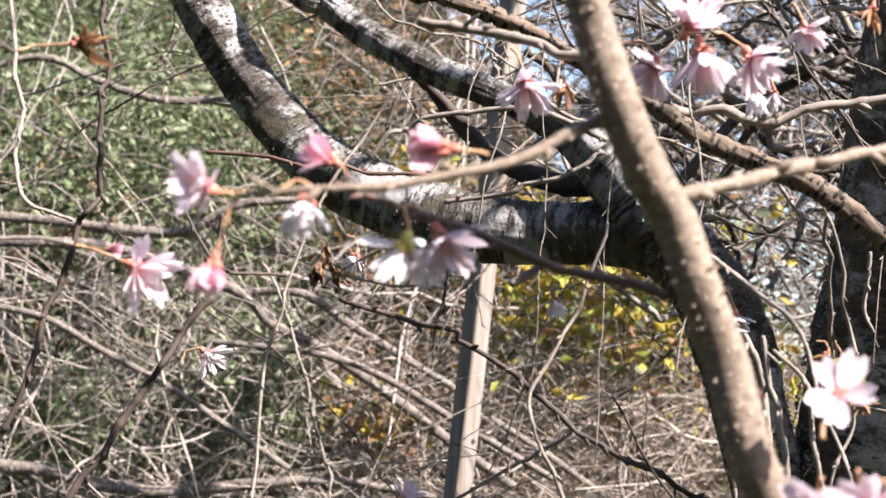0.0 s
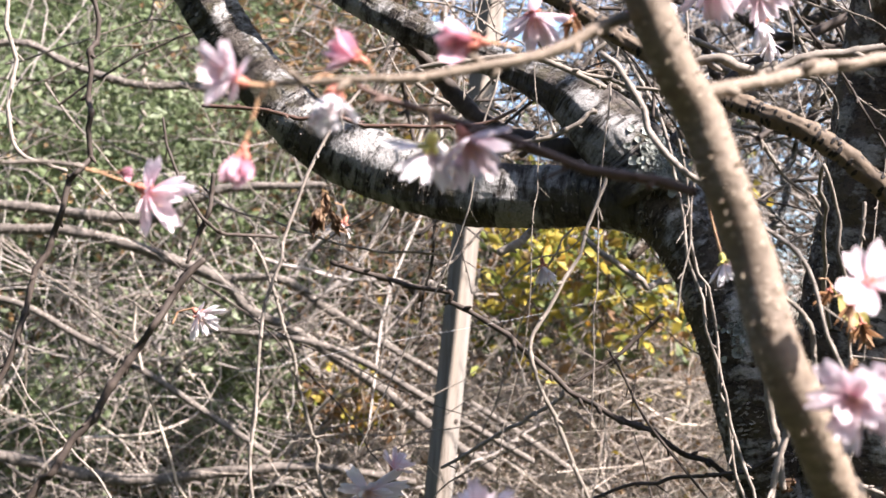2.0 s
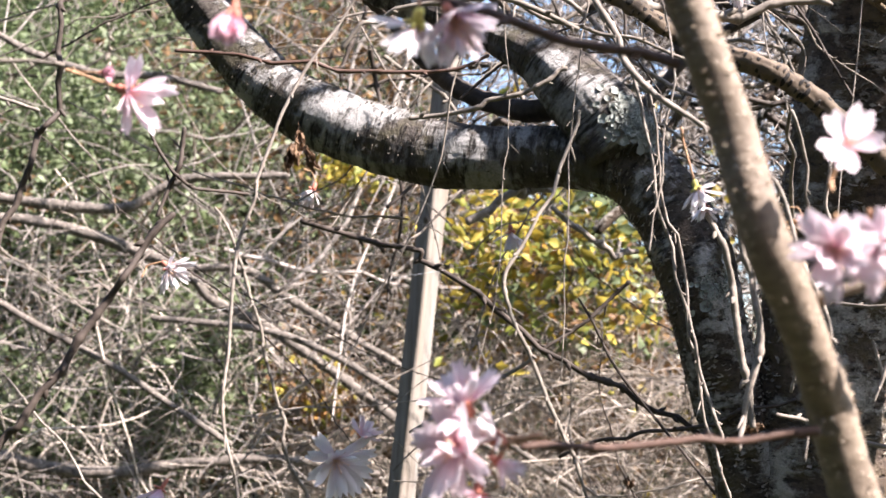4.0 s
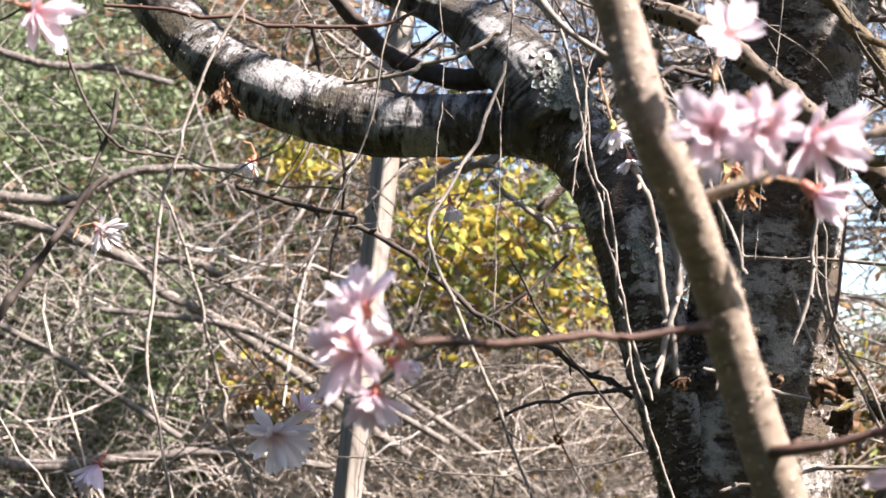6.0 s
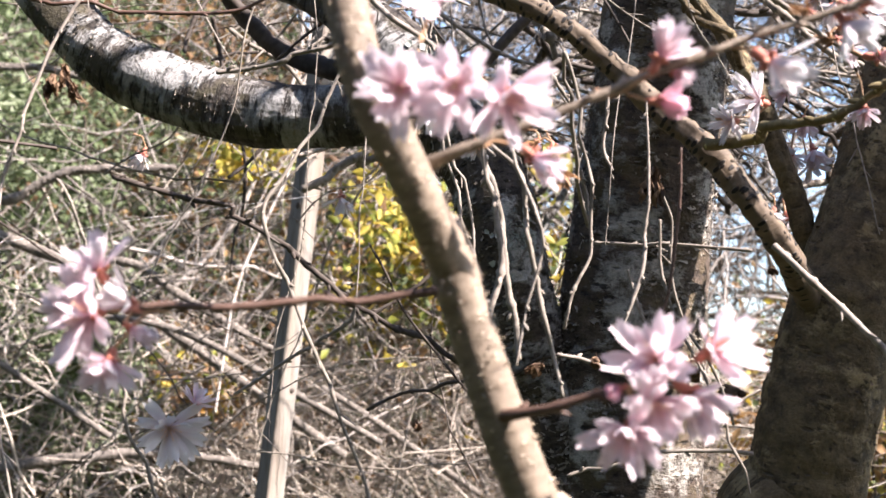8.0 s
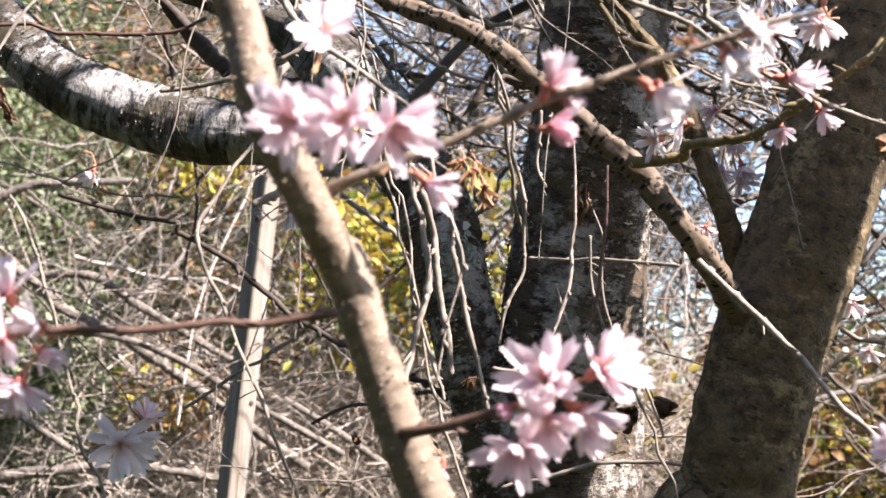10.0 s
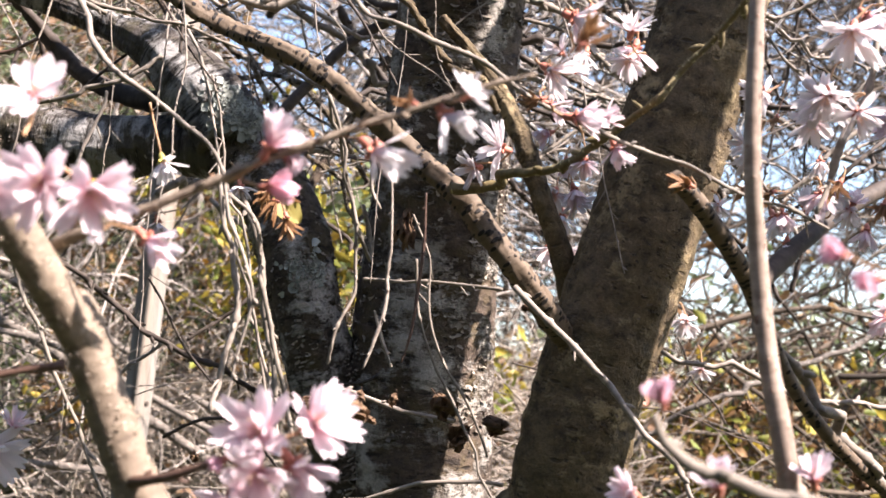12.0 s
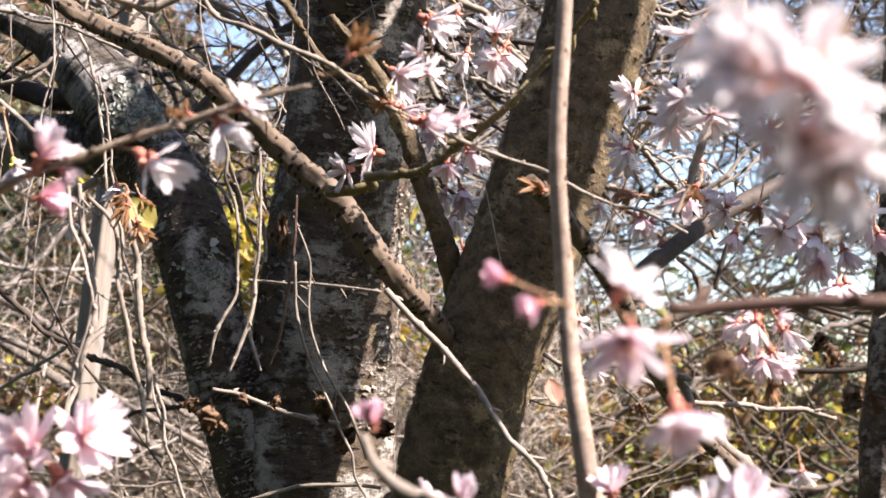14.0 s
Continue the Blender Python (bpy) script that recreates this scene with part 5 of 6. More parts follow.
# ---------- the young flowering shoot ----------
shoot = thing("flowering_shoot", "tan upright cherry shoot with side twigs of pale pink blossom", "shoot", (0.2, 0.46, 0.0))
STEM = [(0.015, 0.383, 1.772, 0.0069), (0.020, 0.386, 1.751, 0.0071), (0.028, 0.389, 1.727, 0.0072), (0.038, 0.397, 1.704, 0.0075), (0.048, 0.405, 1.688, 0.0078), (0.056, 0.408, 1.666, 0.0076), (0.066, 0.414, 1.640, 0.0078), (0.074, 0.414, 1.608, 0.0080), (0.088, 0.426, 1.580, 0.0078), (0.108, 0.452, 1.541, 0.0084), (0.101, 0.445, 1.559, 0.0084), (0.113, 0.455, 1.522, 0.0089), (0.127, 0.465, 1.482, 0.0095), (0.140, 0.474, 1.450, 0.0098), (0.156, 0.490, 1.410, 0.0102), (0.235, 0.500, 1.000, 0.0105), (0.270, 0.540, 0.500, 0.0120), (0.290, 0.560, -0.050, 0.0135)]
branch(shoot, "main_stem", TAN, STEM)
bark_flakes(shoot, STEM[:-3], 500, 77, 0.55, PEEL)
stem_buds(shoot, STEM, (1.735, 1.69, 1.655, 1.625, 1.592, 1.562, 1.512, 1.478, 1.446), 0.0042, 61)
branch(shoot, "side_twig", TAN, [(0.022, 0.394, 1.721, 0.0023), (0.010, 0.389, 1.714, 0.0022), (-0.005, 0.384, 1.705, 0.0020), (-0.025, 0.378, 1.700, 0.0017), (-0.046, 0.374, 1.695, 0.0014), (-0.060, 0.371, 1.694, 0.0013), (-0.079, 0.368, 1.693, 0.0011), (-0.091, 0.365, 1.692, 0.0009)])
branch(shoot, "side_twig", RED, [(0.045, 0.408, 1.663, 0.0021), (0.022, 0.410, 1.669, 0.0018), (0.003, 0.413, 1.675, 0.0018), (-0.013, 0.416, 1.682, 0.0017), (-0.027, 0.419, 1.688, 0.0016), (-0.048, 0.421, 1.696, 0.0013), (-0.063, 0.420, 1.701, 0.0012), (-0.072, 0.418, 1.705, 0.0009)])
branch(shoot, "side_twig", TAN, [(0.045, 0.399, 1.695, 0.0028), (0.060, 0.405, 1.700, 0.0027), (0.081, 0.416, 1.706, 0.0025), (0.107, 0.433, 1.714, 0.0024), (0.126, 0.444, 1.719, 0.0023), (0.149, 0.455, 1.725, 0.0021), (0.180, 0.472, 1.732, 0.0020)])
branch(shoot, "side_twig", RED, [(0.099, 0.442, 1.537, 0.0022), (0.085, 0.443, 1.536, 0.0017), (0.070, 0.442, 1.534, 0.0016), (0.055, 0.440, 1.533, 0.0015), (0.041, 0.439, 1.532, 0.0015), (0.012, 0.438, 1.531, 0.0015), (-0.007, 0.437, 1.530, 0.0013)])
branch(shoot, "side_twig", RED, [(0.119, 0.459, 1.491, 0.0029), (0.130, 0.448, 1.493, 0.0022), (0.143, 0.440, 1.496, 0.0017), (0.156, 0.433, 1.499, 0.0015), (0.166, 0.427, 1.501, 0.0010)])
branch(shoot, "side_twig", TAN, [(0.096, 0.435, 1.583, 0.0032), (0.107, 0.429, 1.587, 0.0023), (0.133, 0.424, 1.596, 0.0018), (0.150, 0.421, 1.603, 0.0017), (0.164, 0.420, 1.609, 0.0016), (0.181, 0.419, 1.615, 0.0015), (0.196, 0.419, 1.620, 0.0015), (0.216, 0.418, 1.628, 0.0013), (0.237, 0.415, 1.634, 0.0012), (0.262, 0.412, 1.641, 0.0010), (0.279, 0.408, 1.644, 0.0007)])
blossom(shoot, "open", (-0.1052, 0.3654, 1.6939), 0.0200, 170, 45, (-0.0926, 0.3705, 1.6930))
blossom(shoot, "half", (-0.0745, 0.3769, 1.6859), 0.0182, 262, 20, (-0.0824, 0.3792, 1.6956))
blossom(shoot, "bud", (-0.1022, 0.3706, 1.6663), 0.0154, 262, 5, (-0.0954, 0.3725, 1.6911))
blossom(shoot, "bud", (-0.0726, 0.3926, 1.7096), 0.0171, 155, 15, (-0.0648, 0.3983, 1.7010))
blossom(shoot, "bud", (-0.0328, 0.3809, 1.7090), 0.0193, 178, 0, (-0.0149, 0.3866, 1.7079))
blossom(shoot, "back", (-0.0460, 0.4182, 1.6798), 0.0240, 250, -35, (-0.0496, 0.4202, 1.6963))
blossom(shoot, "open", (-0.0315, 0.4191, 1.6829), 0.0250, 300, 15, (-0.0466, 0.4205, 1.6958))
blossom(shoot, "single", (0.0984, 0.3891, 1.6311), 0.0195, 60, 66, (0.0933, 0.3951, 1.6164))
blossom(shoot, "open", (0.0871, 0.3731, 1.5935), 0.0241, 250, 74, (0.0885, 0.3753, 1.6051))
blossom(shoot, "open", (0.1045, 0.3772, 1.5958), 0.0244, 280, 70, (0.1004, 0.3797, 1.6072))
blossom(shoot, "open", (0.1213, 0.3773, 1.5919), 0.0266, 315, 48, (0.1081, 0.3799, 1.6043))
blossom(shoot, "half", (0.1378, 0.4192, 1.5788), 0.0192, 320, 10, (0.1157, 0.4228, 1.5864))
blossom(shoot, "half", (0.1812, 0.4160, 1.6233), 0.0194, 62, 10, (0.1560, 0.4233, 1.6077))
blossom(shoot, "bud", (0.1822, 0.4191, 1.6024), 0.0165, 355, 10, (0.1667, 0.4228, 1.6080))
blossom(shoot, "half", (0.1877, 0.4224, 1.6128), 0.0107, 330, 10, (0.1713, 0.4271, 1.6124))
blossom(shoot, "half", (0.2234, 0.4163, 1.6119), 0.0237, 318, 15, (0.1986, 0.4199, 1.6200))
blossom(shoot, "half", (0.2477, 0.4134, 1.6253), 0.0186, 300, 20, (0.2391, 0.4163, 1.6345))
blossom(shoot, "white", (0.2548, 0.4141, 1.6387), 0.0153, 35, 20, (0.2441, 0.4187, 1.6375))
blossom(shoot, "spent", (0.2304, 0.4155, 1.6351), 0.0094, 170, 10, (0.2376, 0.4193, 1.6354))
blossom(shoot, "spent", (0.2962, 0.3926, 1.6553), 0.0166, 60, 10, (0.2819, 0.3988, 1.6458))
blossom(shoot, "open", (0.1749, 0.4232, 1.5111), 0.0269, 140, 62, (0.1658, 0.4291, 1.5014))
blossom(shoot, "open", (0.1966, 0.4219, 1.5146), 0.0279, 30, 45, (0.1679, 0.4288, 1.5026))
blossom(shoot, "open", (0.1754, 0.4205, 1.4954), 0.0235, 280, 60, (0.1655, 0.4240, 1.5014))
blossom(shoot, "half", (0.1924, 0.4253, 1.4932), 0.0238, 310, 15, (0.1679, 0.4291, 1.5006))
blossom(shoot, "open", (0.1648, 0.4224, 1.4854), 0.0245, 230, 55, (0.1655, 0.4241, 1.5006))
blossom(shoot, "bud", (0.1603, 0.4203, 1.5002), 0.0094, 200, 10, (0.1655, 0.4240, 1.5014))
blossom(shoot, "open", (-0.0286, 0.4537, 1.5487), 0.0259, 112, 32, (0.0003, 0.4593, 1.5352))
blossom(shoot, "half", (-0.0202, 0.4534, 1.5359), 0.0178, 150, 40, (0.0007, 0.4574, 1.5348))
blossom(shoot, "open", (-0.0317, 0.4505, 1.5296), 0.0306, 196, 56, (0.0016, 0.4534, 1.5341))
blossom(shoot, "open", (-0.0235, 0.4561, 1.5111), 0.0220, 262, 30, (0.0009, 0.4565, 1.5340))
blossom(shoot, "half", (-0.0120, 0.4563, 1.5229), 0.0132, 330, 15, (0.0005, 0.4585, 1.5338))

# ---------- the thin shoot ----------
thin = thing("thin_shoot", "slender light brown cherry shoot with flowering side twigs", "shoot", (0.4, 0.47, 0.0))
SHAFT = [(0.390, 0.463, 1.760, 0.0031), (0.385, 0.465, 1.684, 0.0035), (0.3825, 0.466, 1.654, 0.0037), (0.3815, 0.468, 1.629, 0.0037), (0.3825, 0.472, 1.606, 0.0038), (0.3845, 0.476, 1.583, 0.0040), (0.386, 0.477, 1.558, 0.0041), (0.3875, 0.476, 1.534, 0.0044), (0.3905, 0.475, 1.510, 0.0047), (0.394, 0.476, 1.484, 0.0049), (0.403, 0.482, 1.431, 0.0052), (0.440, 0.510, 1.000, 0.0058), (0.460, 0.530, 0.500, 0.0070), (0.470, 0.550, -0.050, 0.0080)]
branch(thin, "stem_shaft", CREAM, SHAFT)
stem_buds(thin, SHAFT, (1.672, 1.648, 1.617, 1.585, 1.552, 1.523, 1.494, 1.462), 0.0036, 62)
branch(thin, "side_twig", RED, [(0.373, 0.257, 1.547, 0.0015), (0.386, 0.256, 1.547, 0.0017), (0.402, 0.250, 1.547, 0.0018), (0.416, 0.244, 1.546, 0.0020), (0.438, 0.238, 1.545, 0.0021)])
blossom(thin, "bud", (0.3315, 0.2584, 1.5549), 0.0086, 165, 10, (0.3488, 0.2622, 1.5481))
blossom(thin, "bud", (0.3398, 0.2588, 1.5479), 0.0084, 190, 10, (0.3517, 0.2621, 1.5473))
blossom(thin, "white", (0.3606, 0.2467, 1.5521), 0.0168, 60, 10, (0.3594, 0.2516, 1.5465))
blossom(thin, "open", (0.3602, 0.2437, 1.5372), 0.0198, 260, 25, (0.3597, 0.2467, 1.5447))
blossom(thin, "open", (0.3727, 0.2452, 1.5200), 0.0185, 280, 30, (0.3704, 0.2461, 1.5439))
branch(thin, "side_twig", GREY, [(0.299, 0.319, 1.515, 0.0013), (0.301, 0.320, 1.508, 0.0016), (0.308, 0.318, 1.501, 0.0020), (0.321, 0.315, 1.496, 0.0021), (0.335, 0.310, 1.492, 0.0022), (0.349, 0.305, 1.486, 0.0024), (0.371, 0.300, 1.477, 0.0025)])
blossom(thin, "bud", (0.3010, 0.3178, 1.5219), 0.0115, 100, 20, (0.3002, 0.3228, 1.5151))
blossom(thin, "white", (0.3790, 0.1582, 1.5617), 0.0175, 280, 30, (0.3825, 0.1591, 1.5837))
blossom(thin, "white", (0.3625, 0.1615, 1.5832), 0.0170, 170, 25, (0.3806, 0.1635, 1.5891))
blossom(thin, "white", (0.3648, 0.1570, 1.5779), 0.0205, 150, 55, (0.3796, 0.1588, 1.5875))
blossom(thin, "white", (0.3724, 0.1516, 1.5765), 0.0210, 30, 60, (0.3796, 0.1539, 1.5859))
blossom(thin, "white", (0.3733, 0.1580, 1.5665), 0.0205, 300, 60, (0.3816, 0.1589, 1.5856))
blossom(thin, "open", (0.3275, 0.4885, 1.4834), 0.0181, 160, 30, (0.3389, 0.4933, 1.4729))
blossom(thin, "half", (0.3997, 0.4643, 1.4936), 0.0162, 100, 20, (0.4029, 0.4698, 1.4817))
blossom(thin, "white", (0.4031, 0.3312, 1.4920), 0.0189, 120, 30, (0.4125, 0.3367, 1.4780))
blossom(thin, "half", (0.4162, 0.3313, 1.4971), 0.0189, 60, 30, (0.4192, 0.3370, 1.4830))
blossom(thin, "half", (0.3313, 0.3674, 1.4960), 0.0149, 100, 30, (0.3353, 0.3727, 1.4846))
blossom(thin, "half", (0.1388, 0.5102, 1.4754), 0.0104, 250, 0, (0.1322, 0.5129, 1.4845))

# ---------- the stake ----------
stake = thing("tree_stake", "grey weathered square-sawn wooden tree stake with worn edges", "stake", (-0.285, 1.84, 0.0))
PHI, HALF = radians(46.0), 0.0163
zs, ang = np.arange(-0.3, 2.9, 0.02), np.linspace(0, 2 * np.pi, 48, endpoint=False)
section = HALF / (np.abs(np.cos(ang)) ** 9 + np.abs(np.sin(ang)) ** 9) ** (1 / 9)
wear = np.random.default_rng(5).normal(size=(len(zs), 48))
wear = sum(np.roll(wear, k, 0) for k in range(9)) / 3
rad = section[None] + 0.0002 * wear
v = np.stack([(-0.285 + 0.104 * zs)[:, None] + rad * np.cos(ang + PHI), 1.84 + rad * np.sin(ang + PHI), np.broadcast_to(zs[:, None], rad.shape)], -1).reshape(-1, 3)
i_, j_ = np.meshgrid(np.arange(len(zs) - 1), np.arange(48), indexing="ij")
quads = np.stack([i_ * 48 + j_, i_ * 48 + (j_ + 1) % 48, (i_ + 1) * 48 + (j_ + 1) % 48, (i_ + 1) * 48 + j_], -1).reshape(-1, 4)
top = np.array([((len(zs) - 1) * 48 + k, (len(zs) - 1) * 48 + k + 1, (len(zs) - 1) * 48 + 46 - k, (len(zs) - 1) * 48 + 47 - k) for k in range(23)])
post = part("post", mesh_from("post", [(v, np.vstack([quads, top]), None)]), STAKE, stake)
post.matrix_parent_inverse = Matrix.Translation(-Vector(stake.location))

for kx, ky, kz, kr in ((-0.1035, 1.8240, 1.8261, 0.0040), (-0.1085, 1.8315, 1.5461, 0.003)):  # dark knots in the wood
    bm = bmesh.new()
    bmesh.ops.create_uvsphere(bm, u_segments=12, v_segments=8, radius=1.0)
    for vert in bm.verts:
        vert.co = Vector((kx + vert.co.x * kr, ky + vert.co.y * 0.0018 + vert.co.x * kr * (0.66 if kx < -0.105 else -1.5), kz + vert.co.z * kr * 1.3))
    knot = part("knot", bm, DARK, stake, "dark knot in the wood")
    knot.matrix_parent_inverse = Matrix.Translation(-Vector(stake.location))

# ---------- the woody vines ----------
def tendrils(parent, pts, seed):
    """Thin side shoots of a vine."""
    r = np.random.default_rng(seed)
    q = spline(pts, 0.03)
    for _ in range(4):
        at = q[r.integers(2, len(q) - 2)]
        a, ln = r.uniform(0.3, 1.3) * (1 if r.random() < 0.6 else -1), r.uniform(0.15, 0.4)
        row, p = [], at[:3].copy()
        for k in range(7):
            row.append((*p, at[3] * 0.3 * (1 - 0.1 * k)))
            a += r.normal() * 0.25
            p = p + ln / 6 * np.array([math.cos(a), -0.12, math.sin(a)])
        branch(parent, "tendril", VINE, row)


vine = thing("woody_vine", "thick grey-brown woody vine stem arching through the tangle", "vine", (-1.245, 2.187, 1.947), "woody vines of the bank")
spine = [(-1.245, 2.187, 1.947, 0.0084), (-0.970, 2.203, 1.932, 0.0095), (-0.811, 2.214, 1.914, 0.0099), (-0.684, 2.221, 1.910, 0.0095), (-0.610, 2.220, 1.949, 0.0084), (-0.547, 2.221, 1.967, 0.0076), (-0.378, 2.229, 1.972, 0.0065)]
branch(vine, "vine_stem", VINE, spine)
tendrils(vine, spine, 3)
vine = thing("woody_vine", "thick grey-brown woody vine stem arching through the tangle", "vine", (-1.245, 2.194, 1.889), "woody vines of the bank")
spine = [(-1.245, 2.194, 1.889, 0.0084), (-0.970, 2.208, 1.888, 0.0095), (-0.854, 2.215, 1.885, 0.0103), (-0.737, 2.224, 1.857, 0.0107), (-0.579, 2.239, 1.797, 0.0110), (-0.516, 2.249, 1.739, 0.0095), (-0.421, 2.260, 1.692, 0.0095), (-0.294, 2.276, 1.608, 0.0095), (-0.189, 2.290, 1.530, 0.0095), (-0.062, 2.307, 1.441, 0.0084)]
branch(vine, "vine_stem", VINE, spine)
tendrils(vine, spine, 7)
vine = thing("woody_vine", "thick grey-brown woody vine stem arching through the tangle", "vine", (-0.590, 2.239, 1.797), "woody vines of the bank")
spine = [(-0.590, 2.239, 1.797, 0.0076), (-0.463, 2.245, 1.797, 0.0076), (-0.378, 2.256, 1.745, 0.0076), (-0.273, 2.268, 1.682, 0.0073), (-0.167, 2.281, 1.619, 0.0068)]
branch(vine, "vine_stem", VINE, spine)
tendrils(vine, spine, 11)
vine = thing("woody_vine", "thick grey-brown woody vine stem arching through the tangle", "vine", (-1.246, 2.241, 1.479), "woody vines of the bank")
spine = [(-1.246, 2.241, 1.479, 0.0103), (-0.971, 2.258, 1.461, 0.0118), (-0.844, 2.268, 1.433, 0.0118), (-0.707, 2.276, 1.420, 0.0110), (-0.548, 2.282, 1.439, 0.0103), (-0.379, 2.290, 1.445, 0.0084), (-0.210, 2.302, 1.419, 0.0076)]
branch(vine, "vine_stem", VINE, spine)
tendrils(vine, spine, 15)
vine = thing("woody_vine", "thick grey-brown woody vine stem arching through the tangle", "vine", (-1.141, 2.132, 1.777), "woody vines of the bank")
spine = [(-1.141, 2.132, 1.777, 0.0059), (-0.937, 2.145, 1.749, 0.0063), (-0.815, 2.159, 1.687, 0.0063), (-0.682, 2.174, 1.616, 0.0063), (-0.591, 2.186, 1.556, 0.0059), (-0.469, 2.202, 1.475, 0.0055)]
branch(vine, "vine_stem", VINE, spine)
tendrils(vine, spine, 19)
vine = thing("woody_vine", "thick grey-brown woody vine stem arching through the tangle", "vine", (-1.181, 2.164, 2.173), "woody vines of the bank")
spine = [(-1.181, 2.164, 2.173, 0.0061), (-0.969, 2.168, 2.237, 0.0065), (-0.853, 2.179, 2.195, 0.0068), (-0.737, 2.189, 2.159, 0.0076), (-0.620, 2.196, 2.154, 0.0068), (-0.504, 2.205, 2.128, 0.0061)]
branch(vine, "vine_stem", VINE, spine)
tendrils(vine, spine, 23)
vine = thing("woody_vine", "thick grey-brown woody vine stem arching through the tangle", "vine", (-0.104, 2.291, 1.567), "woody vines of the bank")
spine = [(-0.104, 2.291, 1.567, 0.0061), (-0.020, 2.301, 1.515, 0.0065), (0.086, 2.315, 1.441, 0.0065), (0.191, 2.329, 1.368, 0.0061)]
branch(vine, "vine_stem", VINE, spine)
tendrils(vine, spine, 27)
vine = thing("woody_vine", "thick grey-brown woody vine stem arching through the tangle", "vine", (0.757, 1.880, 2.060), "woody vines of the bank")
spine = [(0.757, 1.880, 2.060, 0.0047), (0.877, 1.879, 2.017, 0.0050), (0.989, 1.883, 1.947, 0.0050), (1.127, 1.880, 1.909, 0.0047)]
branch(vine, "vine_stem", VINE, spine)
tendrils(vine, spine, 31)
vine = thing("woody_vine", "thick grey-brown woody vine stem arching through the tangle", "vine", (0.634, 1.870, 1.457), "woody vines of the bank")
spine = [(0.634, 1.870, 1.457, 0.0041), (0.687, 1.860, 1.509, 0.0045), (0.757, 1.851, 1.543, 0.0045), (0.924, 1.885, 1.596, 0.0045), (1.127, 1.913, 1.670, 0.0047)]
branch(vine, "vine_stem", VINE, spine)
tendrils(vine, spine, 35)
vine = thing("woody_vine", "thick grey-brown woody vine stem arching through the tangle", "vine", (-0.621, 2.211, 1.704), "woody vines of the bank")
spine = [(-0.621, 2.211, 1.704, 0.0059), (-0.418, 2.203, 1.682, 0.0063), (-0.295, 2.202, 1.640, 0.0066), (-0.153, 2.205, 1.558, 0.0066), (0.010, 2.208, 1.465, 0.0059)]
branch(vine, "vine_stem", VINE, spine)
tendrils(vine, spine, 39)

# ---------- the thicket behind ----------
# Gaps in the tangle through which the sky is seen: a point, a direction, and the half width per metre.
GAPS = [
    ((0.003, 0.001, 1.508), (-0.021, 0.951, 0.308), 0.0195),
    ((0.055, 0.001, 1.499), (0.306, 0.945, 0.115), 0.0186),
    ((0.096, -0.001, 1.487), (0.302, 0.932, 0.202), 0.0209),
    ((0.298, -0.038, 1.522), (0.296, 0.939, 0.176), 0.0223),
    ((0.298, -0.038, 1.522), (0.361, 0.913, 0.190), 0.0209),
    ((0.298, -0.038, 1.522), (0.377, 0.921, 0.097), 0.0186),
    ((0.257, -0.037, 1.512), (0.297, 0.908, 0.296), 0.0139),
]


def in_gap(c):
    for p, d, wide in GAPS:
        o = c - np.array(p)
        along = o @ np.array(d)
        off = np.linalg.norm(o - along[:, None] * np.array(d), axis=1)
        if np.any(off < 0.8 * wide * along):
            return True
    return False


def strands(name, material, label, count, xr, yr, zr, rad, long, seed, sides=4, kink=0.003, curl=0.22):
    """Many winding dry stems as one mesh."""
    r = np.random.default_rng(seed)
    chunks = []
    for _ in range(count):
        p = np.array([r.uniform(*xr), r.uniform(*yr), r.uniform(*zr)])
        low = float(height(p[0], p[1]))
        if p[2] < low:
            p[2] = low + r.uniform(0.0, 0.3)
        ln, rd = r.uniform(*long), rad[0] + (rad[1] - rad[0]) * r.random() ** 3.0
        n = 15
        t = np.linspace(0, 1, n)
        a = r.uniform(-1.1, 1.1) + (math.pi if r.random() < 0.5 else 0)
        turn, slant = r.normal() * curl, r.uniform(-0.5, 0.5)
        c = np.zeros((n, 3))
        for k in range(1, n):  # a heading that wanders smoothly, and droops
            turn = 0.72 * turn + 0.6 * curl * r.normal()
            a += turn - 0.05 * math.cos(a)
            c[k] = c[k - 1] + ln / (n - 1) * np.array([math.cos(a), slant, math.sin(a)])
        c += p - c[n // 2] + r.normal(size=c.shape) * kink * min(1.0, ln * 2)
        if in_gap(c) and r.random() < 0.85:
            continue
        q = np.c_[c, rd * (1 - 0.6 * t)]
        chunks.append(tube_arrays(q, sides, 0, 0, r))
    me = mesh_from(name, chunks)
    me.materials.append(material)
    return tagged(new(name, me), label, "thicket", "", "stuff")


strands("vine_thicket", THICKET, "tangle of dry grey-brown vines covering the bank", 600, (-0.48, 0.85), (2.33, 3.1), (0.5, 3.0), (0.0018, 0.0060), (0.35, 1.3), 11)
strands("vine_thicket", DEADWOOD_GAP_SHADE, "darker dead stems deep inside the vine tangle", 1100, (-0.9, 3.6), (3.0, 4.3), (0.9, 3.6), (0.002, 0.006), (0.4, 1.6), 12)
strands("vine_thicket", DEADWOOD_GAP_SHADE, "brown brush of dead stems on the lower bank", 1300, (0.1, 3.8), (3.2, 4.6), (1.3, 3.2), (0.002, 0.007), (0.3, 1.2), 14)
strands("vine_thicket", THICKET, "fine dry twigs and tendrils of the vine tangle", 950, (-0.5, 0.85), (2.26, 3.0), (0.9, 2.9), (0.0010, 0.0026), (0.12, 0.5), 15, 3, 0.002, 0.26)
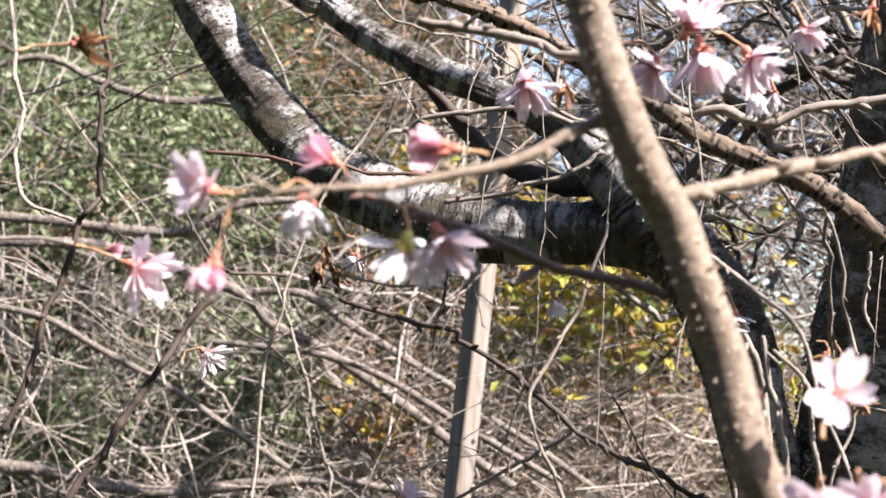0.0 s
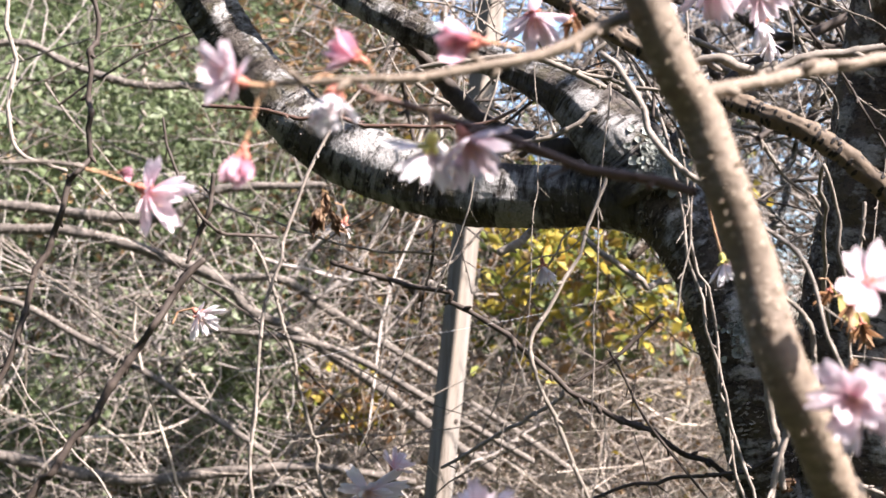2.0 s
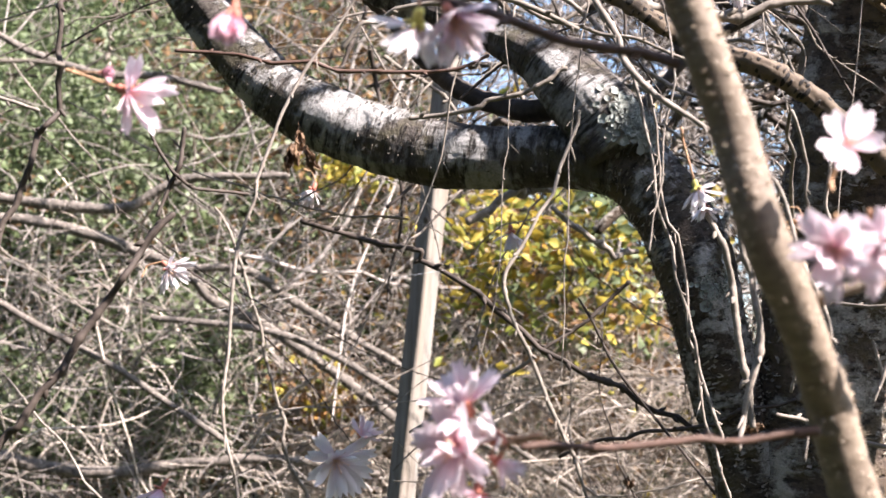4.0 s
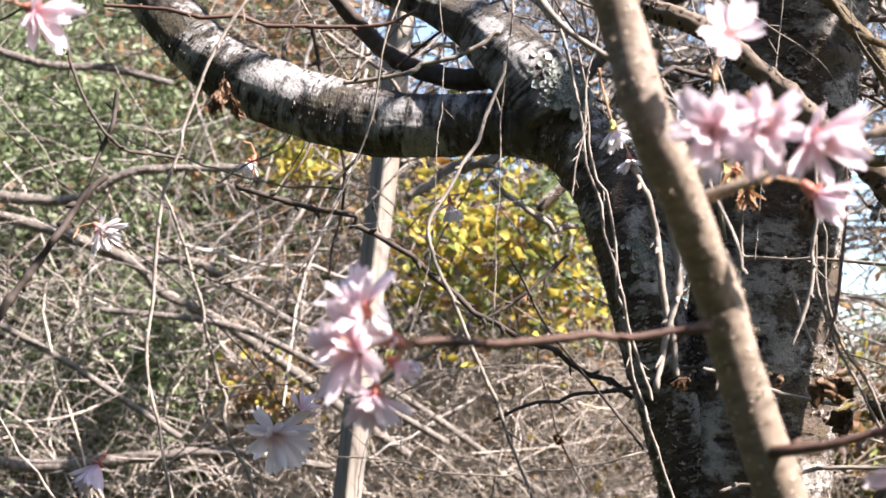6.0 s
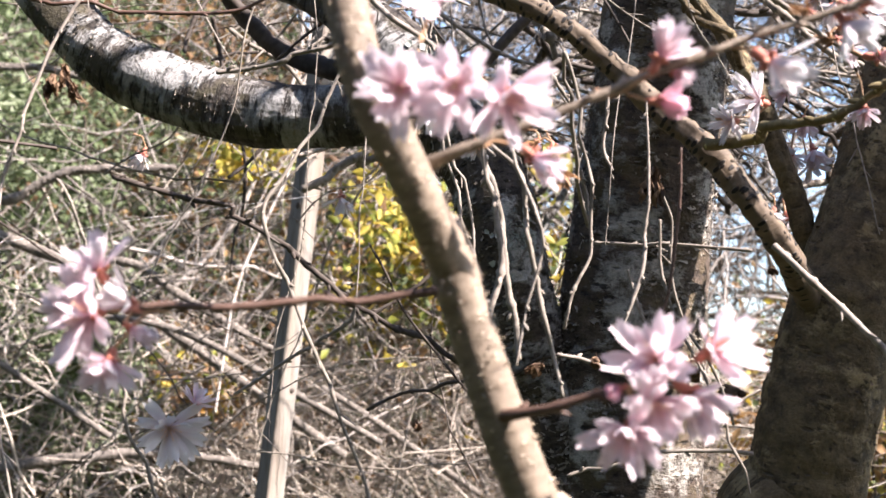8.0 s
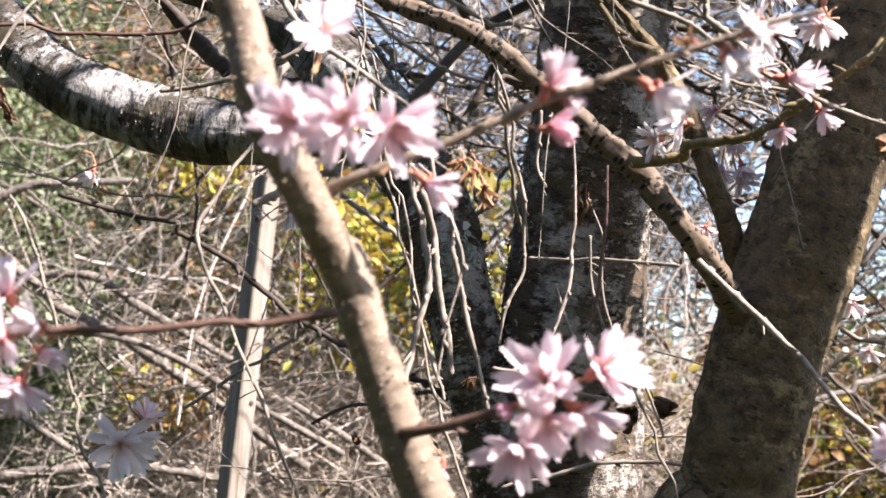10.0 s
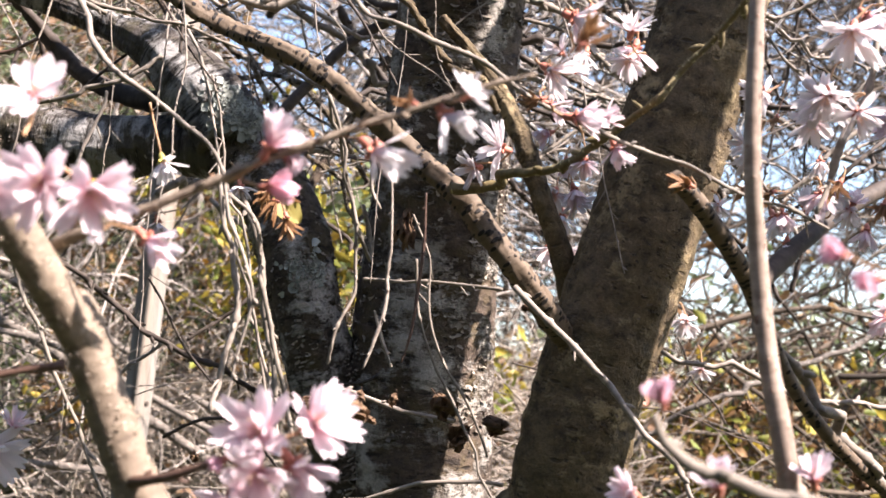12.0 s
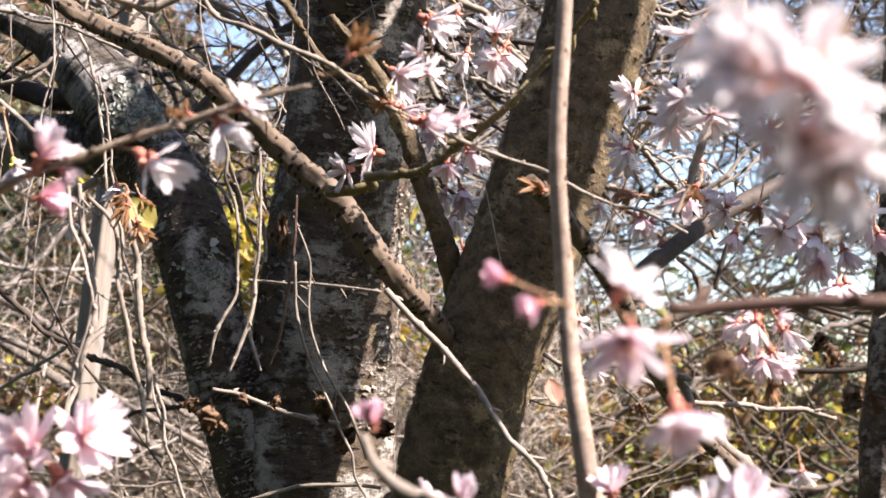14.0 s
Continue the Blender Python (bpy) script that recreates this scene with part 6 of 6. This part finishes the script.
strands("vine_thicket", THICKET, "pale tendrils of vine looping over the green bank", 150, (-1.7, -0.75), (2.3, 2.9), (0.9, 2.9), (0.0018, 0.0055), (0.4, 1.2), 13, 3, 0.002, 0.26)
strands("vine_thicket", THICKET, "fine bare tendrils straggling over the green bank", 380, (-1.6, -0.6), (2.3, 2.9), (1.0, 2.8), (0.0007, 0.0020), (0.12, 0.55), 22, 3, 0.002, 0.26)
strands("vine_thicket", THICKET, "pale vines curling low over the green bank", 210, (-1.1, -0.4), (2.3, 2.6), (1.2, 1.85), (0.0012, 0.0030), (0.3, 1.0), 20, 4, 0.002, 0.3)
strands("vine_thicket", STRAW, "pale dry vines looping low before the green gaps", 70, (-1.1, -0.35), (2.27, 2.38), (1.3, 1.68), (0.0010, 0.0026), (0.25, 0.9), 106, 4, 0.002, 0.28)
strands("vine_thicket", STRAW, "dense mat of fine pale dry vines on the bank", 2100, (-0.42, 0.75), (2.32, 2.6), (0.9, 1.62), (0.0010, 0.0026), (0.15, 0.6), 18, 3, 0.002, 0.3)
strands("vine_thicket", DEADWOOD_GAP_SHADE, "olive-brown dry stems on the low end of the bank", 900, (0.85, 2.6), (2.3, 3.1), (0.8, 2.3), (0.0008, 0.0035), (0.15, 0.8), 19)
strands("vine_thicket", DEADWOOD_GAP_SHADE, "dark brown dead wood behind the vines", 700, (0.2, 2.2), (3.0, 4.4), (1.9, 3.3), (0.003, 0.009), (0.4, 1.2), 17)
strands("vine_thicket", DEADWOOD_GAP_SHADE, "dry brown vines trailing over the low end of the bank", 1000, (0.7, 3.0), (2.4, 3.6), (1.3, 2.7), (0.0009, 0.0040), (0.2, 0.9), 16)


def leaves(name, material, label, count, centre, spread, size, seed):
    """Loose small leaves as one mesh."""
    r = np.random.default_rng(seed)
    chunks = []
    quads = np.array([(0, 1, 4, 3), (1, 2, 5, 4), (3, 4, 7, 6), (4, 5, 8, 7)])
    for _ in range(count):
        s = r.uniform(*size)
        e = Euler(r.uniform(-2.4, 2.4, 3)).to_matrix()
        c = np.array(centre) + r.normal(size=3) * spread
        v = []
        for t, w in ((-1, 0.12), (0, 0.55), (1, 0.06)):
            for k in (-1, 0, 1):
                v.append(c + np.array(e @ Vector((k * w * s, t * s, 0.18 * s * abs(k) - 0.15 * s * t * t))))
        chunks.append((np.array(v), quads, None))
    me = mesh_from(name, chunks)
    me.materials.append(material)
    return tagged(new(name, me), label, "leaves", "", "stuff")


leaves("shrub_leaves", YELLOW, "yellow autumn leaves on the shrubs", 171, (0.007, 2.340, 1.847), (0.060, 0.07, 0.084), (0.008, 0.020), 30)
leaves("shrub_leaves", YELLOW, "yellow autumn leaves on the shrubs", 171, (0.183, 2.340, 1.858), (0.073, 0.07, 0.073), (0.008, 0.020), 31)
leaves("shrub_leaves", YELLOW, "yellow autumn leaves on the shrubs", 91, (0.237, 2.340, 1.747), (0.060, 0.07, 0.060), (0.008, 0.020), 32)
leaves("shrub_leaves", GREEN, "green leaves among the autumn shrubs", 69, (0.223, 2.340, 1.936), (0.030, 0.07, 0.030), (0.011, 0.026), 33)
leaves("shrub_leaves", YELLOW, "yellow autumn leaves on the shrubs", 40, (-0.339, 2.937, 2.153), (0.070, 0.15, 0.028), (0.016, 0.038), 34)
leaves("shrub_leaves", YELLOW, "yellow autumn leaves on the shrubs", 49, (-0.450, 3.020, 1.567), (0.070, 0.15, 0.049), (0.016, 0.038), 35)
leaves("shrub_leaves", RUST, "rusty brown leaves caught in the vines", 90, (0.360, 2.797, 1.717), (0.052, 0.15, 0.052), (0.014, 0.030), 36)
leaves("shrub_leaves", RUST, "rusty brown leaves caught in the vines", 120, (0.053, 3.060, 1.997), (0.130, 0.15, 0.086), (0.012, 0.026), 37)
leaves("shrub_leaves", GREEN, "small green leaves of the undergrowth", 700, (-1.270, 3.165, 2.375), (0.245, 0.15, 0.123), (0.008, 0.020), 38)
leaves("shrub_leaves", GREEN, "small green leaves of the undergrowth", 500, (-0.730, 3.175, 1.660), (0.104, 0.15, 0.178), (0.008, 0.020), 39)
leaves("shrub_leaves", GREEN, "small green leaves of the undergrowth", 600, (-1.211, 3.261, 1.569), (0.214, 0.15, 0.153), (0.008, 0.020), 40)
leaves("shrub_leaves", GREEN, "small green leaves of the undergrowth", 700, (-1.141, 3.350, 2.375), (0.325, 0.15, 0.195), (0.008, 0.020), 41)
leaves("shrub_leaves", RUST, "rusty brown leaves caught in the vines", 250, (-0.401, 3.098, 2.472), (0.238, 0.15, 0.089), (0.010, 0.024), 42)
leaves("shrub_leaves", RUST, "rusty brown leaves caught in the vines", 260, (0.832, 2.645, 1.484), (0.150, 0.15, 0.075), (0.010, 0.022), 43)
leaves("shrub_leaves", YELLOW, "yellow autumn leaves on the shrubs", 70, (0.463, 2.340, 1.608), (0.048, 0.07, 0.048), (0.008, 0.020), 44)
leaves("shrub_leaves", YELLOW, "yellow autumn leaves on the shrubs", 54, (0.977, 2.843, 1.455), (0.121, 0.15, 0.080), (0.016, 0.038), 45)
leaves("shrub_leaves", GREEN, "small green leaves of the undergrowth", 260, (-0.552, 3.034, 1.577), (0.084, 0.15, 0.097), (0.010, 0.022), 46)
leaves("shrub_leaves", RUST, "dry brown litter leaves low in the vines", 300, (0.111, 2.840, 1.447), (0.208, 0.15, 0.078), (0.010, 0.022), 47)
leaves("shrub_leaves", GREEN, "small green leaves of the undergrowth", 260, (1.382, 3.123, 1.591), (0.178, 0.15, 0.119), (0.010, 0.022), 48)
leaves("shrub_leaves", GREEN, "small green leaves of the undergrowth on the bank", 1100, (-1.082, 2.625, 2.159), (0.216, 0.12, 0.166), (0.006, 0.018), 60)
leaves("shrub_leaves", GREEN, "small green leaves of the undergrowth on the bank", 700, (-0.777, 2.743, 1.668), (0.116, 0.12, 0.168), (0.006, 0.018), 61)
leaves("shrub_leaves", GREEN, "small green leaves of the undergrowth on the bank", 600, (-1.075, 2.738, 1.538), (0.168, 0.12, 0.090), (0.006, 0.018), 62)
leaves("shrub_leaves", GREEN, "small green leaves of the undergrowth on the bank", 700, (-0.901, 2.886, 2.099), (0.181, 0.12, 0.166), (0.006, 0.018), 63)
leaves("shrub_leaves", GREEN, "small green leaves of the undergrowth on the bank", 600, (-0.812, 2.712, 2.169), (0.168, 0.12, 0.104), (0.006, 0.018), 64)
leaves("shrub_leaves", RUST, "dry rusty brown leaves caught among the vines", 300, (-0.444, 2.875, 1.565), (0.147, 0.12, 0.093), (0.006, 0.018), 65)
leaves("shrub_leaves", YELLOW, "bright yellow autumn leaves caught among the vines", 54, (-0.444, 2.875, 1.565), (0.080, 0.12, 0.053), (0.006, 0.018), 66)
leaves("shrub_leaves", RUST, "dry rusty brown leaves caught among the vines", 350, (-0.294, 2.753, 2.015), (0.156, 0.12, 0.143), (0.006, 0.018), 67)
leaves("shrub_leaves", RUST, "dry rusty brown leaves caught among the vines", 350, (0.150, 2.809, 1.597), (0.168, 0.12, 0.116), (0.006, 0.018), 68)
leaves("shrub_leaves", RUST, "dry rusty brown leaves caught among the vines", 350, (-0.343, 2.855, 1.857), (0.214, 0.12, 0.187), (0.006, 0.018), 69)
leaves("shrub_leaves", GREEN, "small green leaves of the undergrowth on the bank", 500, (-0.634, 2.793, 1.654), (0.103, 0.12, 0.142), (0.006, 0.018), 70)
leaves("shrub_leaves", YELLOW, "bright yellow autumn leaves caught among the vines", 95, (0.032, 2.340, 1.871), (0.043, 0.07, 0.061), (0.008, 0.020), 71)
leaves("shrub_leaves", RUST, "dry rusty brown leaves caught among the vines", 400, (-0.413, 2.792, 2.387), (0.201, 0.12, 0.108), (0.006, 0.018), 72)
leaves("shrub_leaves", GREEN, "small green leaves of the undergrowth on the bank", 350, (1.207, 2.810, 1.626), (0.161, 0.12, 0.121), (0.006, 0.018), 73)
leaves("shrub_leaves", RUST, "dry rusty brown leaves caught among the vines", 260, (0.994, 2.536, 1.484), (0.192, 0.12, 0.072), (0.006, 0.018), 74)
leaves("shrub_leaves", YELLOW, "bright yellow autumn leaves caught among the vines", 66, (0.994, 2.538, 1.472), (0.180, 0.12, 0.072), (0.006, 0.018), 75)
leaves("shrub_leaves", GREEN, "green leaves among the yellow autumn shrubs", 120, (0.215, 2.40, 1.80), (0.075, 0.06, 0.085), (0.010, 0.024), 81)
leaves("shrub_leaves", RUST, "rusty leaves among the yellow autumn shrubs", 70, (0.15, 2.38, 1.78), (0.12, 0.06, 0.085), (0.009, 0.022), 82)
strands("vine_thicket", DEADWOOD_GAP_SHADE, "dark bare stems of shrubs on the low bank", 330, (0.75, 2.2), (2.25, 2.9), (0.8, 1.75), (0.003, 0.010), (0.3, 0.9), 21, 5, 0.002, 0.12)
leaves("shrub_leaves", RUST, "reddish brown leaves of the shrubs on the low bank", 1300, (1.02, 2.75, 1.46), (0.30, 0.15, 0.16), (0.010, 0.026), 84)
leaves("shrub_leaves", YELLOW, "yellow leaves of the shrubs on the low bank", 720, (0.92, 2.6, 1.44), (0.28, 0.15, 0.12), (0.008, 0.022), 85)
leaves("shrub_leaves", YELLOW, "bright yellow autumn leaves of the shrub behind the limb", 520, (0.10, 2.58, 1.86), (0.17, 0.10, 0.14), (0.009, 0.022), 86)
leaves("shrub_leaves", GREEN, "olive green leaves of the shrub behind the limb", 330, (0.20, 2.66, 1.84), (0.15, 0.08, 0.14), (0.009, 0.022), 87)
leaves("shrub_leaves", GREEN, "soft green leaves showing between the vines", 1300, (-0.64, 2.52, 1.63), (0.10, 0.05, 0.13), (0.005, 0.013), 88)
leaves("shrub_leaves", GREEN, "soft green leaves showing between the vines", 1500, (-0.84, 2.52, 2.10), (0.17, 0.06, 0.14), (0.005, 0.013), 89)
leaves("shrub_leaves", GREEN, "soft green leaves showing between the vines", 900, (-0.92, 2.52, 1.50), (0.13, 0.05, 0.11), (0.005, 0.013), 90)
leaves("shrub_leaves", YELLOW, "yellow leaves hanging among the vines below the limb", 130, (-0.276, 2.45, 2.032), (0.045, 0.05, 0.022), (0.008, 0.019), 96)
leaves("shrub_leaves", YELLOW, "yellow leaves low among the vines", 110, (-0.379, 2.50, 1.560), (0.05, 0.05, 0.04), (0.008, 0.019), 97)
leaves("shrub_leaves", RUST, "rusty leaves low among the vines", 220, (-0.379, 2.55, 1.560), (0.07, 0.05, 0.06), (0.008, 0.020), 98)
leaves("shrub_leaves", GREEN, "soft green leaves in a gap between the vines", 1000, (-0.57, 2.43, 1.62), (0.055, 0.04, 0.09), (0.005, 0.013), 101)
leaves("shrub_leaves", GREEN, "soft green leaves in a gap between the vines", 700, (-1.00, 2.43, 1.54), (0.08, 0.04, 0.06), (0.005, 0.013), 102)
leaves("shrub_leaves", RUST, "orange-brown leaves in a gap between the vines", 130, (-0.32, 2.38, 1.56), (0.045, 0.03, 0.04), (0.007, 0.018), 103)
leaves("shrub_leaves", YELLOW, "yellow leaves in a gap between the vines", 50, (-0.32, 2.38, 1.56), (0.04, 0.03, 0.035), (0.007, 0.018), 104)
# Strands coloured dark to imitate the shaded gaps between the pale vines.
strands("vine_thicket", DEADWOOD_GAP_SHADE, "dark-coloured strands standing in for shaded gaps between the pale vines", 90, (-1.2, 0.3), (2.42, 2.65), (1.3, 2.2), (0.0015, 0.0045), (0.3, 1.0), 105, 4, 0.002, 0.26)
leaves("shrub_leaves", GREEN, "olive green leaves of the undergrowth on the low bank", 700, (1.15, 2.9, 1.45), (0.30, 0.25, 0.16), (0.008, 0.022), 83)


def bank_cover(name, material, label, count, xr, yr, size, seed):
    """Low leaves growing all over a stretch of the bank, as one mesh."""
    r = np.random.default_rng(seed)
    x, y = r.uniform(*xr, count), r.uniform(*yr, count)
    z = height(x, y) + r.uniform(0.0, 0.07, count)
    quads = np.array([(0, 1, 4, 3), (1, 2, 5, 4), (3, 4, 7, 6), (4, 5, 8, 7)])
    chunks = []
    for at in np.stack([x, y, z], 1):
        s = r.uniform(*size)
        e = Euler(r.uniform(-1.6, 1.6, 3)).to_matrix()
        v = [at + np.array(e @ Vector((k * w * s, t * s, 0.18 * s * abs(k) - 0.15 * s * t * t))) for t, w in ((-1, 0.15), (0, 0.6), (1, 0.08)) for k in (-1, 0, 1)]
        chunks.append((np.array(v), quads, None))
    me = mesh_from(name, chunks)
    me.materials.append(material)
    return tagged(new(name, me), label, "leaves", "", "stuff")


bank_cover("ground_cover", GREEN, "low green ground cover growing over the bank", 15000, (-1.9, -0.45), (2.55, 3.9), (0.005, 0.013), 91)
bank_cover("ground_cover", RUST, "brown leaf litter caught among the green of the bank", 1500, (-1.5, -0.5), (2.45, 3.2), (0.010, 0.024), 93)
bank_cover("ground_cover", RUST, "dry fallen leaves lying over the bank", 6000, (-0.75, 1.6), (2.4, 4.1), (0.009, 0.022), 92)

# ---------- unseen leafy screen behind the camera, added to block sky light ---
def wood_edge(seed):
    """An unseen dense arc behind and to the west of the tree that cuts sky light, as one mesh of leafy clumps."""
    r = np.random.default_rng(seed)
    chunks = []
    quads = np.array([(0, 1, 4, 3), (1, 2, 5, 4), (3, 4, 7, 6), (4, 5, 8, 7)])
    for _ in range(9000):
        a = radians(r.uniform(150, 325))
        d = 7.5 + r.uniform(-0.5, 1.2)
        z = 7.5 * r.random() ** 0.9 * (0.82 + 0.18 * math.sin(5 * a) * math.sin(2.3 * a))
        s = r.uniform(0.16, 0.36)
        e = Euler(r.uniform(-3.1, 3.1, 3)).to_matrix()
        c = np.array([d * math.cos(a), d * math.sin(a), z])
        v = [c + np.array(e @ Vector((k * w * s, t * s, 0.2 * s * abs(k)))) for t, w in ((-1, 0.3), (0, 0.7), (1, 0.2)) for k in (-1, 0, 1)]
        chunks.append((np.array(v), quads, None))
    me = mesh_from("wood_edge", chunks)
    me.materials.append(SCREEN_LEAVES)
    return tagged(new("wood_edge", me), "unseen screen of dark green leafy clumps added to block sky light", "woods", "", "stuff")


wood_edge(95)
